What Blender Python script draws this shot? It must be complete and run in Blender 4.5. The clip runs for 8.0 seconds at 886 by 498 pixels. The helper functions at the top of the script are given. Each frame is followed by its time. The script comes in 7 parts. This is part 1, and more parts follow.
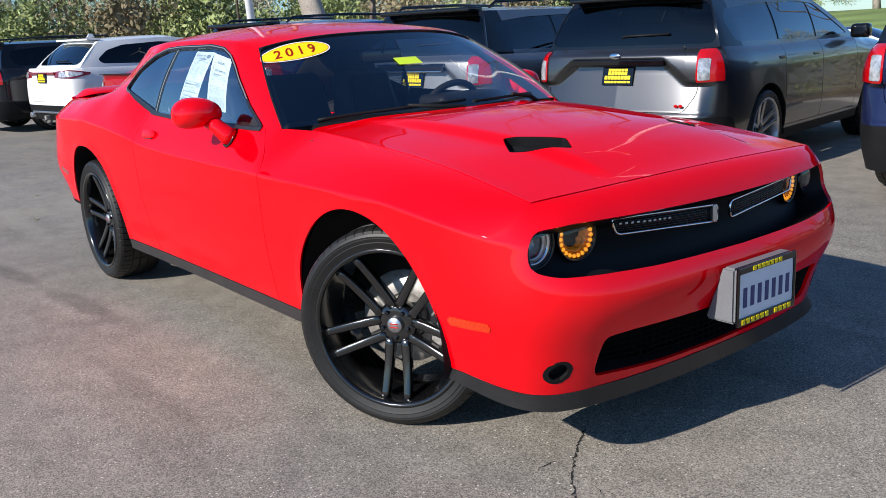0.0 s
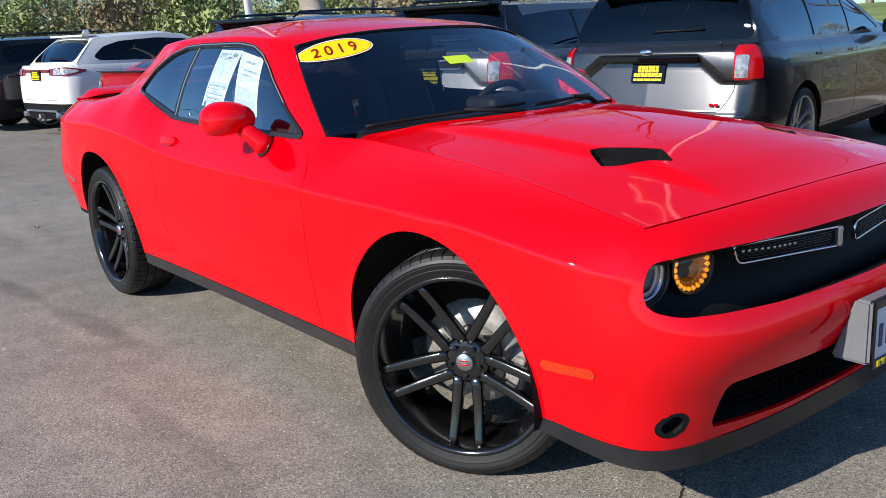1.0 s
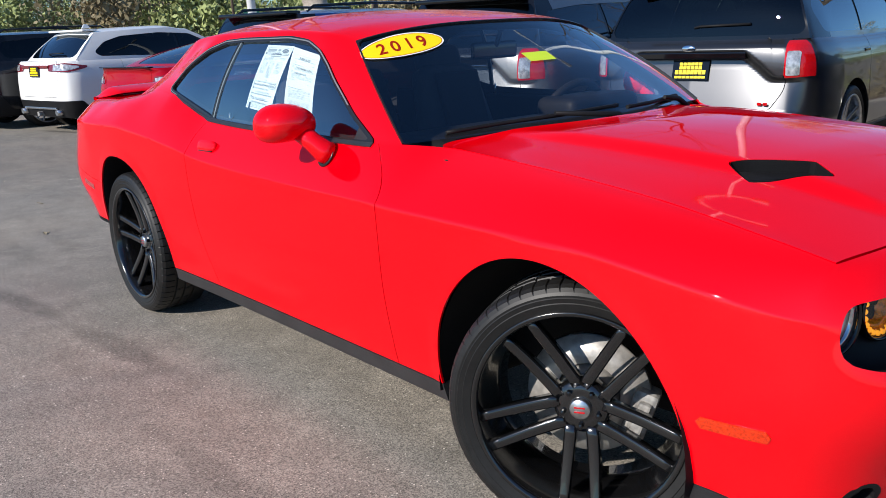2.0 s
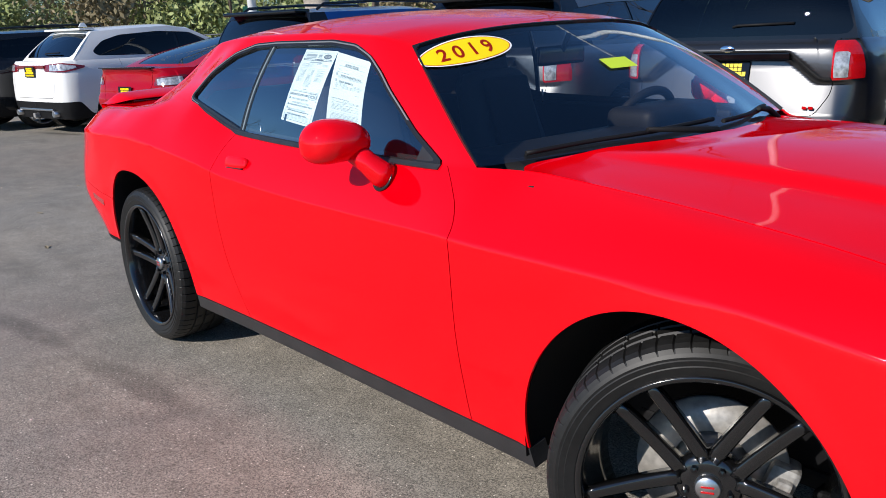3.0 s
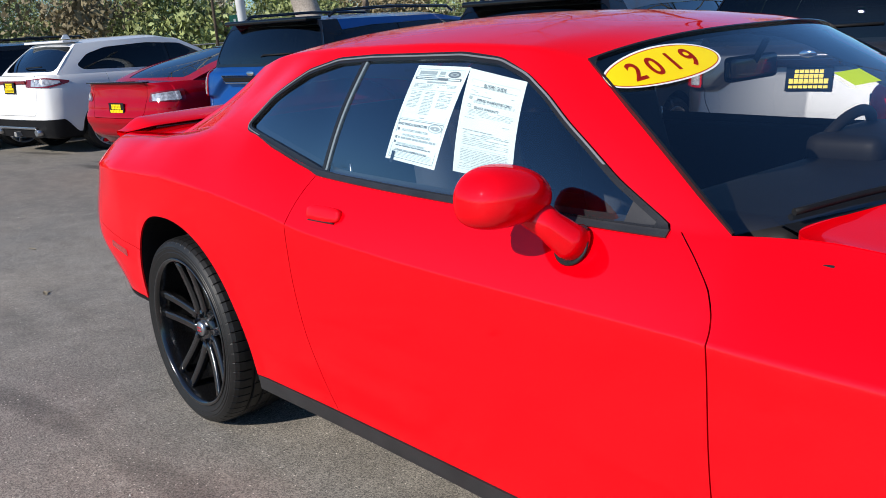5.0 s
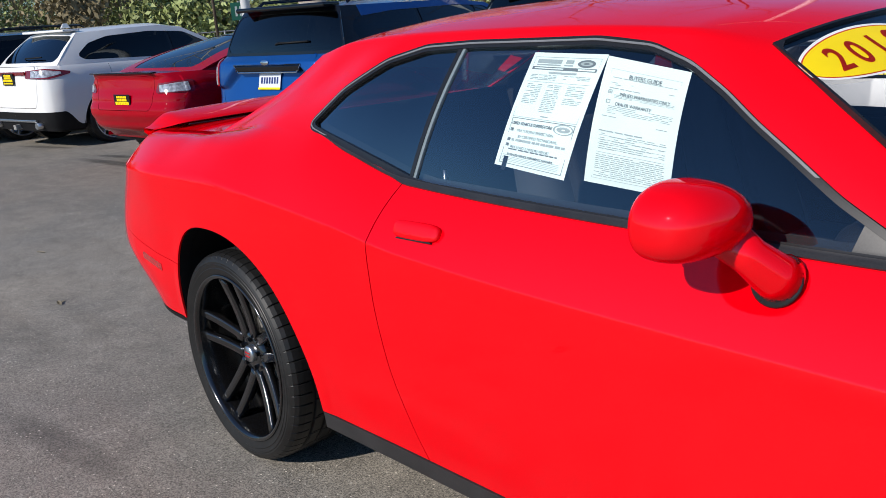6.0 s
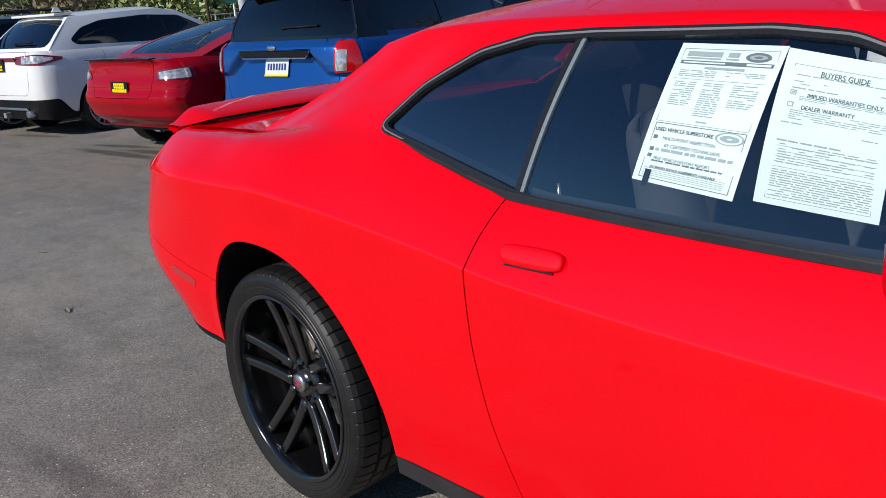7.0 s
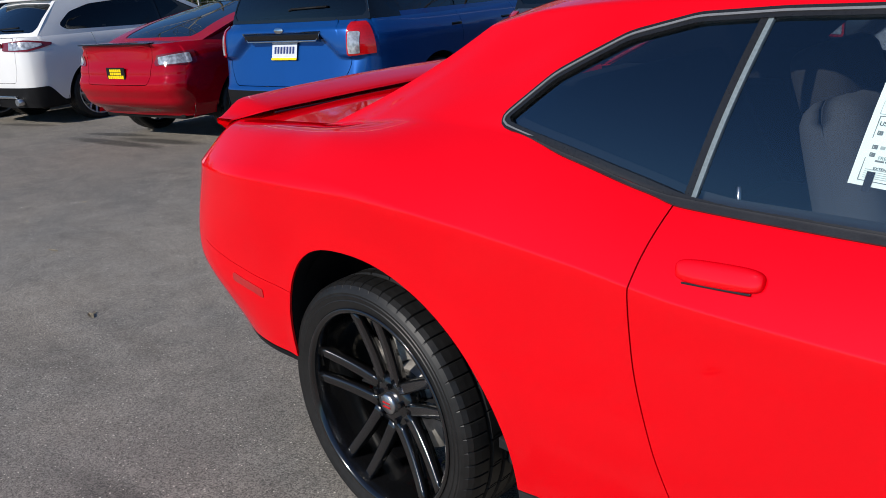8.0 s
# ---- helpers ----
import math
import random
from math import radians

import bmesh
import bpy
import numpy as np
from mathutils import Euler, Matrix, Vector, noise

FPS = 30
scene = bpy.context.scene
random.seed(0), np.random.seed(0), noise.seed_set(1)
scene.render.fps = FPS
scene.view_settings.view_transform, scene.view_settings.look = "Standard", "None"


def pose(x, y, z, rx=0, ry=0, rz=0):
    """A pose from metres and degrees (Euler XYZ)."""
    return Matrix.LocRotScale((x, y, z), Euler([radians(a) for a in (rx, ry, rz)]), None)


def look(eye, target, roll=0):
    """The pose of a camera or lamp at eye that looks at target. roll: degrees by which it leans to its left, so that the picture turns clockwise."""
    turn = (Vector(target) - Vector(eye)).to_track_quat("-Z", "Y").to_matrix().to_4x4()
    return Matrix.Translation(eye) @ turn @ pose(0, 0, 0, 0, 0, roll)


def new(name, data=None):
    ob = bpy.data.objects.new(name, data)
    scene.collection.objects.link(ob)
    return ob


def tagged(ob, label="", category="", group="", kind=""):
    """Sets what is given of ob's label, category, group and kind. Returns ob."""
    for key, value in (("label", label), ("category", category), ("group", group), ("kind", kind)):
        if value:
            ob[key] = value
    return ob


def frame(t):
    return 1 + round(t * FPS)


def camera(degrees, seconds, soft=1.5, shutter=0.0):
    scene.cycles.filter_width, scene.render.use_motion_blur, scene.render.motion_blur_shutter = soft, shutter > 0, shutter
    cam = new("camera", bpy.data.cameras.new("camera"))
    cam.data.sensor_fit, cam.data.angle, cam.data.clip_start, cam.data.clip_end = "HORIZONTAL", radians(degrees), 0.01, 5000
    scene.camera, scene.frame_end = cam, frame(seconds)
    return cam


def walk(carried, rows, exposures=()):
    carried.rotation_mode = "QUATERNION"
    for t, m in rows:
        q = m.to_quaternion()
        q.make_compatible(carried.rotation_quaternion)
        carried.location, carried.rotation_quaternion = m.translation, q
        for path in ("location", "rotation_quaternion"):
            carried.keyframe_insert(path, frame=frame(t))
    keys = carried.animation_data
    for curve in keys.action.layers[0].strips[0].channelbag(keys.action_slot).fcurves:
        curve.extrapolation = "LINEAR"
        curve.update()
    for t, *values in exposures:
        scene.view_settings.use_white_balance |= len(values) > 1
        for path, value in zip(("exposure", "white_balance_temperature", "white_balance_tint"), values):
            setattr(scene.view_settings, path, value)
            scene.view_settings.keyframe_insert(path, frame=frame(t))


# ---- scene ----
cam = camera(53.5, 8.0, soft=0.8)
PATH = [
    (0, (4.042, -2.483, 1.375), (2.496, -1.306, 0.9), -3.0),
    (0.5, (3.796, -2.453, 1.378), (2.256, -1.269, 0.9), -3.1),
    (1, (3.563, -2.447, 1.392), (2.031, -1.257, 0.906), -3.1),
    (1.5, (3.293, -2.468, 1.39), (1.768, -1.271, 0.899), -3.1),
    (3, (2.576, -2.376, 1.428), (1.066, -1.164, 0.925), -3.1),
    (3.5, (2.318, -2.368, 1.429), (0.815, -1.146, 0.93), -3.4),
    (4, (2.098, -2.347, 1.44), (0.605, -1.108, 0.951), -3.7),
    (5.5, (1.392, -2.21, 1.454), (-0.084, -0.956, 0.954), -4.0),
    (6, (1.139, -2.194, 1.455), (-0.331, -0.941, 0.936), -4.3),
    (6.5, (0.917, -2.17, 1.454), (-0.542, -0.911, 0.918), -4.3),
    (7, (0.691, -2.149, 1.473), (-0.755, -0.885, 0.917), -4.4),
    (7.5, (0.502, -2.173, 1.474), (-0.928, -0.901, 0.895), -4.6),
    (8, (0.271, -2.211, 1.493), (-1.139, -0.927, 0.891), -5.1),
]
walk(cam, [(t, look(eye, target, roll)) for t, eye, target, roll in PATH],
     exposures=[(0, 0.36), (1.5, 0.30), (3.5, 0.12), (5.5, 0.03), (6.5, -0.16), (8, -0.21)])

# ---- light ----
TO_SUN = Vector((0.0, -1.0, 0.62)).normalized()
world = bpy.data.worlds.new("sky")
scene.world = world
world.use_nodes = True
wn = world.node_tree.nodes
sky = wn.new("ShaderNodeTexSky")
sky.sky_type = "NISHITA"
sky.sun_disc = False
sky.sun_elevation = math.asin(TO_SUN.z)
sky.sun_rotation = math.atan2(TO_SUN.x, TO_SUN.y)
sky.air_density, sky.dust_density, sky.ozone_density = 1.0, 0.15, 4.0
deep = wn.new("ShaderNodeMix")
deep.data_type, deep.blend_type = "RGBA", "MULTIPLY"
deep.inputs["Factor"].default_value = 1.0
deep.inputs["B"].default_value = (0.62, 0.84, 1.04, 1)
world.node_tree.links.new(sky.outputs["Color"], deep.inputs["A"])
world.node_tree.links.new(deep.outputs["Result"], wn["Background"].inputs["Color"])
wn["Background"].inputs["Strength"].default_value = 0.110
sun = new("sun", bpy.data.lights.new("sun", "SUN"))
sun.data.energy, sun.data.angle, sun.data.color = 4.95, radians(0.53), (1.0, 0.94, 0.87)
sun.matrix_world = look(TO_SUN * 60, (0, 0, 0))


# ---- materials ----
def material(name, color, rough=0.5, metal=0.0, coat=0.0, grain=None, bump=0.0, trans=0.0, ior=1.45, emit=0.0, spec=0.5, varies=0.0, coat_ior=1.5):
    """grain: list of (scale, amount, detail) noises that vary the colour and relief; varies: per-object change of value."""
    m = bpy.data.materials.new(name)
    m.use_nodes = True
    nt = m.node_tree
    p = nt.nodes["Principled BSDF"]
    p.inputs["Base Color"].default_value = (*color, 1)
    p.inputs["Roughness"].default_value = rough
    p.inputs["Metallic"].default_value = metal
    p.inputs["Coat Weight"].default_value = coat
    p.inputs["Coat Roughness"].default_value = 0.015
    p.inputs["Coat IOR"].default_value = coat_ior
    p.inputs["Transmission Weight"].default_value = trans
    p.inputs["IOR"].default_value = ior
    p.inputs["Specular IOR Level"].default_value = spec
    if emit:
        p.inputs["Emission Color"].default_value = (*color, 1)
        p.inputs["Emission Strength"].default_value = emit
    if grain:
        tc = nt.nodes.new("ShaderNodeTexCoord")
        last = None
        height = None
        for scale, amount, detail in grain:
            n = nt.nodes.new("ShaderNodeTexNoise")
            n.inputs["Scale"].default_value = scale
            n.inputs["Detail"].default_value = detail
            nt.links.new(tc.outputs["Object"], n.inputs["Vector"])
            r = nt.nodes.new("ShaderNodeMapRange")
            r.inputs["From Min"].default_value, r.inputs["From Max"].default_value = 0.3, 0.7
            r.inputs["To Min"].default_value, r.inputs["To Max"].default_value = 1 - amount, 1 + amount
            nt.links.new(n.outputs["Fac"], r.inputs["Value"])
            if last is None:
                last = r.outputs["Result"]
            else:
                mul = nt.nodes.new("ShaderNodeMath")
                mul.operation = "MULTIPLY"
                nt.links.new(last, mul.inputs[0])
                nt.links.new(r.outputs["Result"], mul.inputs[1])
                last = mul.outputs["Value"]
            height = n.outputs["Fac"]
        if varies:
            oi = nt.nodes.new("ShaderNodeObjectInfo")
            r = nt.nodes.new("ShaderNodeMapRange")
            r.inputs["To Min"].default_value, r.inputs["To Max"].default_value = 1 - varies, 1 + varies
            nt.links.new(oi.outputs["Random"], r.inputs["Value"])
            mul = nt.nodes.new("ShaderNodeMath")
            mul.operation = "MULTIPLY"
            nt.links.new(last, mul.inputs[0])
            nt.links.new(r.outputs["Result"], mul.inputs[1])
            last = mul.outputs["Value"]
        mix = nt.nodes.new("ShaderNodeVectorMath")
        mix.operation = "SCALE"
        mix.inputs[0].default_value = color
        nt.links.new(last, mix.inputs["Scale"])
        nt.links.new(mix.outputs["Vector"], p.inputs["Base Color"])
        if bump:
            b = nt.nodes.new("ShaderNodeBump")
            b.inputs["Strength"].default_value = bump
            b.inputs["Distance"].default_value = 0.01
            nt.links.new(height, b.inputs["Height"])
            nt.links.new(b.outputs["Normal"], p.inputs["Normal"])
    return m


def tinted_glass(name, tint, rough=0.0, ior=1.72, falloff=3.2):
    """A single pane: clear tinted transmission with a mirror-like skin."""
    m = bpy.data.materials.new(name)
    m.use_nodes = True
    nt = m.node_tree
    nt.nodes.remove(nt.nodes["Principled BSDF"])
    out = nt.nodes["Material Output"]
    tr = nt.nodes.new("ShaderNodeBsdfTransparent")
    tr.inputs["Color"].default_value = (*tint, 1)
    gl = nt.nodes.new("ShaderNodeBsdfGlossy")
    gl.inputs["Roughness"].default_value = rough
    gl.inputs["Color"].default_value = (0.86, 0.94, 1.0, 1)
    lw = nt.nodes.new("ShaderNodeLayerWeight")
    lw.inputs["Blend"].default_value = 0.5
    power = nt.nodes.new("ShaderNodeMath")
    power.operation = "POWER"
    power.inputs[1].default_value = falloff
    nt.links.new(lw.outputs["Facing"], power.inputs[0])
    head_on = ((ior - 1) / (ior + 1)) ** 2
    fr = nt.nodes.new("ShaderNodeMath")
    fr.operation = "MULTIPLY_ADD"
    fr.inputs[1].default_value, fr.inputs[2].default_value = 1 - head_on, head_on
    nt.links.new(power.outputs["Value"], fr.inputs[0])
    mix = nt.nodes.new("ShaderNodeMixShader")
    nt.links.new(fr.outputs["Value"], mix.inputs["Fac"])
    nt.links.new(tr.outputs["BSDF"], mix.inputs[1])
    nt.links.new(gl.outputs["BSDF"], mix.inputs[2])
    nt.links.new(mix.outputs["Shader"], out.inputs["Surface"])
    return m


def clear_coated(name, color, sheen=(1.0, 0.80, 0.95), head_on=0.050, falloff=6.0):
    """Solid car paint: matt pigment under a mirror-smooth lacquer."""
    m = material(name, color, 0.55, spec=0.0, grain=[(2.0, 0.03, 3), (900.0, 0.03, 1)])
    nt = m.node_tree
    gl = nt.nodes.new("ShaderNodeBsdfGlossy")
    gl.inputs["Roughness"].default_value = 0.03
    gl.inputs["Color"].default_value = (*sheen, 1)
    lw = nt.nodes.new("ShaderNodeLayerWeight")
    lw.inputs["Blend"].default_value = 0.5
    power = nt.nodes.new("ShaderNodeMath")
    power.operation = "POWER"
    power.inputs[1].default_value = falloff
    nt.links.new(lw.outputs["Facing"], power.inputs[0])
    fr = nt.nodes.new("ShaderNodeMath")
    fr.operation = "MULTIPLY_ADD"
    fr.inputs[1].default_value, fr.inputs[2].default_value = 0.9 - head_on, head_on
    nt.links.new(power.outputs["Value"], fr.inputs[0])
    mix = nt.nodes.new("ShaderNodeMixShader")
    nt.links.new(fr.outputs["Value"], mix.inputs["Fac"])
    nt.links.new(nt.nodes["Principled BSDF"].outputs["BSDF"], mix.inputs[1])
    nt.links.new(gl.outputs["BSDF"], mix.inputs[2])
    nt.links.new(mix.outputs["Shader"], nt.nodes["Material Output"].inputs["Surface"])
    return m


M = {
    "red": clear_coated("red_paint", (0.74, 0.0, 0.004)),
    "black_gloss": material("gloss_black", (0.004, 0.004, 0.005), 0.06, coat=0.3, grain=[(6.0, 0.15, 3)]),
    "alloy_black": material("alloy_black", (0.005, 0.005, 0.0055), 0.16, spec=0.8, coat=0.6, grain=[(6.0, 0.15, 3)]),
    "black_plastic": material("black_plastic", (0.009, 0.009, 0.010), 0.55, spec=0.18, grain=[(400.0, 0.25, 2), (5.0, 0.15, 3)], bump=0.15),
    "grey_plastic": material("grey_plastic", (0.075, 0.077, 0.082), 0.5, grain=[(300.0, 0.15, 2), (4.0, 0.15, 3)], bump=0.1),
    "weatherstrip": material("pale_weatherstrip", (0.17, 0.21, 0.23), 0.3, grain=[(200.0, 0.15, 2)]),
    "bracket": material("bracket_plastic", (0.16, 0.165, 0.175), 0.4, grain=[(300.0, 0.1, 2), (4.0, 0.1, 3)], bump=0.05),
    "void_black": material("shaded_black", (0.004, 0.004, 0.004), 0.9, spec=0.1, grain=[(40.0, 0.2, 2)]),
    "moulding": material("matt_moulding", (0.024, 0.024, 0.026), 0.34, grain=[(300.0, 0.2, 2), (9.0, 0.2, 3)]),
    "trim": material("window_trim", (0.014, 0.014, 0.015), 0.25, grain=[(200.0, 0.15, 2)]),
    "rubber": material("tyre_rubber", (0.0105, 0.0102, 0.010), 0.48, spec=0.42, grain=[(60.0, 0.2, 4), (7.0, 0.25, 3)], bump=0.2),
    "chrome": material("chrome", (0.75, 0.76, 0.78), 0.08, metal=1.0),
    "silver": material("brushed_silver", (0.55, 0.55, 0.56), 0.3, metal=1.0, grain=[(40.0, 0.15, 4)]),
    "iron": material("brake_disc_iron", (0.42, 0.40, 0.37), 0.42, metal=0.5, grain=[(50.0, 0.2, 4), (9.0, 0.15, 3)]),
    "rough_iron": material("rough_iron", (0.30, 0.29, 0.275), 0.6, metal=0.2, grain=[(40.0, 0.4, 4), (7.0, 0.2, 3)], bump=0.4),
    "cloth": material("dark_cloth", (0.010, 0.011, 0.013), 0.9, grain=[(500.0, 0.35, 2), (6.0, 0.15, 3)], bump=0.2),
    "grey_cloth": material("grey_cloth", (0.036, 0.041, 0.049), 0.9, grain=[(500.0, 0.3, 2), (6.0, 0.12, 3)], bump=0.2),
    "paper": material("paper", (0.78, 0.87, 0.83), 0.7, grain=[(12.0, 0.03, 3)]),
    "ink": material("ink", (0.15, 0.17, 0.17), 0.7),
    "grey_ink": material("grey_ink", (0.36, 0.41, 0.40), 0.7),
    "yellow": material("yellow_vinyl", (0.90, 0.66, 0.0), 0.35, grain=[(8.0, 0.04, 3)]),
    "lime": material("lime_vinyl", (0.62, 0.80, 0.03), 0.4, grain=[(8.0, 0.04, 3)]),
    "white_vinyl": material("white_vinyl", (0.78, 0.78, 0.76), 0.4, grain=[(8.0, 0.03, 3)]),
    "red_ink": material("red_ink", (0.52, 0.02, 0.006), 0.45),
    "plate_white": material("plate_white", (0.62, 0.66, 0.74), 0.35, grain=[(20.0, 0.04, 3)]),
    "blue_ink": material("blue_ink", (0.02, 0.035, 0.14), 0.4),
    "amber": material("amber_lens", (0.95, 0.30, 0.01), 0.12, coat=0.5, grain=[(120.0, 0.35, 2)], bump=0.4),
    "orange": material("orange_lens", (0.62, 0.030, 0.003), 0.15, coat=0.6, grain=[(160.0, 0.25, 1)], bump=0.2),
    "tail_red": material("tail_lens_red", (0.48, 0.003, 0.005), 0.08, coat=1.0, grain=[(70.0, 0.1, 2)]),
    "dark_red": material("dark_red_lens", (0.17, 0.006, 0.010), 0.15, coat=1.0),
    "clear_lens": material("clear_lens", (0.42, 0.43, 0.45), 0.12, metal=0.3, coat=1.0, grain=[(25.0, 0.5, 2)], bump=0.15),
    "glass": tinted_glass("clear_glass", (0.97, 0.98, 0.98), ior=2.0, falloff=4.6),
    "side_glass": tinted_glass("door_glass", (0.82, 0.88, 0.90), ior=1.85, falloff=2.1),
    "glass_dark": tinted_glass("privacy_glass", (0.05, 0.06, 0.07), ior=1.5),
    "glass_tinted": tinted_glass("tinted_glass", (0.24, 0.29, 0.34), ior=1.85, falloff=2.1),
    "lens_glass": tinted_glass("lens_glass", (0.93, 0.94, 0.95)),
    "mirror": material("mirror_glass", (0.9, 0.9, 0.9), 0.01, metal=1.0),
}
M["amber_glow"] = material("amber_glow", (1.0, 0.40, 0.03), 0.3, emit=0.8)


# ---- mesh helpers ----
def spline(xs, ys):
    """Monotone cubic through knots with rising xs."""
    xs, ys = np.array(xs, float), np.array(ys, float)
    if xs[0] > xs[-1]:
        xs, ys = xs[::-1], ys[::-1]
    h = np.diff(xs)
    d = np.diff(ys) / h
    m = np.zeros_like(ys)
    for k in range(1, len(xs) - 1):
        if d[k - 1] * d[k] > 0:
            w1, w2 = 2 * h[k] + h[k - 1], h[k] + 2 * h[k - 1]
            m[k] = (w1 + w2) / (w1 / d[k - 1] + w2 / d[k])
    m[0], m[-1] = d[0], d[-1]

    def f(x):
        x = np.clip(np.asarray(x, float), xs[0], xs[-1])
        k = np.clip(np.searchsorted(xs, x) - 1, 0, len(h) - 1)
        t = (x - xs[k]) / h[k]
        return ((1 + 2 * t) * (1 - t) ** 2 * ys[k] + t * (1 - t) ** 2 * h[k] * m[k]
                + t * t * (3 - 2 * t) * ys[k + 1] + t * t * (t - 1) * h[k] * m[k + 1])
    return f


def grid_mesh(P):
    """(rows, columns, 3) points to vertices, smooth normals and quads."""
    P = np.asarray(P, float)
    a, b = P.shape[:2]
    du = np.gradient(P, axis=0)
    dv = np.gradient(P, axis=1)
    N = np.cross(du, dv).reshape(-1, 3)
    N /= np.maximum(np.linalg.norm(N, axis=1, keepdims=True), 1e-12)
    idx = np.arange(a * b).reshape(a, b)
    F = np.stack([idx[:-1, :-1], idx[1:, :-1], idx[1:, 1:], idx[:-1, 1:]], -1).reshape(-1, 4)
    return P.reshape(-1, 3), N, [tuple(int(v) for v in f) for f in F]


def outward(mesh, centre):
    """Turns the normals away from a centre line point."""
    V, N, F = mesh
    s = np.sum(np.sum((V - np.array(centre)) * N, axis=1)) < 0
    return (V, -N if s else N, F)


def weld(*meshes):
    """Joins meshes that share border points, with averaged normals there."""
    V = np.concatenate([m[0] for m in meshes])
    N = np.concatenate([m[1] for m in meshes])
    F, base = [], 0
    for m in meshes:
        F += [tuple(i + base for i in f) for f in m[2]]
        base += len(m[0])
    key, to, VV, NN = {}, np.zeros(len(V), int), [], []
    for i, v in enumerate(np.round(V, 4)):
        k = tuple(v)
        if k not in key:
            key[k] = len(VV)
            VV.append(V[i])
            NN.append(np.zeros(3))
        to[i] = key[k]
        NN[to[i]] = NN[to[i]] + N[i]
    NN = np.array(NN)
    NN /= np.maximum(np.linalg.norm(NN, axis=1, keepdims=True), 1e-9)
    FF = []
    for f in F:
        g = []
        for i in f:
            j = int(to[i])
            if j not in g:
                g.append(j)
        if len(g) > 2:
            FF.append(tuple(g))
    return np.array(VV), NN, FF


def clip(mesh, field):
    """Keeps the part of a mesh where field(V) >= 0, cut cleanly."""
    V, N, F = mesh
    if not len(V):
        return mesh
    d = np.asarray(field(V), float)
    VV, NN, new_of, cut = [], [], {}, {}

    def keep(i):
        if i not in new_of:
            new_of[i] = len(VV)
            VV.append(V[i])
            NN.append(N[i])
        return new_of[i]

    def edge(i, j):
        k = (min(i, j), max(i, j))
        if k not in cut:
            t = d[i] / (d[i] - d[j])
            n = N[i] * (1 - t) + N[j] * t
            cut[k] = len(VV)
            VV.append(V[i] * (1 - t) + V[j] * t)
            NN.append(n / max(np.linalg.norm(n), 1e-9))
        return cut[k]

    FF = []
    ok = d >= 0
    for f in F:
        inside = [ok[i] for i in f]
        if all(inside):
            FF.append(tuple(keep(i) for i in f))
        elif any(inside):
            g = []
            for a, b in zip(f, f[1:] + f[:1]):
                if ok[a]:
                    g.append(keep(a))
                if ok[a] != ok[b]:
                    g.append(edge(a, b))
            if len(g) > 2:
                FF.append(tuple(g))
    return np.array(VV).reshape(-1, 3), np.array(NN).reshape(-1, 3), FF


def mirrored(mesh):
    V, N, F = mesh
    m = np.array((1, -1, 1))
    return V * m, N * m, [f[::-1] for f in F]


def moved(mesh, matrix):
    V, N, F = mesh
    a = np.array(matrix)
    n = N @ np.linalg.inv(a[:3, :3])
    return V @ a[:3, :3].T + a[:3, 3], n / np.maximum(np.linalg.norm(n, axis=1, keepdims=True), 1e-9), F


def skirt(mesh, depth, open_at_middle=True):
    """Adds a turned-in lip along the free edges of a panel."""
    V, N, F = mesh
    count = {}
    for f in F:
        for a, b in zip(f, f[1:] + f[:1]):
            k = (min(a, b), max(a, b))
            count[k] = None if k in count else (a, b)
    VV, NN, FF = list(V), list(N), list(F)
    for e in count.values():
        if e is None:
            continue
        a, b = e
        if open_at_middle and abs(V[a][1]) < 1e-3 and abs(V[b][1]) < 1e-3:
            continue
        side = np.cross(V[b] - V[a], N[a])
        ln = np.linalg.norm(side)
        if ln < 1e-9:
            continue
        side /= ln
        q = len(VV)
        VV += [V[a], V[b], V[b] - N[b] * depth, V[a] - N[a] * depth]
        NN += [side] * 4
        FF.append((q + 3, q + 2, q + 1, q))
    return np.array(VV), np.array(NN), FF


def from_mesh(name, mesh):
    """A Blender mesh with the given smooth normals."""
    V, N, F = mesh
    me = bpy.data.meshes.new(name)
    faces = []
    for f in F:
        g = np.zeros(3)
        o = V[f[0]]
        for a, b in zip(f[1:], f[2:]):
            g += np.cross(V[a] - o, V[b] - o)
        n = sum(N[i] for i in f)
        faces.append(f if g @ n >= 0 else f[::-1])
    me.from_pydata([tuple(v) for v in V], [], faces)
    me.shade_smooth()
    me.normals_split_custom_set_from_vertices([tuple(n) for n in N])
    return me


def part(name, data, mat, parent=None, label="", at=None):
    """Links a mesh (bmesh, Blender mesh or vertices-normals-faces) as one object under a thing or part."""
    if isinstance(data, tuple):
        me = from_mesh(name, data)
    elif isinstance(data, bmesh.types.BMesh):
        me = bpy.data.meshes.new(name)
        data.to_mesh(me)
        data.free()
    else:
        me = data
    if mat is not None and not me.materials:
        me.materials.append(M[mat] if isinstance(mat, str) else mat)
    ob = new(name, me)
    ob.parent = parent
    if at is not None:
        ob.matrix_basis = at
    if label:
        tagged(ob, label)
    return ob


def thing(name, label, category, group="", at=None, kind=""):
    ob = new(name)
    ob.empty_display_size = 0.1
    if at is not None:
        ob.matrix_basis = at
    return tagged(ob, label, category, group, kind)


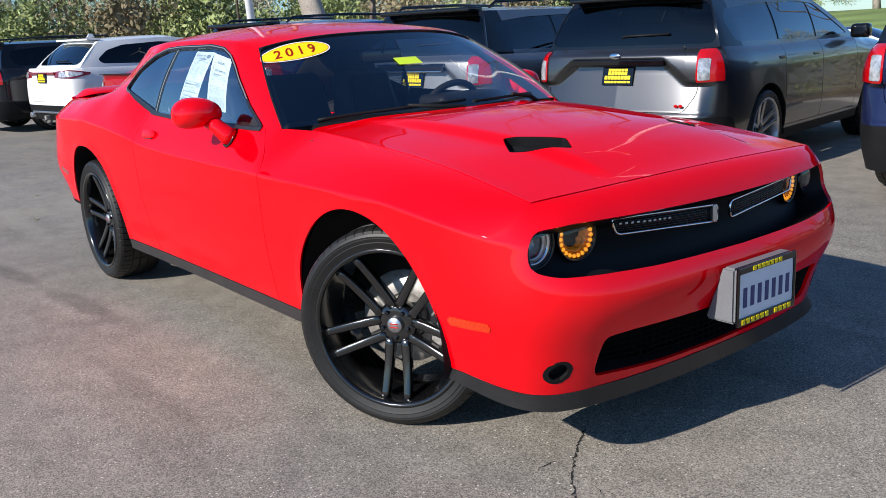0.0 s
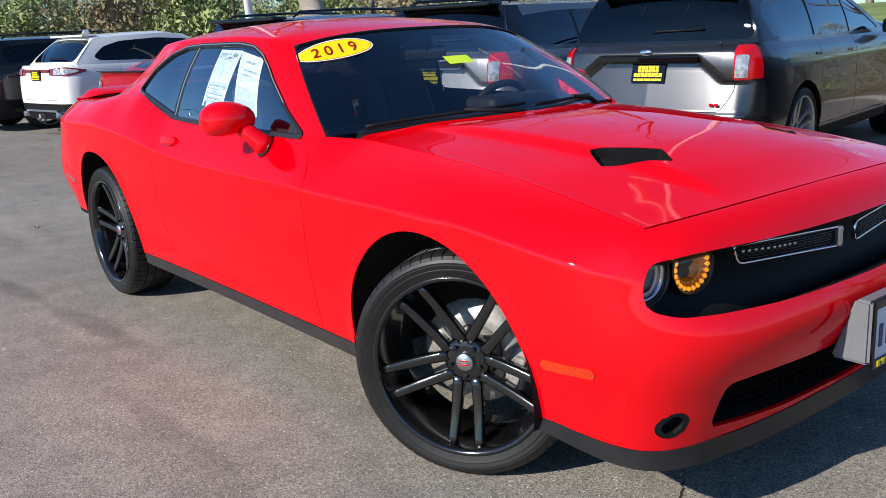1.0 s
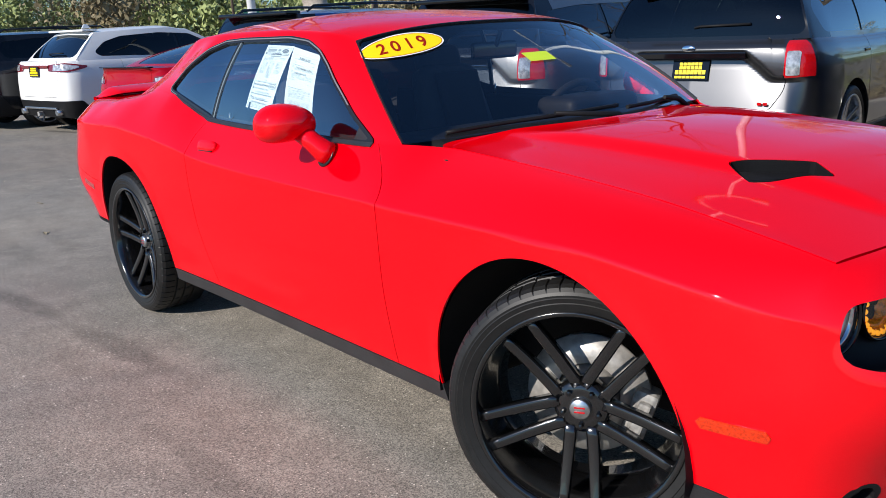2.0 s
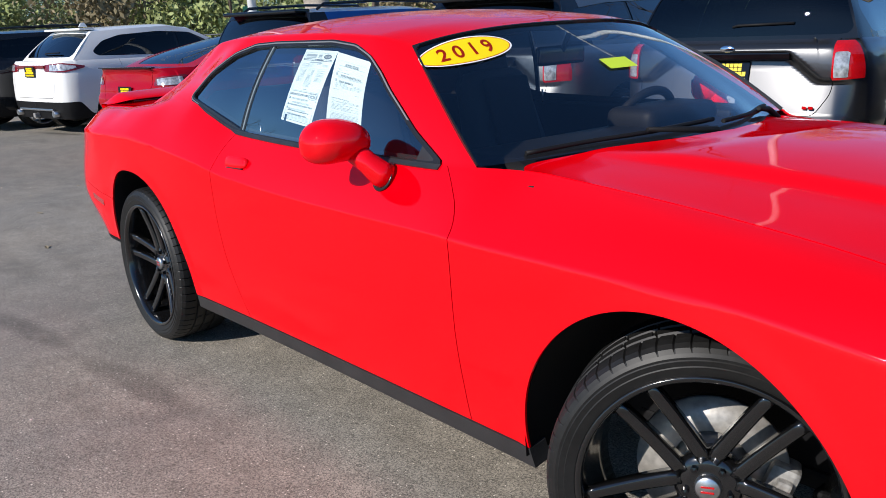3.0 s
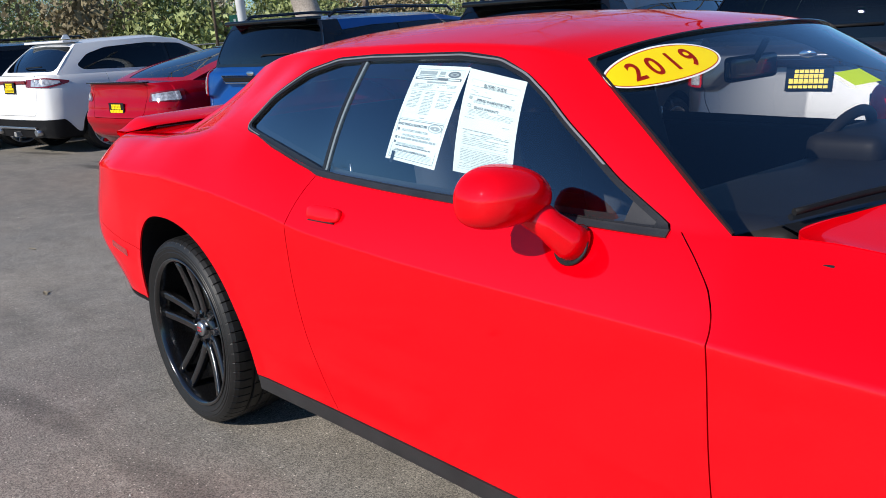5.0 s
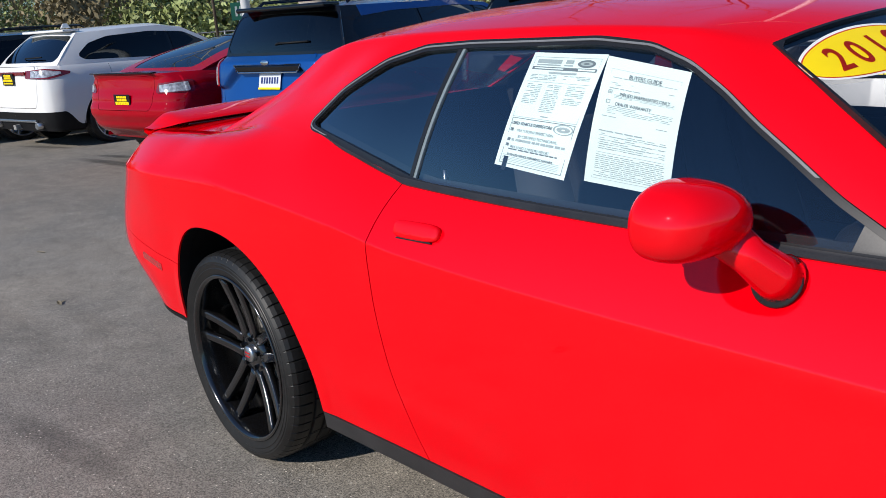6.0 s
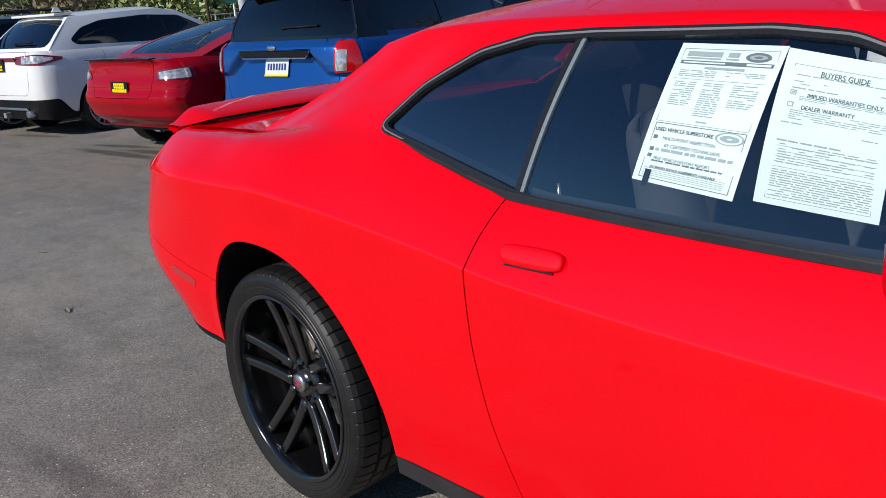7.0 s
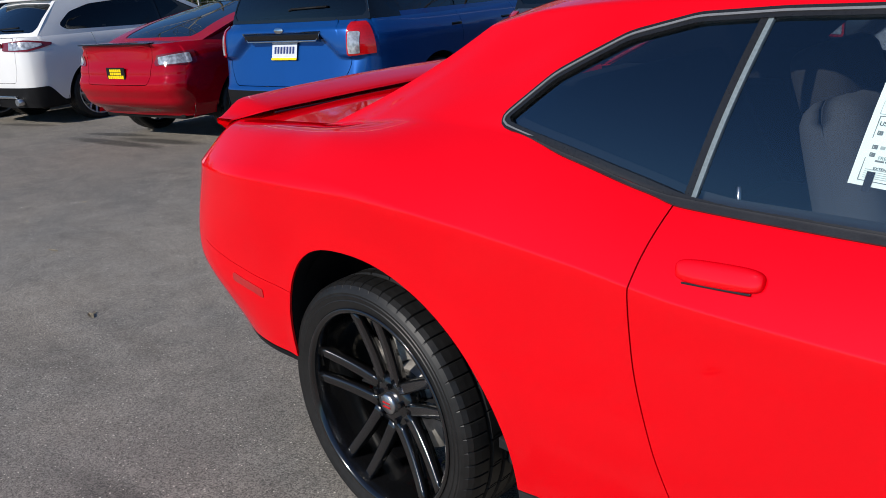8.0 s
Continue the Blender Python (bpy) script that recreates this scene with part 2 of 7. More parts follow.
def box(bm, size, at=(0, 0, 0), bevel=0.0, turn=None, seg=2, taper=None):
    """Adds a bevelled box to a bmesh. taper: (x, y) factors of its upper end."""
    m = Matrix.Translation(at) @ (turn.to_4x4() if turn else Matrix.Identity(4)) @ Matrix.Diagonal((*size, 1))
    g = bmesh.ops.create_cube(bm, size=1.0)
    vs = g["verts"]
    if taper:
        for v in vs:
            if v.co.z > 0:
                v.co.x *= taper[0]
                v.co.y *= taper[1]
    bmesh.ops.transform(bm, matrix=m, verts=vs)
    if bevel:
        es = {e for v in vs for e in v.link_edges}
        bmesh.ops.bevel(bm, geom=list(es), offset=bevel, segments=seg, affect="EDGES", profile=0.6)
    return bm


def soft_box(size, at, bevel, turn=None, taper=None, seg=4):
    bm = bmesh.new()
    box(bm, size, at, bevel, turn, seg, taper)
    for f in bm.faces:
        f.smooth = True
    return bm


def boxes(*items):
    bm = bmesh.new()
    for it in items:
        box(bm, **it) if isinstance(it, dict) else box(bm, *it)
    for f in bm.faces:
        f.smooth = False
    return bm


def lathe(profile, n=48, wave=None, smooth=True):
    """Turns (radius, y) points round the y axis."""
    bm = bmesh.new()
    rings = []
    for k in range(n):
        a = 2 * math.pi * k / n
        ring = []
        for j, (r, y) in enumerate(profile):
            rr = r + (wave(j, k) if wave else 0.0)
            ring.append(bm.verts.new((rr * math.cos(a), y, rr * math.sin(a))))
        rings.append(ring)
    for k in range(n):
        p, q = rings[k], rings[(k + 1) % n]
        for j in range(len(profile) - 1):
            bm.faces.new((p[j], p[j + 1], q[j + 1], q[j])).smooth = smooth
    bmesh.ops.remove_doubles(bm, verts=bm.verts, dist=1e-5)
    bmesh.ops.recalc_face_normals(bm, faces=bm.faces)
    return bm


def tube(points, radius, n=8, bm=None, closed=False):
    """A round bar along points; radius may be a list."""
    bm = bm or bmesh.new()
    pts = [Vector(p) for p in points]
    rings = []
    for i, p in enumerate(pts):
        a = pts[i - 1] if i or closed else pts[0]
        b = pts[(i + 1) % len(pts)] if i < len(pts) - 1 or closed else pts[-1]
        q = (b - a).to_track_quat("Z", "Y")
        r = radius[i] if isinstance(radius, (list, tuple)) else radius
        rings.append([bm.verts.new(p + q @ Vector((r * math.cos(2 * math.pi * k / n), r * math.sin(2 * math.pi * k / n), 0))) for k in range(n)])
    for i in range(len(rings) if closed else len(rings) - 1):
        a, b = rings[i], rings[(i + 1) % len(rings)]
        for k in range(n):
            bm.faces.new((a[k], a[(k + 1) % n], b[(k + 1) % n], b[k])).smooth = True
    if not closed:
        bm.faces.new(rings[0][::-1])
        bm.faces.new(rings[-1])
    return bm


def slab(outline, depth, bevel=0.0):
    """A flat plate from an outline in its local x-z plane, front at y = 0, thickness towards +y."""
    bm = bmesh.new()
    vs = [bm.verts.new((x, 0, z)) for x, z in outline]
    f = bm.faces.new(vs)
    g = bmesh.ops.extrude_face_region(bm, geom=[f])
    bmesh.ops.translate(bm, vec=(0, depth, 0), verts=[v for v in g["geom"] if isinstance(v, bmesh.types.BMVert)])
    if bevel:
        bmesh.ops.bevel(bm, geom=list(bm.edges), offset=bevel, segments=2, affect="EDGES")
    bmesh.ops.recalc_face_normals(bm, faces=bm.faces)
    return bm


def polygon_distance(poly):
    """Signed distance to a closed polygon, positive inside."""
    A = np.array(poly, float)
    B = np.roll(A, -1, axis=0)

    def f(q):
        q = np.asarray(q, float)
        best = np.full(len(q), 1e9)
        inside = np.zeros(len(q), bool)
        for a, b in zip(A, B):
            ab = b - a
            t = np.clip(((q - a) @ ab) / max(ab @ ab, 1e-12), 0, 1)
            best = np.minimum(best, np.linalg.norm(q - a - t[:, None] * ab, axis=1))
            if a[1] != b[1]:
                cross = ((a[1] > q[:, 1]) != (b[1] > q[:, 1])) & (q[:, 0] < (b[0] - a[0]) * (q[:, 1] - a[1]) / (b[1] - a[1]) + a[0])
                inside ^= cross
        return np.where(inside, best, -best)
    return f


def rounded(points, radius, n=4):
    """A polygon's points with rounded corners."""
    out = []
    k = len(points)
    for i in range(k):
        p, a, b = Vector(points[i]), Vector(points[i - 1]), Vector(points[(i + 1) % k])
        u, w = (a - p), (b - p)
        r = min(radius, u.length * 0.45, w.length * 0.45)
        u, w = p + u.normalized() * r, p + w.normalized() * r
        for j in range(n + 1):
            t = j / n
            out.append(tuple(u * (1 - t) ** 2 + p * 2 * t * (1 - t) + w * t * t))
    return out


def text_mesh(words, size, bold=0.0, align="CENTER"):
    cu = bpy.data.curves.new("lettering", "FONT")
    cu.body, cu.size, cu.align_x, cu.align_y = words, size, align, "CENTER"
    cu.offset = bold
    cu.extrude = 0.0003
    ob = new("lettering", cu)
    me = bpy.data.meshes.new_from_object(ob.evaluated_get(bpy.context.evaluated_depsgraph_get()))
    bpy.data.objects.remove(ob)
    return me

# ---- ground ----
def lot_height(x, y):
    """The car park falls gently away beyond the parked row."""
    return -0.006 * np.clip(np.asarray(y, float) - 1.2, 0, 10)


# worn dark scuffs, then painted shade and a broad darker area: middle, turn, half length, half width, depth
SCUFFS_AND_SHADE = (((-1.02, -1.235), radians(7), 0.62, 0.095, 0.32), ((-2.12, -1.36), radians(7), 0.55, 0.085, 0.28), ((0.55, -1.42), radians(4), 0.70, 0.07, 0.16), ((-3.9, -1.15), radians(12), 0.90, 0.16, 0.20),
          # shade painted under the sedan and crossover tails; last, one broad darker area
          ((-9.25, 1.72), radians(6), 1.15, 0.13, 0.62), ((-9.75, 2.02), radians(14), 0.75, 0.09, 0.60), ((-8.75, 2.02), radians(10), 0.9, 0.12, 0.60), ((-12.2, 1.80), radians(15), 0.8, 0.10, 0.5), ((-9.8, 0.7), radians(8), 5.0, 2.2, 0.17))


def asphalt():
    m = bpy.data.materials.new("asphalt")
    m.use_nodes = True
    nt = m.node_tree
    L = nt.links.new
    p = nt.nodes["Principled BSDF"]
    p.inputs["Roughness"].default_value = 0.85
    tc = nt.nodes.new("ShaderNodeTexCoord")

    def node(kind, **kw):
        n = nt.nodes.new(kind)
        for k, v in kw.items():
            n.inputs[k].default_value = v
        return n
    vor = node("ShaderNodeTexVoronoi", Scale=240.0)
    fine = node("ShaderNodeTexNoise", Scale=85.0, Detail=4.0, Roughness=0.7)
    mid = node("ShaderNodeTexNoise", Scale=5.0, Detail=6.0, Roughness=0.65)
    big = node("ShaderNodeTexNoise", Scale=0.55, Detail=5.0, Roughness=0.6)
    big.inputs["Distortion"].default_value = 0.6
    for n in (vor, fine, mid, big):
        L(tc.outputs["Object"], n.inputs["Vector"])
    stone = nt.nodes.new("ShaderNodeValToRGB")
    stone.color_ramp.elements[0].color, stone.color_ramp.elements[1].color = (0.118, 0.110, 0.096, 1), (0.455, 0.425, 0.365, 1)
    stone.color_ramp.elements[0].position, stone.color_ramp.elements[1].position = 0.20, 0.90
    mixv = node("ShaderNodeMix")
    mixv.data_type = "FLOAT"
    mixv.inputs["Factor"].default_value = 0.36
    sep = nt.nodes.new("ShaderNodeSeparateColor")
    L(vor.outputs["Color"], sep.inputs["Color"])
    L(sep.outputs["Red"], mixv.inputs["A"])
    L(fine.outputs["Fac"], mixv.inputs["B"])
    L(mixv.outputs["Result"], stone.inputs["Fac"])
    r1 = node("ShaderNodeMapRange")
    r1.inputs["From Min"].default_value, r1.inputs["From Max"].default_value = 0.3, 0.72
    r1.inputs["To Min"].default_value, r1.inputs["To Max"].default_value = 0.80, 1.15
    L(mid.outputs["Fac"], r1.inputs["Value"])
    ramp = nt.nodes.new("ShaderNodeValToRGB")
    e = ramp.color_ramp.elements
    e[0].position, e[0].color = 0.34, (0.80, 0.80, 0.81, 1)
    e[1].position, e[1].color = 0.60, (1.05, 1.0, 0.96, 1)
    L(big.outputs["Fac"], ramp.inputs["Fac"])
    streak = nt.nodes.new("ShaderNodeMapping")
    streak.inputs["Rotation"].default_value = (0, 0, radians(-24))
    streak.inputs["Scale"].default_value = (0.45, 2.6, 1.0)
    L(tc.outputs["Object"], streak.inputs["Vector"])
    smear = node("ShaderNodeTexNoise", Scale=1.1, Detail=5.0, Roughness=0.62)
    L(streak.outputs["Vector"], smear.inputs["Vector"])
    sr = nt.nodes.new("ShaderNodeValToRGB")
    sr.color_ramp.elements[0].position, sr.color_ramp.elements[0].color = 0.34, (0.86, 0.85, 0.84, 1)
    sr.color_ramp.elements[1].position, sr.color_ramp.elements[1].color = 0.47, (1, 1, 1, 1)
    L(smear.outputs["Fac"], sr.inputs["Fac"])
    both = nt.nodes.new("ShaderNodeVectorMath")
    both.operation = "MULTIPLY"
    L(ramp.outputs["Color"], both.inputs[0])
    L(sr.outputs["Color"], both.inputs[1])
    mul = nt.nodes.new("ShaderNodeVectorMath")
    mul.operation = "MULTIPLY"
    L(stone.outputs["Color"], mul.inputs[0])
    L(both.outputs["Vector"], mul.inputs[1])
    sc = nt.nodes.new("ShaderNodeVectorMath")
    sc.operation = "SCALE"
    L(mul.outputs["Vector"], sc.inputs[0])
    L(r1.outputs["Result"], sc.inputs["Scale"])
    last = sc.outputs["Vector"]
    # scuffs, painted tail shade and the broad area all darken the base colour
    for (cx, cy), turn, length, width, depth in SCUFFS_AND_SHADE:
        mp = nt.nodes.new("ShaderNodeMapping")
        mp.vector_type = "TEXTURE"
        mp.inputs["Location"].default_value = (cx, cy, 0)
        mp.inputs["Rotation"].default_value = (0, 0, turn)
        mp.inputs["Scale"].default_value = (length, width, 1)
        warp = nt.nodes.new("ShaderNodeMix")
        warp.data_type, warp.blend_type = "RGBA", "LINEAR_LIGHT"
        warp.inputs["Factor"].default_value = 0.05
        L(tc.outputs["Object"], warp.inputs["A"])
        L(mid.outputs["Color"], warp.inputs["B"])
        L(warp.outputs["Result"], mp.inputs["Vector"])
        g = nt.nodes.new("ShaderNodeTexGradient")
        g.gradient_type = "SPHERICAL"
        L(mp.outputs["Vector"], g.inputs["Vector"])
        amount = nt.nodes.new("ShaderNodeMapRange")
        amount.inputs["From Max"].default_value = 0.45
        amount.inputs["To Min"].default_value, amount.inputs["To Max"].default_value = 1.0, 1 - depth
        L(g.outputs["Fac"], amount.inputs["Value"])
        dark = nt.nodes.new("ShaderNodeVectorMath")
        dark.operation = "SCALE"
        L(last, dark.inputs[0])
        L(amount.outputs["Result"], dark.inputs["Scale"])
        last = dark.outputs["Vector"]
    chips = node("ShaderNodeTexVoronoi", Scale=58.0)
    L(tc.outputs["Object"], chips.inputs["Vector"])
    near = nt.nodes.new("ShaderNodeMath")
    near.operation = "LESS_THAN"
    near.inputs[1].default_value = 0.17
    L(chips.outputs["Distance"], near.inputs[0])
    some = nt.nodes.new("ShaderNodeSeparateColor")
    L(chips.outputs["Color"], some.inputs["Color"])
    pick = nt.nodes.new("ShaderNodeMath")
    pick.operation = "GREATER_THAN"
    pick.inputs[1].default_value = 0.72
    L(some.outputs["Green"], pick.inputs[0])
    chip = nt.nodes.new("ShaderNodeMath")
    chip.operation = "MULTIPLY"
    L(near.outputs["Value"], chip.inputs[0])
    L(pick.outputs["Value"], chip.inputs[1])
    pale = nt.nodes.new("ShaderNodeMix")
    pale.data_type = "RGBA"
    pale.inputs["B"].default_value = (0.70, 0.65, 0.56, 1)
    L(chip.outputs["Value"], pale.inputs["Factor"])
    L(last, pale.inputs["A"])
    pit = nt.nodes.new("ShaderNodeMath")
    pit.operation = "LESS_THAN"
    pit.inputs[1].default_value = 0.17
    L(some.outputs["Green"], pit.inputs[0])
    pits = nt.nodes.new("ShaderNodeMath")
    pits.operation = "MULTIPLY"
    L(near.outputs["Value"], pits.inputs[0])
    L(pit.outputs["Value"], pits.inputs[1])
    grit = nt.nodes.new("ShaderNodeMix")
    grit.data_type = "RGBA"
    grit.inputs["B"].default_value = (0.085, 0.078, 0.070, 1)
    L(pits.outputs["Value"], grit.inputs["Factor"])
    L(pale.outputs["Result"], grit.inputs["A"])
    L(grit.outputs["Result"], p.inputs["Base Color"])
    b = node("ShaderNodeBump", Strength=0.5, Distance=0.004)
    L(mixv.outputs["Result"], b.inputs["Height"])
    L(b.outputs["Normal"], p.inputs["Normal"])
    return m


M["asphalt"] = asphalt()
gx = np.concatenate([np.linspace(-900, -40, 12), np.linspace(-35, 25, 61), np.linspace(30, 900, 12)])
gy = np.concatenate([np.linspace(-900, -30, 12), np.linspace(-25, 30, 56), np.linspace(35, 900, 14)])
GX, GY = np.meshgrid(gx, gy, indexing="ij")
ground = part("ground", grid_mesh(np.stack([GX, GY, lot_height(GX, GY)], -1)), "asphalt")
tagged(ground, "grey weathered asphalt of a dealership car park", "ground", kind="structure")


# ---- the red coupe ----
CONT = [(2.43, 0), (2.427, 0.2), (2.412, 0.43), (2.380, 0.615), (2.322, 0.745), (2.240, 0.827), (2.125, 0.878), (1.95, 0.915), (1.75, 0.934),
        (1.45, 0.942), (0.9, 0.94), (0.2, 0.94), (-0.5, 0.945), (-1.0, 0.955), (-1.5, 0.958), (-1.9, 0.953), (-2.18, 0.940), (-2.39, 0.896),
        (-2.505, 0.805), (-2.56, 0.64), (-2.588, 0.34), (-2.595, 0)]
cs = np.concatenate([[0], np.cumsum([math.dist(a, b) for a, b in zip(CONT, CONT[1:])])])
cont_x, cont_y = spline(cs, [c[0] for c in CONT]), spline(cs, [c[1] for c in CONT])
dense = np.linspace(0, cs[-1], 4000)
dense_x = cont_x(dense)


def s_at(x):
    return np.interp(-np.asarray(x, float), -dense_x, dense)


X_A, SIDE_LEN, ROOF_LEN, SCREEN_HALF = 0.765, 2.615, 1.55, 0.788
TX = [2.19, 2.05, 1.7, 1.2, 0.95, 0.87, 0.81, 0.765, 0.70, 0.62, 0.4, 0.0, -0.6, -0.85, -1.03, -1.3, -1.6, -1.85, -2.1, -2.3]
top_y = spline(TX, [0.744, 0.738, 0.715, 0.692, 0.688, 0.704, 0.742, 0.788, 0.806, 0.818, 0.827, 0.83, 0.818, 0.812, 0.80, 0.77, 0.72, 0.672, 0.66, 0.645])
top_z = spline(TX, [0.88, 0.905, 0.955, 0.996, 1.012, 1.018, 1.024, 1.030, 1.030, 1.030, 1.032, 1.036, 1.053, 1.108, 1.146, 1.150, 1.120, 1.09, 1.08, 1.072])
crease_z = spline([2.4, 2.16, 1.6, 0.2, -0.5, -0.77, -1.27, -1.5, -2.15, -2.5], [0.775, 0.792, 0.858, 0.866, 0.892, 0.928, 0.975, 0.99, 0.985, 0.97])
I_SIDE, J_END = 130, 26
base_xs = np.concatenate([np.linspace(X_A, 0.66, 12), np.linspace(0.66, -1.85, I_SIDE - 11)[1:]])
S_NOSE, S_TAIL = float(s_at(2.19)), float(s_at(-2.30))
samples = np.concatenate([np.linspace(0, S_NOSE, 60)[:-1], s_at(np.linspace(2.19, X_A, 110))[:-1], s_at(base_xs)[:-1],
                          s_at(np.linspace(-1.85, -2.30, 40))[:-1], np.linspace(S_TAIL, cs[-1], 50)])


def smooth(a, b, x):
    t = np.clip((x - a) / (b - a), 0, 1)
    return t * t * (3 - 2 * t)


def lower_section(s):
    """One upright section of the body from the sill to the hood, window sill or deck edge."""
    cx, cy = float(cont_x(s)), float(cont_y(s))
    e = 1e-3
    tx, ty = float(cont_x(s + e) - cont_x(s - e)), float(cont_y(s + e) - cont_y(s - e))
    if s < e:
        tx, ty = 0.0, 1.0
    if s > cs[-1] - e:
        tx, ty = 0.0, -1.0
    ln = math.hypot(tx, ty)
    nx, ny = ty / ln, -tx / ln
    wn = float(1 - smooth(0.55 * S_NOSE, 1.25 * S_NOSE, s))
    wt = float(smooth(S_TAIL - 0.40, S_TAIL + 0.22, s))
    side = ((0.22, 0.060), (0.40, 0.026), (0.62, 0.004), (float(crease_z(cx)), 0.0))
    nose = ((0.22, 0.130), (0.40, 0.075), (0.590, 0.000), (0.735, 0.060))
    tail = ((0.22, 0.320), (0.42, 0.155), (0.68, 0.010), (0.965, 0.062))
    keys = [tuple(a[k] * (1 - wn - wt) + b[k] * wn + c[k] * wt for k in (0, 1)) for a, b, c in zip(side, nose, tail)]
    f = spline([k[0] for k in keys], [k[1] for k in keys])
    zs = np.linspace(keys[0][0], keys[-1][0], 40)
    off = f(zs)
    low = np.stack([cx - nx * off, cy - ny * off, zs], -1)
    if s < S_NOSE:
        q = s / S_NOSE
        top = np.array((2.255 - 0.065 * q ** 2.5, 0.744 * q, 0.905 - 0.025 * q * q))
    elif s > S_TAIL:
        q = (s - S_TAIL) / (cs[-1] - S_TAIL)
        top = np.array((-2.30 - 0.16 * min(1, q * 2.2) ** 0.7, 0.645 * (1 - q), 1.072 + 0.01 * q))
    else:
        top = np.array((cx, float(top_y(cx)), float(top_z(cx))))
    hard = float(smooth(2.35, 2.1, cx)) * (1 - wn)
    a, b = 0.21 + 0.04 * wn + 0.20 * hard, 0.62 + 0.25 * wn + 0.18 * float(smooth(0.9, 1.5, cx)) * (1 - wn)
    rear_w = float(smooth(-1.15, -1.9, cx))
    c0 = low[-1]
    mid = c0 + (top - c0) * np.array((a, a, b))
    plane = c0 + (top - c0) * np.array((0.5, 0.5, 1.0)) + np.array((0, 0, 0.010))
    mid = mid * (1 - rear_w) + plane * rear_w
    weight = 1 + 2.2 * rear_w
    t = np.linspace(0, 1, 26)[1:, None]
    up = (c0 * (1 - t) ** 2 + mid * 2 * weight * t * (1 - t) + top * t * t) / ((1 - t) ** 2 + 2 * weight * t * (1 - t) + t * t)
    return np.concatenate([low, up])


lower = np.array([lower_section(float(s)) for s in samples])
lower_mesh = outward(grid_mesh(lower), (0, 0, 0.6))

# greenhouse: sides between the sill and the roof rail, windscreen, rear window and roof
rail_y = spline([0.28, 0.1, -0.3, -0.7, -1.05, -1.27], [0.615, 0.652, 0.665, 0.657, 0.622, 0.580])
rail_z = spline([0.28, 0.1, -0.3, -0.7, -1.05, -1.27], [1.352, 1.388, 1.403, 1.402, 1.386, 1.352])
roof_z = spline([0.45, 0.2, -0.1, -0.4, -0.8, -1.15, -1.37], [1.392, 1.430, 1.460, 1.472, 1.462, 1.424, 1.366])
ti = (X_A - base_xs) / SIDE_LEN
yj = np.linspace(1, 0, J_END)


def roof_point(t, f):
    """t: front to back, f: 1 at the rail, 0 at the middle."""
    xr = 0.28 - ROOF_LEN * t
    x = xr + (1 - f * f) * (0.10 * (1 - t) - 0.10 * t)
    y = float(rail_y(xr)) * f
    zr = float(rail_z(xr))
    return np.array((x, y, zr + (float(roof_z(x)) - zr) * (1 - abs(f) ** 2.4)))


front_x = spline([0, 0.2, 0.49, 0.65, 0.735, SCREEN_HALF], [1.0, 0.982, 0.875, 0.818, 0.786, 0.764])


def bowed(base, top, bow, n=30):
    t = np.linspace(0, 1, n)[:, None]
    o = np.array((base[0] + 0.4, base[1] * 1.3, 0.0))
    o /= np.linalg.norm(o)
    return base * (1 - t) + top * t + o * (np.sin(np.pi * t) * bow)


side_rows = []
for x, t in zip(base_xs, ti):
    bow = 0.02 - 0.055 * float(smooth(-0.95, -1.35, -abs(x) if x < 0 else 9)) if x > -0.9 else 0.02 - 0.05 * float(smooth(0.95, 1.4, -x))
    side_rows.append(bowed(np.array((x, float(top_y(x)), float(top_z(x)))), roof_point(t, 1.0), bow))
side_mesh = outward(grid_mesh(np.array(side_rows)), (-0.3, 0, 1.2))
screen_rows = [bowed(np.array((float(front_x(SCREEN_HALF * f)), SCREEN_HALF * f, 1.05 - 0.018 * f * f)), roof_point(0.0, f), 0.035) for f in yj[::-1]]
screen_mesh = outward(grid_mesh(np.array(screen_rows)), (-0.3, 0, 1.0))
back_rows = [bowed(np.array((-1.97 + 0.12 * f * f, 0.672 * f, 1.10 - 0.01 * f)), roof_point(1.0, f), -0.035) for f in yj]
back_mesh = outward(grid_mesh(np.array(back_rows)), (-0.3, 0, 1.0))
roof_mesh = outward(grid_mesh(np.array([[roof_point(t, f) for f in yj] for t in ti])), (-0.3, 0, 0.5))

shell_v, shell_n, shell_f = weld(lower_mesh, side_mesh, roof_mesh)
belt = np.array([shell_v[list(f)].mean(axis=0) for f in shell_f])
n_low = (len(samples) - 1) * (lower.shape[1] - 1)
n_side = (len(base_xs) - 1) * 29
LOW = (shell_v, shell_n, shell_f[:n_low])
SIDE = (shell_v, shell_n, shell_f[n_low:n_low + n_side])
ROOF = (shell_v, shell_n, shell_f[n_low + n_side:])

gap_front = spline([0.20, 0.31, 0.65, 0.87, 0.94, 0.98, 1.04], [0.835, 0.83, 0.812, 0.805, 0.775, 0.735, 0.655])
gap_rear = spline([0.20, 0.31, 0.43, 0.594, 0.772, 0.888, 0.945, 1.06], [-0.45, -0.48, -0.53, -0.585, -0.62, -0.626, -0.62, -0.595])
AX_F, AX_R = 1.473, -1.473


def arch(V):
    f = np.hypot((V[:, 0] - 1.505) * 1.0, V[:, 2] - 0.365) - 0.443
    dx = V[:, 0] - AX_R
    dz = V[:, 2] - 0.37
    ahead = np.hypot(dx * 0.895, dz) - 0.46
    behind = (((np.abs(dx) / 0.325) ** 2.8 + (np.maximum(dz, 0.0) / 0.46) ** 2.8) ** (1 / 2.8) - 1) * 0.4
    r = np.where(dx < 0, behind, ahead)
    return np.minimum(f, r)


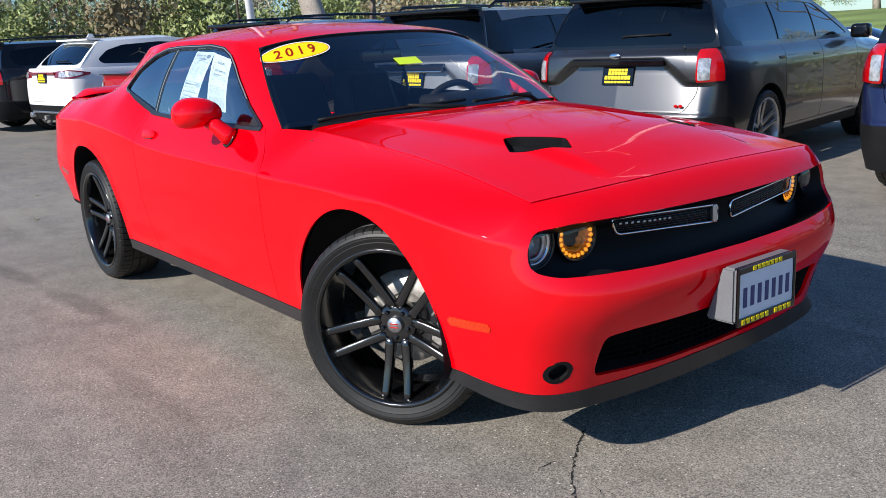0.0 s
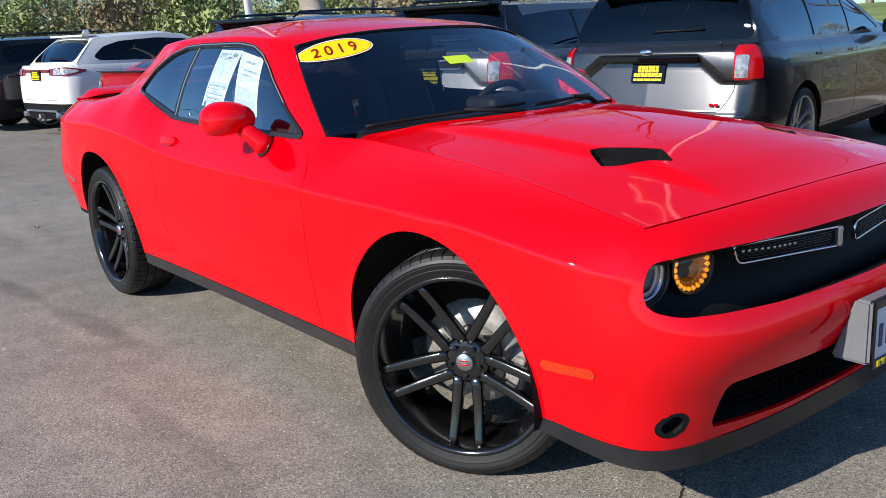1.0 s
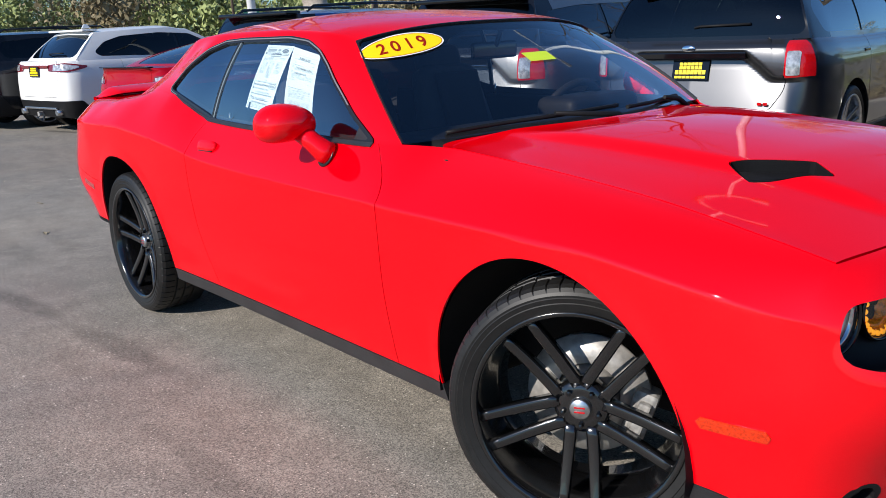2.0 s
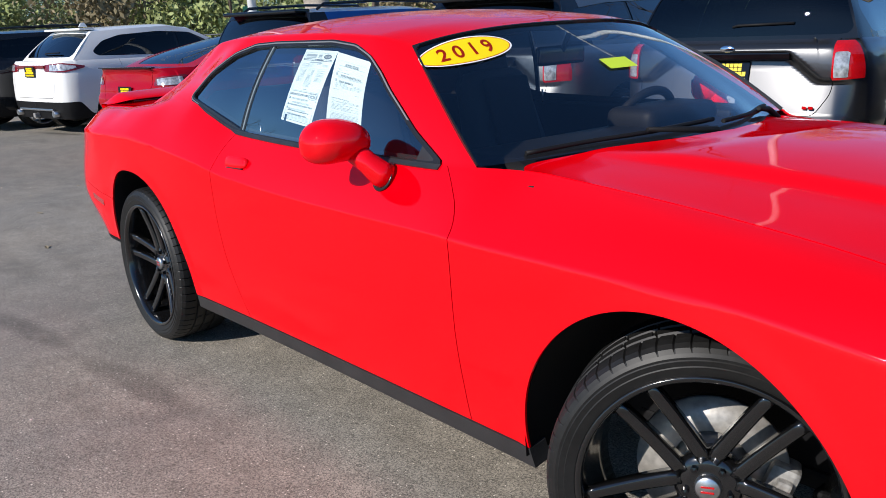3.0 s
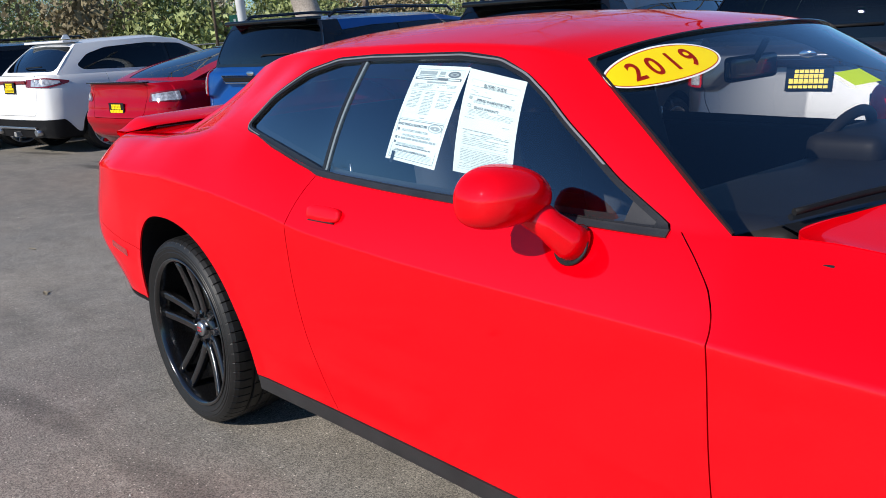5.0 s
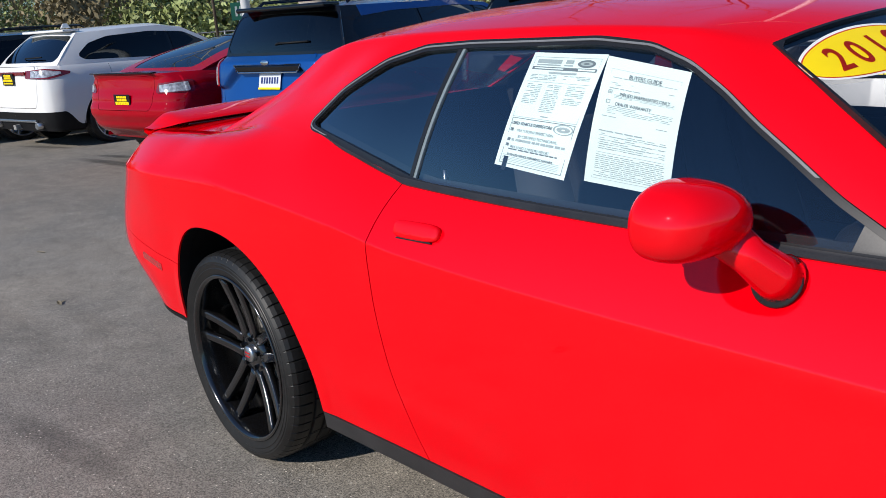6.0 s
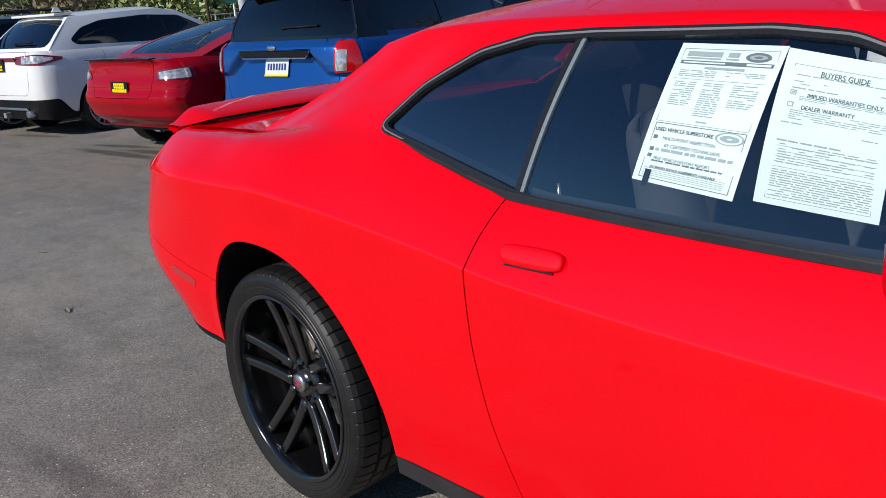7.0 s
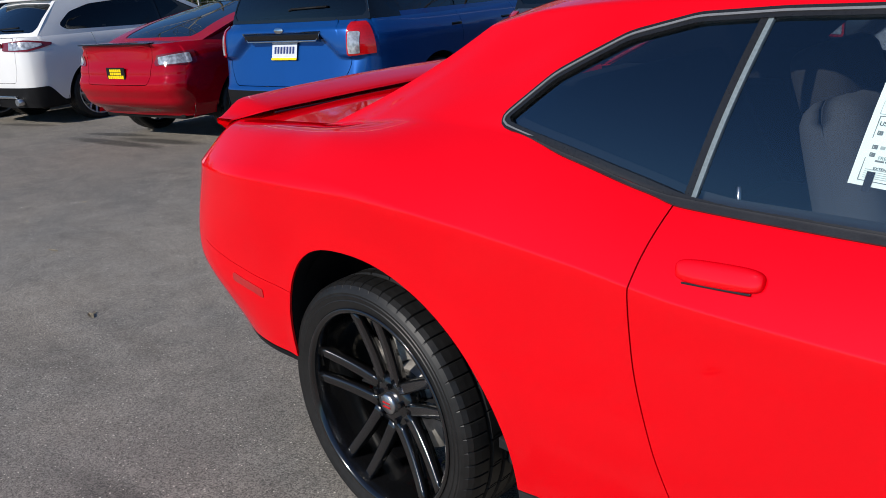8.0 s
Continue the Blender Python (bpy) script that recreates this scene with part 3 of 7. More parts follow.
MOUTH = polygon_distance(rounded([(-0.3, 0.808), (0.66, 0.819), (0.775, 0.808), (0.802, 0.76), (0.806, 0.694), (0.75, 0.674), (0.4, 0.662), (-0.3, 0.655)], 0.026))
INTAKE = polygon_distance(rounded([(-0.3, 0.452), (0.48, 0.470), (0.588, 0.464), (0.592, 0.345), (0.580, 0.322), (0.3, 0.303), (-0.3, 0.292)], 0.022))


def yz(V):
    return np.stack([np.abs(V[:, 1]), V[:, 2]], -1)


def fog_field(V):
    return np.hypot((np.abs(V[:, 1]) - 0.712) / 1.08, V[:, 2] - 0.362) - 0.036


WINDOW = rounded([(0.645, 1.030), (0.498, 1.107), (0.40, 1.170), (0.325, 1.216), (0.245, 1.270), (0.160, 1.318), (0.06, 1.352), (-0.08, 1.367), (-0.46, 1.368),
                  (-0.63, 1.362), (-0.77, 1.332), (-0.93, 1.256), (-1.050, 1.166), (-0.86, 1.124), (-0.585, 1.056), (-0.50, 1.046), (0.0, 1.036)], 0.016, 3)
window_d = polygon_distance(WINDOW)


def xz(V):
    return V[:, [0, 2]]


coupe = thing("red_coupe", "glossy red two-door muscle coupe on black alloy wheels, parked on asphalt", "car")


def tail_edge(x):
    """Height of the rear bumper's lower edge behind the wheel."""
    return 0.335 + 0.115 * smooth(-1.60, -1.78, x) - 0.02 * smooth(-1.95, -2.4, x)


def chin(x, low, high):
    """Height of the nose's lower edge, rising towards the wheel arch."""
    return high + (low - high) * smooth(1.90, 2.28, x)


low_red = clip(clip(LOW, lambda V: V[:, 2] - np.where(V[:, 0] > 1.5, chin(V[:, 0], 0.282, 0.345), np.where(V[:, 0] < -1.5, tail_edge(V[:, 0]), 0.331))), arch)


def flared(mesh):
    """Rolls the panel outwards a little along the wheel openings."""
    V, N, F = mesh[0].copy(), mesh[1].copy(), mesh[2]
    a = arch(V)
    w, h = 0.060, 0.005
    t = np.clip(a / w, 0, 1)
    on = (np.abs(V[:, 1]) > 0.8).astype(float)
    cx = np.where(V[:, 0] > 0, 1.505, AX_R)
    rx, rz = V[:, 0] - cx, V[:, 2] - 0.367
    rr = np.maximum(np.hypot(rx, rz), 1e-6)
    side = np.sign(V[:, 1])
    V[:, 1] += side * on * h * (1 - t * t * (3 - 2 * t))
    tilt = on * h / w * 6 * t * (1 - t)
    N[:, 0] += tilt * rx / rr
    N[:, 2] += tilt * rz / rr
    N /= np.linalg.norm(N, axis=1, keepdims=True)
    return V, N, F


low_red = flared(low_red)
fender = clip(clip(low_red, lambda V: V[:, 0] - gap_front(V[:, 2]) - 0.0016), lambda V: 2.02 - V[:, 0])
door = clip(clip(low_red, lambda V: gap_front(V[:, 2]) - V[:, 0] - 0.0016), lambda V: V[:, 0] - gap_rear(V[:, 2]) - 0.0016)
quarter = clip(clip(low_red, lambda V: gap_rear(V[:, 2]) - V[:, 0] - 0.0016), lambda V: V[:, 0] + 2.30)


def tail_seam(V):
    """Height above the joint that runs from the rear wheel opening back into the bumper."""
    return V[:, 2] - np.interp(V[:, 0], [-2.30, -2.12, -1.96, -1.80], [0.722, 0.692, 0.674, 0.664])


arch_lip = (low_red[0] - low_red[1] * 0.010, low_red[1], low_red[2])
arch_lip = clip(clip(clip(arch_lip, lambda V: 0.035 - arch(V)), lambda V: -1.49 - V[:, 0]), lambda V: V[:, 2] - 0.455)
bumper_side = clip(clip(quarter, lambda V: -1.474 - V[:, 0]), lambda V: -tail_seam(V) - 0.0011)
quarter = clip(quarter, lambda V: np.where(V[:, 0] < -1.474, tail_seam(V) - 0.0011, 0.1))
bumper_r = clip(low_red, lambda V: -2.30 - V[:, 0])
fascia = low_red
for f in (lambda V: V[:, 0] - 2.02, lambda V: -MOUTH(yz(V)), lambda V: -INTAKE(yz(V)), fog_field):
    fascia = clip(fascia, f)
pillar = clip(SIDE, lambda V: np.maximum(-window_d(xz(V)) - 0.010, V[:, 0] - 0.70))
roof_half = clip(ROOF, lambda V: np.ones(len(V)))


def push(mesh, d):
    return mesh[0] + mesh[1] * d, mesh[1], mesh[2]


trim_ring = push(clip(clip(clip(SIDE, lambda V: -window_d(xz(V)) + 0.004), lambda V: window_d(xz(V)) + 0.014 - 0.006 * smooth(-0.05, 0.25, V[:, 0])), lambda V: 0.70 - V[:, 0]), 0.006)
bead = push(clip(clip(clip(SIDE, lambda V: -window_d(xz(V)) - 0.0035), lambda V: window_d(xz(V)) + 0.0075), lambda V: np.minimum(0.60 - V[:, 0], V[:, 2] - 1.14)), 0.0085)
pane = clip(SIDE, lambda V: window_d(xz(V)))


def divider(V):
    return V[:, 0] - (-0.572 + (V[:, 2] - 1.055) * 0.25)


door_pane = push(clip(pane, lambda V: divider(V) - 0.010), -0.004)
quarter_pane = push(clip(pane, lambda V: -divider(V) - 0.012), -0.004)
pillar_strip = push(clip(clip(pane, lambda V: divider(V) + 0.013), lambda V: 0.001 - divider(V)), 0.003)
bright_edge = push(clip(clip(pane, lambda V: divider(V) - 0.0005), lambda V: 0.011 - divider(V)), 0.001)

for flip, hand in ((mirrored, "passenger"), (lambda m: m, "driver")):
    part("fender", skirt(flip(fender), 0.007), "red", coupe)
    d = part("door", skirt(flip(door), 0.007), "red", coupe, "closed red door")
    part("quarter_panel", skirt(flip(quarter), 0.007), "red", coupe)
    part("arch_lip", skirt(flip(arch_lip), 0.10), "black_plastic", coupe, "black inner edge of the wheel opening")
    part("bumper_side", skirt(flip(bumper_side), 0.007), "red", coupe)
    part("pillar", skirt(flip(pillar), 0.006), "red", coupe)
    wt_ = part("window_trim", skirt(flip(trim_ring), 0.012), "trim", coupe, "black window moulding")
    part("trim_bead", skirt(flip(bead), 0.004), "bracket", wt_)
    part("side_window", flip(door_pane), "side_glass" if hand == "passenger" else "glass", coupe, "clear door glass").visible_shadow = False
    part("quarter_window", flip(quarter_pane), "glass_tinted", coupe, "dark tinted quarter glass").visible_shadow = False
    part("mirror_sail", push(clip(flip(pane), lambda V: V[:, 0] - 0.535 - 0.25 * (V[:, 2] - 1.03)), 0.001), "moulding", coupe, "dark plastic sail panel")
    wd_ = part("window_divider", skirt(flip(pillar_strip), 0.01), "trim", coupe)
    part("divider_edge", skirt(flip(bright_edge), 0.008), "weatherstrip", wd_)
    sill = clip(clip(clip(clip(LOW, lambda V: 0.328 - V[:, 2]), lambda V: V[:, 2] - 0.272), arch), lambda V: np.minimum(1.3 - V[:, 0], V[:, 0] + 1.3))
    part("side_sill", skirt(flip(push(sill, 0.004)), 0.06), "moulding", coupe, "black side skirt")
belt_strip = push(clip(clip(LOW, lambda V: V[:, 2] - top_z(V[:, 0]) + (0.006 + 0.007 * smooth(-0.66, -0.58, V[:, 0])) * smooth(-1.02, -0.84, V[:, 0])), lambda V: np.minimum(0.645 - V[:, 0], V[:, 0] + 1.005)), 0.005)
sill_line = clip(clip(clip(SIDE, lambda V: 0.012 + window_d(xz(V))), lambda V: -window_d(xz(V)) - 0.002), lambda V: np.interp(V[:, 0], [-1.050, -0.86, -0.585, 0.0, 0.605], [1.166, 1.124, 1.056, 1.036, 1.026]) + 0.002 - V[:, 2])
sill_line = push(clip(sill_line, lambda V: np.minimum(-0.62 - V[:, 0], V[:, 0] + 1.06)), 0.005)
lining = push(clip(clip(LOW, lambda V: V[:, 2] - 0.85), lambda V: np.minimum(0.60 - V[:, 0], V[:, 0] + 2.05)), -0.008)
for flip in (mirrored, lambda m: m):
    bm_ = part("belt_moulding", skirt(flip(belt_strip), 0.01), "moulding", coupe, "matt black belt moulding")
    part("moulding_top", flip(sill_line), "moulding", bm_)
    part("door_lining", flip(lining), "cloth", coupe)
part("roof", weld(roof_half, mirrored(roof_half)), "red", coupe)
part("front_fascia", skirt(weld(fascia, mirrored(fascia)), 0.012), "red", coupe)
inner = push(fascia, -0.0115)
part("fascia_liner", skirt(weld(inner, mirrored(inner)), 0.14), "black_plastic", coupe)
part("rear_fascia", skirt(weld(bumper_r, mirrored(bumper_r)), 0.04), "red", coupe)
screen = weld(screen_mesh, mirrored(screen_mesh))
part("windscreen", push(clip(screen, lambda V: V[:, 2] - 1.03), -0.003), "glass", coupe, "clear windscreen").visible_shadow = False
part("rear_window", push(weld(back_mesh, mirrored(back_mesh)), -0.003), "glass_tinted", coupe).visible_shadow = False

# windscreen border, a thin black band
edge_fields = np.array(screen_rows)
n_sc = len(screen_mesh[0])


def border_strip(rows, width):
    """A band along the outer border of a grid of points."""
    P = np.array(rows)
    d1 = np.linalg.norm(P[:, :, None, :] - P[-1][None, None, :, :], axis=-1).min(axis=-1)
    d2 = np.linalg.norm(P[:, :, None, :] - P[None, None, :, -1, :], axis=-1).min(axis=-1)
    return np.minimum(d1, d2).reshape(-1) - width


sb = border_strip(screen_rows, 0.006)
band = push(clip(screen_mesh, lambda V: -sb if len(V) == n_sc else np.ones(len(V))), 0.004)
part("windscreen_trim", skirt(weld(band, mirrored(band)), 0.012), "trim", coupe)


# bonnet
def hood_point(u, f):
    """u: 0 at the nose line, 1 at the windscreen; f: -1..1 across."""
    q = abs(f)
    xf, xr = 2.255 - 0.065 * q ** 2.5 - 0.004, float(front_x(SCREEN_HALF * q)) + 0.022 + 0.04 * (1 - q)
    x = xf + (xr - xf) * u
    xe = 2.19 - 0.004 + (0.87 - 2.19) * u
    ye = float(top_y(xe)) - 0.004
    x = x * (1 - q ** 14) + xe * q ** 14
    y = ye * f
    ze = float(top_z(xe)) + 0.001
    crown = 0.025 + 0.028 * float(smooth(0.0, 0.35, u)) - 0.012 * float(smooth(0.6, 1.0, u))
    half = 0.40 + 0.05 * u
    bulge = 0.016 * float(smooth(0.0, 0.18, u)) * float(1 - smooth(half - 0.035, half + 0.045, abs(y))) * (1 - 0.85 * float(smooth(0.80, 1.0, u)))
    dip = 0.010 * float(smooth(half, half + 0.1, abs(y))) * (1 - q) * float(smooth(0.1, 0.4, u))
    return np.array((x, y, ze + crown * (1 - q ** 2.2) + bulge - dip))


hood_grid = np.array([[hood_point(u, f) for f in np.linspace(-1, 1, 141)] for u in np.linspace(0, 1, 110)])
hood_mesh = outward(grid_mesh(hood_grid), (1.5, 0, 0))
SCOOP = rounded([(1.712, 0.420), (1.826, 0.490), (1.972, 0.336), (1.886, 0.280)], 0.008, 3)
scoop_d = polygon_distance(SCOOP)


def xy(V):
    return np.stack([V[:, 0], np.abs(V[:, 1])], -1)


hood = part("bonnet", skirt(clip(hood_mesh, lambda V: -scoop_d(xy(V))), 0.03, False), "red", coupe, "red bonnet with two black scoops")
scoop_patch = clip(hood_mesh, lambda V: scoop_d(xy(V)) - 0.003)
for sgn in (-1, 1):
    lid_v, lid_n, lid_f = clip(scoop_patch, lambda V: V[:, 1] * sgn)
    wall_v, wall_n, wall_f = skirt((lid_v, lid_n, lid_f), 0.04, False)
    part("scoop_wall", (wall_v, wall_n, wall_f[len(lid_f):]), "black_plastic", hood, "black bonnet scoop")
    part("scoop", push((lid_v, lid_n, lid_f), -0.034), "black_plastic", hood)
    bars = boxes(*[dict(size=(0.010, 0.17, 0.010), at=(1.80 + 0.05 * k, sgn * (0.425 - 0.045 * k), 0.962), turn=Euler((0, 0, radians(sgn * 45))).to_matrix(), bevel=0.002) for k in range(3)])
    part("scoop_slat", bars, "black_plastic", hood)

# boot lid and spoiler
deck_grid = []
for u in np.linspace(0, 1, 40):
    row = []
    for f in np.linspace(-1, 1, 61):
        q = abs(f)
        xa, xb = -1.985 + 0.12 * q * q, -2.455 + 0.12 * q ** 6
        x = xa + (xb - xa) * u
        row.append((x, f * (0.667 - 0.02 * u), 1.092 - 0.016 * u - 0.008 * q ** 4 + 0.012 * (1 - q * q) - 0.012 * (1 - u) * (1 - q)))
    deck_grid.append(row)
deck = part("boot_lid", skirt(outward(grid_mesh(deck_grid), (-2.2, 0, 0)), 0.03, False), "red", coupe)
sp_rows = []
for f in np.linspace(-1, 1, 61):
    q = abs(f)
    drop = float(smooth(0.84, 1.0, q))
    y = 0.715 * f
    x0, x1 = -2.27 - 0.03 * q ** 2 - 0.06 * drop, -2.505 + 0.045 * q ** 2
    base = 1.088 - 0.012 * q ** 2
    top = base + 0.048 * (1 - drop) + 0.004
    k = 1 - drop
    pts = [(x0, base + 0.016 * k), (x0 - 0.003, base + 0.004 + 0.022 * k), (x0 - 0.06, base + 0.004 + 0.032 * k), (x0 + 0.6 * (x1 - x0), base + 0.004 + 0.044 * k), (x1 + 0.012, top), (x1, top - 0.004),
           (x1 + 0.004, top - 0.018), (x1 + 0.03, base - 0.02), (x1 + 0.05, base - 0.03 + 0.02 * k), (x1 + 0.09, base + 0.010 * k), (x0, base + 0.016 * k)]
    sp_rows.append([(a, y, b) for a, b in pts])
spoil_mesh = outward(grid_mesh(sp_rows), (-2.39, 0, 1.09))
part("spoiler", spoil_mesh, "red", coupe, "red rear lip spoiler")
part("spoiler_gasket", boxes(dict(size=(0.008, 1.20, 0.006), at=(-2.272, 0, 1.088), bevel=0.002)), "trim", coupe)

# nose: recessed black panel, lamps, grilles, intake, lip
back_panel = clip(clip(LOW, lambda V: V[:, 0] - 1.98), lambda V: np.minimum(np.minimum(V[:, 2] - 0.60, 0.86 - V[:, 2]), 0.84 - np.abs(V[:, 1])))
bp = (back_panel[0] - np.array((0.15, 0, 0)), back_panel[1], back_panel[2])
nose_panel = part("grille_panel", weld(bp, mirrored(bp)), "black_plastic", coupe, "black grille surround")

bead_bm = lathe([(0.0, -0.032), (0.004, -0.0305), (0.0062, -0.027), (0.0066, -0.020)], 8)
BEAD = bpy.data.meshes.new("bead")
bead_bm.to_mesh(BEAD)
bead_bm.free()
BEAD.materials.append(M["amber_glow"])


def round_lamp(y, amber):
    """A round headlamp looking forward (+x), built along -y and turned."""
    turn = pose(2.188 if amber else 2.168, y, 0.753, 0, 0, 90 + (10 if y > 0 else -10)) @ Matrix.Diagonal((1, 1, 1.05, 1))
    h = part("headlamp", lathe([(0.074, 0.010), (0.074, -0.030), (0.070, -0.036), (0.065, -0.030), (0.064, 0.0), (0.0, 0.03)], 40), "black_gloss", coupe, "round amber-lit headlamp" if amber else "round clear headlamp", turn)
    ring = lathe([(0.064, -0.020), (0.061, -0.026), (0.052, -0.024), (0.049, -0.016)], 40)
    part("lamp_ring", ring, "amber" if amber else "chrome", h)
    inner = lathe([(0.049, -0.014), (0.047, -0.019), (0.039, -0.014), (0.037, -0.006)], 36)
    part("inner_ring", inner, "amber" if amber else "silver", h)
    part("reflector", lathe([(0.037, -0.006), (0.030, 0.006), (0.020, 0.014), (0.0, 0.016)], 32), "amber" if amber else "clear_lens", h)
    for k in range(22 if amber else 0):
        a = 2 * math.pi * k / 22
        part("bead", BEAD, None, h, "", pose(0.0565 * math.cos(a), 0, 0.0565 * math.sin(a)))
    part("lamp_lens", lathe([(0.065, -0.030), (0.048, -0.040), (0.024, -0.045), (0.0, -0.047)], 32), "lens_glass", h).visible_shadow = False


for y, amber in ((-0.735, False), (-0.575, True), (0.575, True), (0.735, False)):
    round_lamp(y, amber)


def nose_at(y, z, d=0.0):
    """A place on the grille panel's front."""
    return Vector((float(np.interp(abs(y), [0, 0.15, 0.36, 0.56, 0.73], [2.345, 2.34, 2.32, 2.272, 2.19])) + d, y, z))


for sgn in (-1, 1):
    out = [(0.036, 0.727), (0.036, 0.784), (0.495, 0.803), (0.475, 0.752)]
    pts = [(sgn * a, b) for a, b in rounded(out, 0.016, 3)]
    fr = tube([nose_at(a, b, 0.030) for a, b in pts], 0.0042, 6, closed=True)
    g = part("grille", fr, "chrome", coupe, "black mesh grille in a thin bright frame", pose(-0.04, 0, 0))
    mesh_bm = bmesh.new()
    for k in range(7):
        w = (k + 0.5) / 7
        tube([nose_at(sgn * a, 0.728 + 0.055 * w + (0.023 - 0.006 * w) * (a - 0.036) / 0.45, 0.020) for a in np.linspace(0.045, 0.475, 10)], 0.0018, 4, mesh_bm)
    for k in range(40):
        a = 0.045 + 0.011 * k
        lift = 0.022 * (a - 0.036) / 0.45
        tube([nose_at(sgn * a, 0.730 + lift, 0.018), nose_at(sgn * a, 0.782 + lift * 0.85, 0.018)], 0.0016, 4, mesh_bm)
    part("grille_mesh", mesh_bm, "black_gloss", g)
    for k in range(10 if sgn < 0 else 0):
        a = 0.27 + 0.0215 * k
        part("badge_bar", boxes(dict(size=(0.004, 0.012, 0.0065), at=tuple(nose_at(-a, 0.764 + 0.022 * (a - 0.036) / 0.45, 0.034)), bevel=0.002)), "silver", g)
post = boxes(dict(size=(0.02, 0.020, 0.060), at=(2.332, -0.055, 0.757), bevel=0.005))
part("grille_post", post, "silver", coupe)

intake_back = clip(clip(LOW, lambda V: V[:, 0] - 1.98), lambda V: np.minimum(np.minimum(V[:, 2] - 0.26, 0.52 - V[:, 2]), 0.66 - np.abs(V[:, 1])))
ib = (intake_back[0] - np.array((0.09, 0, 0)), intake_back[1], intake_back[2])
part("lower_grille", weld(ib, mirrored(ib)), "void_black", coupe, "black lower intake")
honey = bmesh.new()
for k in range(9):
    z = 0.305 + 0.02 * k
    tube([(float(np.interp(abs(a), [0, 0.36, 0.6], [2.385, 2.362, 2.30])) - 0.085, a, z) for a in np.linspace(-0.60, 0.60, 24)], 0.003, 4, honey)
for k in range(40):
    a = -0.60 + 0.0308 * k
    x = float(np.interp(abs(a), [0, 0.36, 0.6], [2.385, 2.362, 2.30])) - 0.087
    tube([(x, a, 0.295), (x, a, 0.47)], 0.003, 4, honey)
part("intake_mesh", honey, "void_black", coupe)
fog_patch = push(clip(clip(LOW, lambda V: V[:, 0] - 2.0), lambda V: 0.008 - fog_field(V)), -0.03)
fog_rim = clip(clip(LOW, lambda V: V[:, 0] - 2.0), lambda V: np.minimum(0.003 - fog_field(V), fog_field(V) + 0.010))
for flip in (mirrored, lambda m: m):
    fr_ = part("fog_recess", flip(fog_patch), "black_plastic", coupe, "empty dark fog lamp recess")
    part("fog_rim", skirt(flip(push(fog_rim, 0.001)), 0.035), "black_plastic", fr_)
lip = clip(clip(clip(clip(LOW, lambda V: chin(V[:, 0], 0.280, 0.342) - V[:, 2]), lambda V: V[:, 0] - 1.72), arch), lambda V: V[:, 2] - chin(V[:, 0], 0.232, 0.313))
lip_f = np.clip((chin(lip[0][:, 0], 0.280, 0.342) - lip[0][:, 2]) / 0.06, 0, 1)[:, None]
lipm = (lip[0] + lip[1] * (0.003 + 0.040 * lip_f) * np.array((1, 1, 0)), lip[1], lip[2])
part("front_lip", skirt(weld(lipm, mirrored(lipm)), 0.10), "moulding", coupe, "matt black front lip")
val = clip(clip(clip(LOW, lambda V: np.minimum(tail_edge(V[:, 0]) - 0.006 - V[:, 2], V[:, 2] - tail_edge(V[:, 0]) + 0.020)), lambda V: -1.75 - V[:, 0]), arch)
part("rear_valance", skirt(weld(val, mirrored(val)), 0.015), "black_plastic", coupe)
marker = clip(LOW, lambda V: np.minimum(np.minimum(V[:, 0] - 1.968, 2.130 - V[:, 0]), 0.014 - np.abs(V[:, 2] - 0.509)))
rear_marker = clip(LOW, lambda V: np.minimum(np.minimum(V[:, 0] + 2.105, -1.925 - V[:, 0]), 0.014 - np.abs(V[:, 2] - 0.632 - 0.12 * (-2.01 - V[:, 0]))))
for flip in (mirrored, lambda m: m):
    part("side_marker", skirt(push(flip(marker), 0.004), 0.01), "orange", coupe, "orange side marker lens")
    part("rear_marker", skirt(push(flip(rear_marker), 0.002), 0.01), "tail_red", coupe, "red side marker lens")

tail_strip = clip(LOW, lambda V: np.minimum(np.minimum(-2.40 - V[:, 0], 0.74 - np.abs(V[:, 1])), 0.065 - np.abs(V[:, 2] - 0.90)))
part("tail_lamp", skirt(push(weld(tail_strip, mirrored(tail_strip)), 0.004), 0.01), "dark_red", coupe, "dark red full-width tail lamp")

# plate and bracket
bracket = bmesh.new()
box(bracket, (0.11, 0.325, 0.185), (2.433, 0.008, 0.520))
for v in bracket.verts:
    if v.co.z > 0.52 and v.co.x < 2.43:
        v.co.x += 0.062
bmesh.ops.bevel(bracket, geom=list(bracket.edges), offset=0.008, segments=2, affect="EDGES")
part("plate_bracket", bracket, "bracket", coupe, "grey plastic plate bracket")
plate = part("number_plate", boxes(dict(size=(0.004, 0.305, 0.155), at=(2.495, 0.008, 0.520), bevel=0.001)), "plate_white", coupe, "white plate with dark characters as bars")
part("plate_frame", boxes(dict(size=(0.010, 0.325, 0.022), at=(2.497, 0.008, 0.604), bevel=0.003), dict(size=(0.010, 0.325, 0.026), at=(2.497, 0.008, 0.434), bevel=0.003),
                          dict(size=(0.010, 0.010, 0.17), at=(2.497, -0.151, 0.52), bevel=0.003), dict(size=(0.010, 0.010, 0.17), at=(2.497, 0.167, 0.52), bevel=0.003)), "black_gloss", plate)
for k in range(7):
    part("plate_bar", boxes(dict(size=(0.002, 0.020, 0.066), at=(2.498, -0.112 + 0.040 * k, 0.512), bevel=0.0008)), "blue_ink", plate)
for k in range(7):
    part("frame_bar", boxes(dict(size=(0.002, 0.017, 0.014), at=(2.503, -0.07 + 0.024 * k, 0.604), bevel=0.0005)), "yellow", plate)
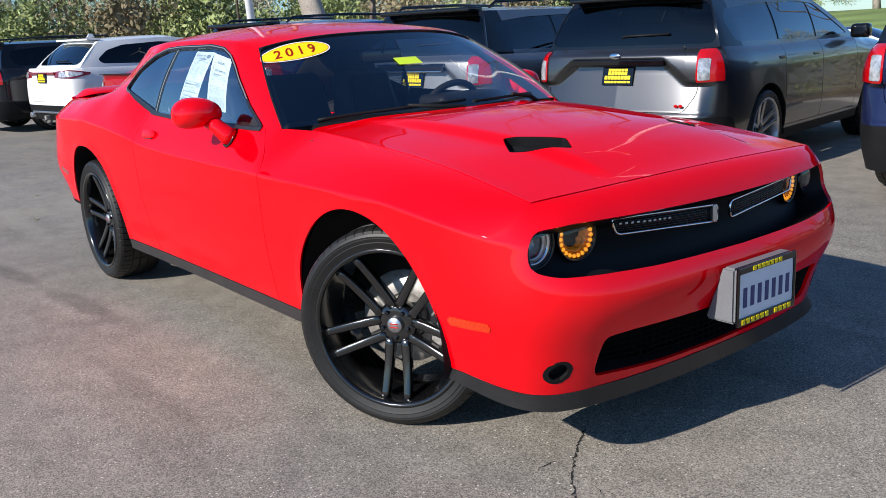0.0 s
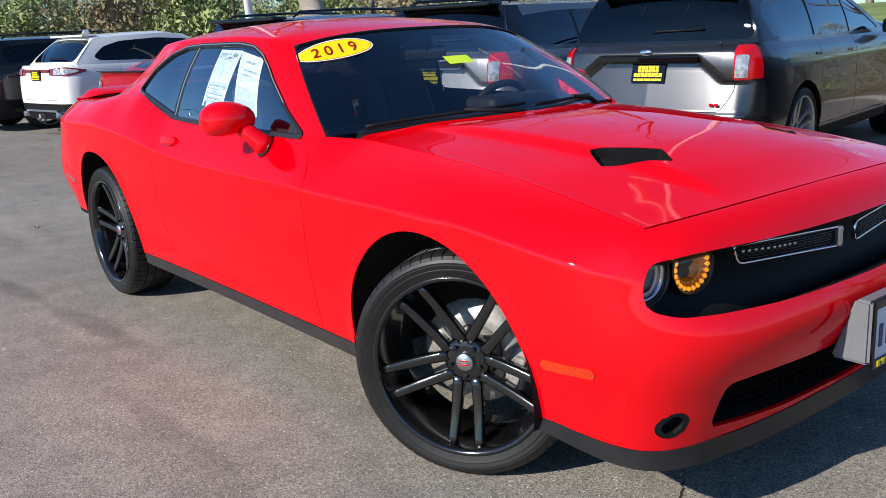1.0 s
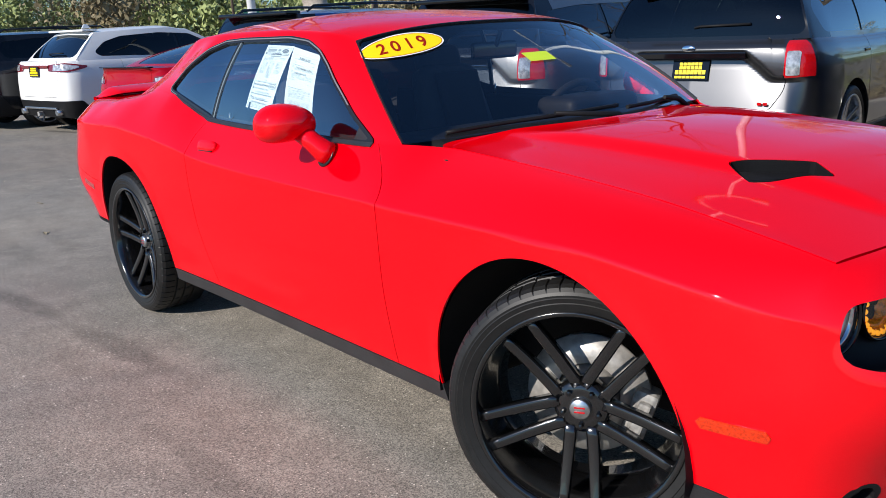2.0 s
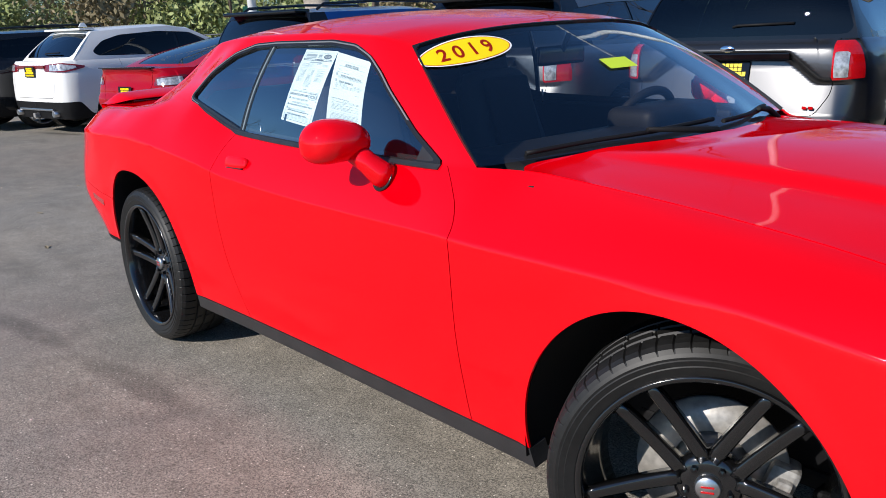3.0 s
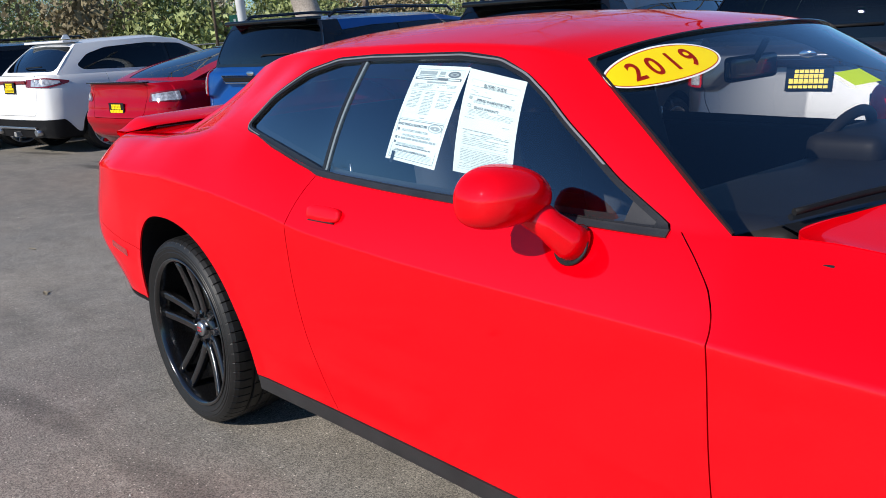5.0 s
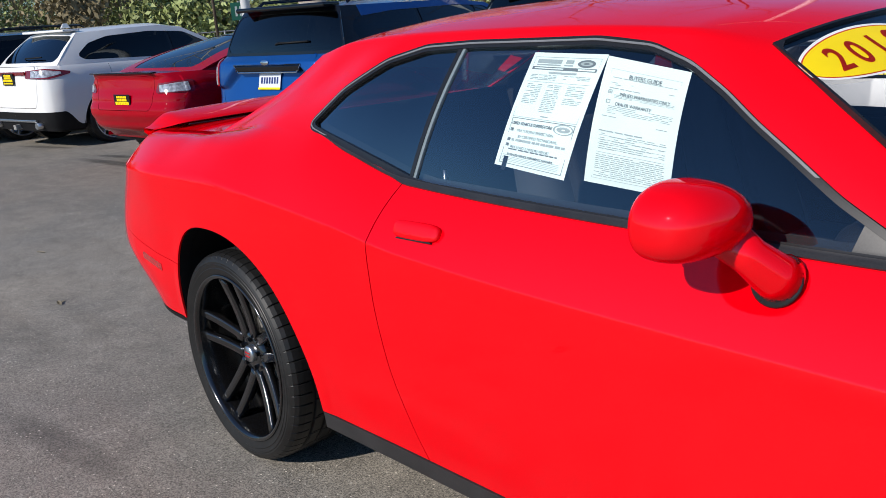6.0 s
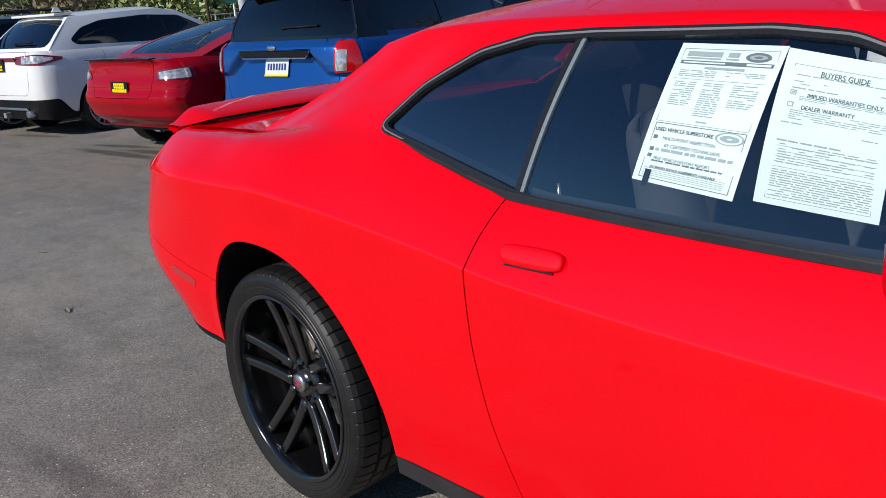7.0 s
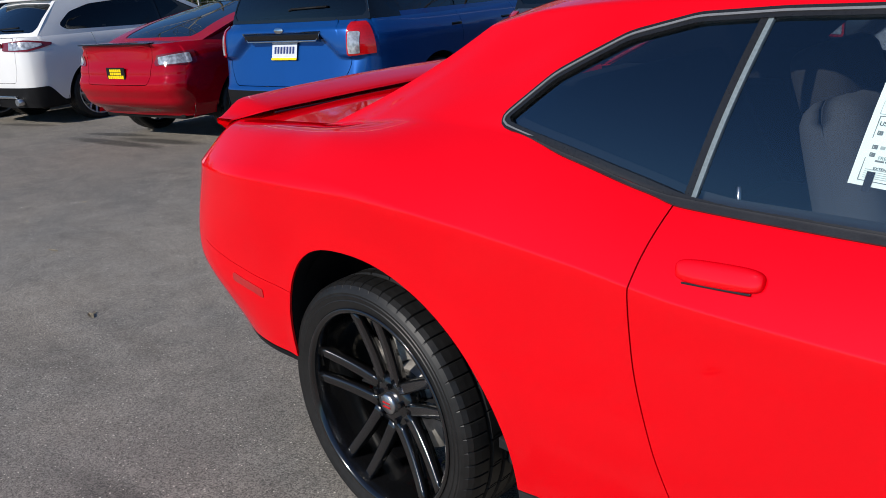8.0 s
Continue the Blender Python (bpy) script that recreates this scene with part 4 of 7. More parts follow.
for k in range(11):
    if k != 6:
        part("frame_bar", boxes(dict(size=(0.002, 0.017, 0.016), at=(2.503, -0.125 + 0.026 * k, 0.434), bevel=0.0005)), "yellow", plate)


# wheels
def tyre_mesh(n=720, step=12):
    prof = [(0.285, -0.118), (0.292, -0.128), (0.310, -0.134), (0.317, -0.1365), (0.3195, -0.1345), (0.332, -0.1378), (0.3345, -0.1355), (0.340, -0.1362), (0.348, -0.132), (0.358, -0.125), (0.3655, -0.112), (0.369, -0.09), (0.370, -0.065),
            (0.363, -0.062), (0.363, -0.053), (0.3705, -0.050), (0.371, -0.02), (0.363, -0.017), (0.363, -0.007), (0.371, -0.004), (0.371, 0.03), (0.363, 0.033), (0.363, 0.043),
            (0.370, 0.046), (0.369, 0.09), (0.3655, 0.112), (0.350, 0.130), (0.320, 0.134), (0.285, 0.118)]
    groove = {9: 0.0025, 10: 0.005, 11: 0.0055, 12: 0.0055}

    def wave(j, k):
        if j in groove and k % step == 0:
            return -groove[j]
        if j in (15, 16, 19, 20) and (k + 3 * (j % 2)) % (2 * step) == 5:
            return -0.006
        return 0.0
    return lathe(prof, n, wave, smooth=False)


def rim_mesh():
    return lathe([(0.291, -0.124), (0.296, -0.131), (0.291, -0.135), (0.281, -0.131), (0.277, -0.118), (0.272, -0.07), (0.262, 0.0), (0.258, 0.10), (0.290, 0.122)], 72)


def spoke_mesh():
    """One of ten slim spokes, running along +x, face towards -y, from the hub to the rim."""
    bm = bmesh.new()
    rows = []
    for k in range(9):
        t = k / 8
        r = 0.055 + (0.276 - 0.055) * t
        y = -0.070 - 0.045 * t ** 1.6
        w = 0.0175 - 0.003 * t
        dp = 0.034 - 0.008 * t
        rows.append([bm.verts.new((r, yy, zz)) for yy, zz in ((y + dp, -w), (y + 0.006, -w), (y, -w * 0.6), (y + 0.003, 0), (y, w * 0.6), (y + 0.006, w), (y + dp, w))])
    for a, b in zip(rows, rows[1:]):
        for i in range(6):
            bm.faces.new((a[i], a[i + 1], b[i + 1], b[i])).smooth = True
        bm.faces.new((a[6], a[0], b[0], b[6]))
    bm.faces.new(rows[0])
    bm.faces.new(rows[-1][::-1])
    bmesh.ops.recalc_face_normals(bm, faces=bm.faces)
    return bm


def joined_mesh(name, bm):
    me = bpy.data.meshes.new(name)
    bm.to_mesh(me)
    bm.free()
    return me


TYRE, RIM, SPOKE = joined_mesh("tyre", tyre_mesh()), joined_mesh("rim", rim_mesh()), joined_mesh("spoke", spoke_mesh())
TYRE.materials.append(M["rubber"])
TYRE_FAR = joined_mesh("tyre", tyre_mesh(120, 4))
TYRE_FAR.materials.append(M["rubber"])
RIM.materials.append(M["alloy_black"])
SPOKE.materials.append(M["alloy_black"])
HUB = joined_mesh("hub", lathe([(0.0, -0.066), (0.045, -0.068), (0.070, -0.066), (0.080, -0.050), (0.082, -0.03), (0.075, 0.0), (0.0, 0.02)], 40))
HUB.materials.append(M["alloy_black"])
CAP = joined_mesh("centre_cap", lathe([(0.0, -0.084), (0.026, -0.083), (0.030, -0.079), (0.031, -0.064)], 32))
CAP.materials.append(M["silver"])
DISC = joined_mesh("brake_disc", lathe([(0.09, 0.012), (0.175, 0.012), (0.175, 0.036), (0.09, 0.036), (0.085, 0.02), (0.07, -0.02), (0.0, -0.025)], 56))
DISC.materials.append(M["iron"])


def wheel(parent, at, caliper_angle, spin, matrix_steer=None):
    """A wheel under a car, outer face towards local -y."""
    w = part("wheel", RIM, None, parent, "gloss black alloy wheel with five paired spokes", at)
    part("tyre", TYRE, None, w, "black low-profile tyre")
    for k in range(5):
        for sgn in (-1, 1):
            a = 72 * k + spin
            part("spoke", SPOKE, None, w, "", pose(0, 0, 0, 0, a, 0) @ pose(0, 0, sgn * 0.026, 0, -sgn * 4.0, 0))
    part("hub", HUB, None, w)
    cap = part("centre_cap", CAP, None, w, "silver centre cap with a red mark")
    for dz in (-0.007, 0.006):
        part("cap_mark", boxes(dict(size=(0.030, 0.002, 0.0045), at=(0, -0.0845, dz), bevel=0.0006)), "tail_red", cap)
    for k in range(5):
        a = radians(72 * k + spin + 36)
        part("wheel_nut", lathe([(0.0, -0.082), (0.008, -0.080), (0.009, -0.06)], 6, None, False), "black_gloss", w, "", pose(0.052 * math.cos(a), 0, 0.052 * math.sin(a)))
    return w


def brake(parent, at, angle):
    part("brake_disc", DISC, None, parent, "bare iron brake disc", at)
    bm = bmesh.new()
    box(bm, (0.07, 0.075, 0.17), (0.150, 0.020, 0.0), 0.014)
    box(bm, (0.035, 0.03, 0.12), (0.155, -0.022, 0.0), 0.008)
    part("brake_caliper", bm, "rough_iron", parent, "rough grey brake caliper", at @ pose(0, 0, 0, 0, angle, 0))


STEER = 30.0
FRONT_R = pose(1.475, -0.700, 0.370, 0, 0, STEER) @ pose(0, -0.055, 0)
FRONT_L = pose(1.475, 0.700, 0.370, 0, 0, STEER + 180) @ pose(0, -0.055, 0)
REAR_R = pose(-1.473, -0.800, 0.370)
REAR_L = pose(-1.473, 0.800, 0.370, 0, 0, 180)
for at, spin, ca in ((FRONT_R, 90, 20), (FRONT_L, 60, 20), (REAR_R, 49, -40), (REAR_L, 30, 200)):
    w = wheel(coupe, at, ca, spin)
    brake(coupe, at @ pose(0, 0.02, 0), ca)
for x, r, sgn in ((1.505, 0.45, -1), (1.505, 0.45, 1), (-1.455, 0.485, -1), (-1.455, 0.485, 1)):
    well = lathe([(r, 0.0 if x > 0 else 0.018), (r + 0.01, -0.36), (r - 0.05, -0.42), (0.0, -0.43)], 48)
    bmesh.ops.bisect_plane(well, geom=list(well.verts) + list(well.edges) + list(well.faces), plane_co=(0, 0, -0.06 if x > 0 else 0.085), plane_no=(0, 0, -1), clear_outer=True)
    for v in well.verts:
        if x < 0 and v.co.x * sgn < 0:
            v.co.x *= 0.80
    part("wheel_arch_liner", well, "black_plastic", coupe, "black wheel arch liner", pose(x, sgn * (0.915 if x > 0 else 0.895), 0.368, 0, 0, 0 if sgn > 0 else 180))
floor_pan = boxes(dict(size=(1.95, 1.70, 0.05), at=(0.0, 0, 0.27), bevel=0.01), dict(size=(0.5, 1.1, 0.05), at=(1.9, 0, 0.28), bevel=0.01),
                  dict(size=(0.9, 1.0, 0.05), at=(1.473, 0, 0.30), bevel=0.01), dict(size=(1.6, 1.0, 0.06), at=(-1.6, 0, 0.32), bevel=0.01))
part("underbody", floor_pan, "black_plastic", coupe)

# door mirrors
def rounded_blob(a, b, c, e):
    bm = bmesh.new()
    bmesh.ops.create_uvsphere(bm, u_segments=36, v_segments=20, radius=1.0)
    for v in bm.verts:
        x, y, z = (math.copysign(abs(q) ** e, q) for q in v.co)
        v.co = (x * a, y * b, z * c)
    for f in bm.faces:
        f.smooth = True
    return bm


def mirror_head():
    bm = bmesh.new()
    g = bmesh.ops.create_uvsphere(bm, u_segments=40, v_segments=24, radius=1.0)
    for v in bm.verts:
        x, y, z = v.co
        e = 0.84
        x, y, z = (math.copysign(abs(c) ** e, c) for c in (x, y, z))
        x = x * 0.102 if x > 0 else x * 0.058
        v.co = (x, y * 0.108, z * (0.066 - 0.008 * y) - 0.008 * y * y)
    for f in bm.faces:
        f.smooth = True
    return bm


for sgn in (-1, 1):
    at = pose(0.318, sgn * 0.962, 1.096, 0, 0, sgn * 10)
    mh = part("door_mirror", mirror_head(), "red", coupe, "red oval door mirror", at)
    part("mirror_glass", boxes(dict(size=(0.012, 0.135, 0.060), at=(-0.046, 0, 0), bevel=0.004)), "mirror", mh)
    stem = tube([(0.375, sgn * 0.935, 1.068), (0.408, sgn * 0.908, 1.030), (0.440, sgn * 0.885, 0.996), (0.444, sgn * 0.868, 0.986)], [0.037, 0.034, 0.040, 0.045], 20)
    part("mirror_stem", stem, "red", coupe)
    part("mirror_gasket", lathe([(0.044, 0.003), (0.0465, 0.0), (0.044, -0.003), (0.0, -0.003)], 28), "trim", coupe, "", pose(0.442, sgn * 0.880, 0.986, sgn * 25, 0, 0 if sgn < 0 else 180))
    # door handle and its grip gap
    hd = part("door_handle", rounded_blob(0.084, 0.015, 0.023, 0.55), "red", coupe, "red door handle", pose(-0.462, sgn * 0.908, 0.952, sgn * 18, -1.5, 0))
    for f in hd.data.polygons:
        f.use_smooth = True
    part("handle_gap", boxes(dict(size=(0.130, 0.020, 0.004), at=(0, 0, -0.0225), bevel=0.001)), "trim", hd)
# wipers
for y0, y1 in ((-0.64, 0.02), (0.06, 0.56)):
    blade = []
    for k in range(18):
        t = k / 17
        y = y0 + (y1 - y0) * t
        blade.append((float(front_x(abs(y))) - 0.012 - 0.014 * t, y, 1.056 - 0.03 * (abs(y) / 0.735) ** 2 + 0.020 + 0.010 * t))
    wb = part("wiper", tube(blade, 0.0075, 6), "black_plastic", coupe, "black windscreen wiper")
    ym = y0 + 0.55 * (y1 - y0)
    mid_b = blade[9]
    arm = [(float(front_x(abs(y1))) + 0.030, y1, 1.028), (float(front_x(abs(y1))) + 0.022, y1 - 0.05, 1.062), (mid_b[0] + 0.012, ym, mid_b[2] + 0.010)]
    part("wiper_arm", tube(arm, [0.012, 0.011, 0.007], 8), "black_plastic", wb)
cowl_rows = []
for f in np.linspace(-0.88, 0.88, 41):
    q = abs(f)
    x = float(front_x(0.735 * q))
    cowl_rows.append([(x - 0.06, 0.72 * f, 1.055 - 0.03 * q * q), (x + 0.02, 0.735 * f, 1.028 - 0.025 * q * q), (x + 0.12, 0.735 * f, 0.99 - 0.02 * q * q)])
part("cowl", outward(grid_mesh(cowl_rows), (0.8, 0, 0)), "black_plastic", coupe)


# ---- coupe interior, stickers and papers ----
def seat(y, x=-0.18):
    lean = Euler((0, radians(-17), 0)).to_matrix()
    cushion = part("seat", soft_box((0.52, 0.50, 0.20), (x + 0.16, y, 0.60), 0.07), "grey_cloth", coupe, "grey cloth bucket seat")
    part("backrest", soft_box((0.17, 0.50, 0.62), (x - 0.19, y, 0.90), 0.07, lean, (0.8, 0.70)), "grey_cloth", cushion)
    part("backrest_insert", soft_box((0.04, 0.26, 0.50), (x - 0.10, y, 0.93), 0.018, lean), "cloth", cushion)
    part("headrest", soft_box((0.11, 0.25, 0.16), (x - 0.31, y, 1.215), 0.05, lean), "cloth", cushion)


seat(-0.38)
seat(0.38)
part("rear_bench", soft_box((0.50, 1.20, 0.22), (-0.95, 0, 0.62), 0.07), "cloth", coupe)
part("rear_backrest", soft_box((0.18, 1.20, 0.55), (-1.24, 0, 0.90), 0.07, Euler((0, radians(-26), 0)).to_matrix()), "cloth", coupe)
part("dashboard", soft_box((0.42, 1.24, 0.26), (0.60, 0, 0.89), 0.07), "black_plastic", coupe, "black dashboard")
part("instrument_hood", soft_box((0.22, 0.42, 0.10), (0.52, 0.37, 1.035), 0.045), "black_plastic", coupe)
part("parcel_shelf", boxes(dict(size=(0.45, 1.26, 0.03), at=(-1.50, 0, 1.085), bevel=0.01)), "cloth", coupe)
part("centre_console", soft_box((0.80, 0.22, 0.22), (0.10, 0, 0.60), 0.03), "black_plastic", coupe)
steer_at = pose(0.40, 0.37, 0.965, 0, -64, 0)
ring_pts = [(0.185 * math.cos(a), 0.185 * math.sin(a), 0) for a in np.linspace(0, 2 * math.pi, 40, endpoint=False)]
sw = part("steering_wheel", tube(ring_pts, 0.017, 10, closed=True), "black_plastic", coupe, "black three-spoke steering wheel", steer_at)
part("steering_boss", boxes(dict(size=(0.13, 0.15, 0.05), bevel=0.02), dict(size=(0.03, 0.34, 0.02), bevel=0.006), dict(size=(0.17, 0.03, 0.02), at=(-0.09, 0, 0), bevel=0.006)), "black_plastic", sw)
part("inner_mirror", soft_box((0.035, 0.235, 0.068), (0.33, 0.02, 1.285), 0.016), "black_gloss", coupe, "black rear-view mirror")
part("mirror_arm", tube([(0.34, 0.02, 1.30), (0.375, 0.02, 1.36)], 0.010, 8), "black_plastic", coupe)
cab_floor = boxes(dict(size=(2.6, 1.66, 0.03), at=(-0.35, 0, 0.36), bevel=0.005), dict(size=(0.03, 1.5, 0.62), at=(0.93, 0, 0.68), bevel=0.005), dict(size=(0.03, 1.4, 0.7), at=(-1.42, 0, 0.72), bevel=0.005))
part("cabin_floor", cab_floor, "cloth", coupe)
for sgn in (-1, 1):
    part("door_card", soft_box((1.14, 0.05, 0.64), (-0.02, sgn * 0.800, 0.70), 0.02), "black_plastic", coupe)
    part("rear_side_trim", soft_box((0.72, 0.05, 0.76), (-1.00, sgn * 0.775, 0.655), 0.02, Euler((0, 0, radians(sgn * 3))).to_matrix()), "cloth", coupe)
    part("lock_pin", tube([(-0.50, sgn * 0.775, 1.02), (-0.50, sgn * 0.772, 1.075)], 0.0045, 8), "silver", coupe)
lining_half = clip(push((shell_v, shell_n, shell_f[n_low:]), -0.022), lambda V: -window_d(xz(V)) + 0.012)
part("headliner", weld(lining_half, mirrored(lining_half)), "cloth", coupe, "dark cloth headlining")


def glass_y(x, z):
    """Half width of the side glass at a place along the car and a height."""
    t = (X_A - x) / SIDE_LEN
    for _ in range(4):
        k = (z - float(top_z(x))) / max(0.1, float(rail_z(0.28 - ROOF_LEN * t)) - float(top_z(x)))
        k = min(max(k, 0.0), 1.0)
        xb = x
        for _ in range(6):
            tb = (X_A - xb) / SIDE_LEN
            xb = xb + (x - (xb * (1 - k) + (0.28 - ROOF_LEN * tb) * k))
        t = (X_A - xb) / SIDE_LEN
        zb = float(top_z(xb))
        zt = float(rail_z(0.28 - ROOF_LEN * t))
        k = min(max((z - zb) / (zt - zb), 0.0), 1.0)
    return float(top_y(xb)) * (1 - k) + float(rail_y(0.28 - ROOF_LEN * t)) * k + 0.02 * math.sin(math.pi * k) * 0.85


def sheet(corners, name, label, inside, hang=0.0):
    """A paper behind the passenger glass. corners: (x, z) of top front, top rear, bottom rear, bottom front. Returns it and a placer."""
    (ax, az), (bx, bz), (cx, cz), (dx, dz) = corners

    def place(u, v, lift=0.0):
        """u: 0 rear edge, 1 front edge; v: 0 top, 1 bottom."""
        x = (bx * (1 - u) + ax * u) * (1 - v) + (cx * (1 - u) + dx * u) * v
        z = (bz * (1 - u) + az * u) * (1 - v) + (cz * (1 - u) + dz * u) * v
        return np.array((x, -glass_y(x, z) + inside + hang * v - lift, z))
    rows = [[place(u, v) for u in np.linspace(0, 1, 9)] for v in np.linspace(0, 1, 12)]
    V, N, F = outward(grid_mesh(rows), (0, 0, 1.0))
    ob = thing(name, label, "paper")
    part("sheet", skirt((V, N, F), 0.0006, False), "paper", ob)
    return ob, place


def ink_quad(place, u0, v0, u1, v1, lift=0.0012):
    rows = [[place(u0 + (u1 - u0) * a, v0 + (v1 - v0) * b, lift) for a in np.linspace(0, 1, 4)] for b in (0, 1)]
    return outward(grid_mesh(rows), (0, 0, 1.0))


def ink_text(ob, place, words, u, v, height, bold=0.0, mat="ink", name="lettering"):
    """Real words set on a sheet: their plane is bent to the sheet's corners."""
    me = text_mesh(words, 1.0, bold)
    pu = np.linalg.norm(place(1, v) - place(0, v))
    pv = np.linalg.norm(place(u, 1) - place(u, 0))
    for w in me.vertices:
        w.co = place(u + w.co.x * height / pu, v - w.co.y * height / pv, 0.0013)
    part(name, me, mat, ob)


def ink_lines(ob, place, rows, mat, name):
    m = None
    vs, ns, fs, base = [], [], [], 0
    for r in rows:
        V, N, F = ink_quad(place, *r)
        vs.append(V)
        ns.append(N)
        fs += [tuple(i + base for i in f) for f in F]
        base += len(V)
    o = part(name, (np.concatenate(vs), np.concatenate(ns), fs), mat, ob)
    return tagged(o, kind="stuff")


rng = random.Random(5)


def text_rows(u0, u1, v0, v1, n, gaps=0.3, h=0.5):
    out = []
    for k in range(n):
        v = v0 + (v1 - v0) * k / n
        u = u0
        while u < u1 - 0.02:
            w = rng.uniform(0.03, 0.12)
            if rng.random() > gaps * 0.5:
                out.append((u, v, min(u + w, u1), v + (v1 - v0) / n * h))
            u += w + rng.uniform(0.008, 0.025)
    return out


p1, place1 = sheet([(-0.050, 1.344), (-0.258, 1.352), (-0.300, 1.110), (-0.085, 1.092)], "window_sticker", "white printed sales sheet taped inside the passenger window", 0.012)
p2, place2 = sheet([(0.158, 1.308), (-0.049, 1.342), (-0.078, 1.082), (0.140, 1.069)], "buyers_guide", "white printed buyers guide sheet taped inside the passenger window", 0.011, 0.062)


def ink_oval(ob, place, u, v, ru, rv, mat, name, hollow=0.0):
    """A filled oval or an oval ring printed on a sheet."""
    rows = [[place(u + ru * k * math.cos(a), v + rv * k * math.sin(a), 0.0013) for a in np.linspace(0, 2 * math.pi, 33)] for k in (max(hollow, 0.02), 1.0)]
    part(name, outward(grid_mesh(rows), (0, 0, 1.0)), mat, ob)


def ink_frame(u0, v0, u1, v1, w=0.005):
    h = w * 0.8
    return [(u0, v0, u1, v0 + h), (u0, v1 - h, u1, v1), (u0, v0, u0 + w, v1), (u1 - w, v0, u1, v1)]


ink_lines(p1, place1, ink_frame(0.05, 0.035, 0.95, 0.555, 0.004), "grey_ink", "border_rule")
ink_lines(p1, place1, [(0.10, 0.055, 0.44, 0.088), (0.10, 0.096, 0.44, 0.106), (0.50, 0.055, 0.60, 0.085), (0.49, 0.095, 0.61, 0.105)], "grey_ink", "heading_bar")
ink_oval(p1, place1, 0.78, 0.080, 0.115, 0.031, "ink", "oval_mark")
ink_oval(p1, place1, 0.78, 0.080, 0.080, 0.016, "grey_ink", "oval_inner", 0.5)
ink_lines(p1, place1, [(0.06, 0.118, 0.94, 0.143)], "ink", "rule")
ink_lines(p1, place1, [(0.09, 0.126, 0.50, 0.135), (0.70, 0.124, 0.92, 0.137)], "paper", "reversed_print")
ink_lines(p1, place1, [(0.32, 0.158, 0.70, 0.173)], "grey_ink", "title_bar")
ink_lines(p1, place1, text_rows(0.09, 0.45, 0.185, 0.235, 4, 0.2, 0.4) + text_rows(0.55, 0.90, 0.185, 0.22, 3, 0.4, 0.4) + [(0.06, 0.245, 0.94, 0.2475)] + text_rows(0.09, 0.30, 0.265, 0.44, 12, 0.3, 0.38) + text_rows(0.38, 0.58, 0.265, 0.50, 16, 0.3, 0.38)
          + text_rows(0.66, 0.90, 0.265, 0.42, 11, 0.3, 0.38) + text_rows(0.44, 0.56, 0.525, 0.54, 1, 0, 0.6), "grey_ink", "small_print")
ink_text(p1, place1, "USED VEHICLE SUPERSTORE", 0.365, 0.612, 0.0098, 0.012)
ink_oval(p1, place1, 0.805, 0.612, 0.135, 0.042, "grey_ink", "seal_ring", 0.86)
ink_oval(p1, place1, 0.805, 0.612, 0.090, 0.022, "grey_ink", "seal_bar", 0.3)
ink_text(p1, place1, "MULTI-POINT INSPECTION", 0.44, 0.672, 0.0092, 0.0, "grey_ink")
ink_text(p1, place1, "BY CERTIFIED TECHNICIANS.", 0.50, 0.722, 0.0092, 0.0, "grey_ink")
ink_lines(p1, place1, text_rows(0.145, 0.90, 0.745, 0.772, 1, 0.0, 0.75), "grey_ink", "list_print")
ink_text(p1, place1, "FREE VEHICLE HISTORY REPORT.", 0.44, 0.818, 0.0084, 0.0, "grey_ink")
ink_lines(p1, place1, text_rows(0.14, 0.86, 0.832, 0.850, 1, 0.0, 0.6), "ink", "web_bar")
ink_text(p1, place1, "EXTENDED SERVICE AGREEMENTS AVAILABLE", 0.47, 0.884, 0.0068, 0.012)
ink_lines(p1, place1, [(0.09, 0.892 + 0.013 * k, 0.89, 0.8955 + 0.013 * k) for k in range(5)], "grey_ink", "ruled_lines")
ink_lines(p1, place1, ink_frame(0.06, 0.565, 0.945, 0.968, 0.006), "ink", "box_rule")
for v in (0.655, 0.742, 0.790):
    ink_lines(p1, place1, ink_frame(0.085, v, 0.125, v + 0.026, 0.008), "ink", "tick_box")
    ink_lines(p1, place1, [(0.098, v + 0.006, 0.115, v + 0.018)], "ink", "tick")
part("tape", ink_quad(place1, 0.115, 0.905, 0.175, 1.03, 0.002), "trim", p1, "strip of black tape")
ink_lines(p2, place2, ink_frame(0.09, 0.085, 0.93, 0.955, 0.003), "grey_ink", "border_rule")
ink_text(p2, place2, "BUYERS GUIDE", 0.52, 0.128, 0.0125, 0.0)
ink_lines(p2, place2, text_rows(0.13, 0.90, 0.145, 0.155, 1, 0.1, 0.5) + text_rows(0.12, 0.40, 0.185, 0.215, 2, 0.8, 0.3) + text_rows(0.62, 0.92, 0.195, 0.215, 1, 0.4, 0.3) + text_rows(0.12, 0.50, 0.225, 0.236, 1, 0.0, 0.6), "grey_ink", "small_print")
ink_text(p2, place2, "IMPLIED WARRANTIES ONLY", 0.56, 0.268, 0.0098, 0.0)
ink_text(p2, place2, "DEALER WARRANTY", 0.45, 0.345, 0.0098, 0.0)
ink_lines(p2, place2, ink_frame(0.115, 0.243, 0.165, 0.272, 0.006) + ink_frame(0.115, 0.318, 0.165, 0.347, 0.006) + [(0.128, 0.252, 0.152, 0.262)], "grey_ink", "tick_box")
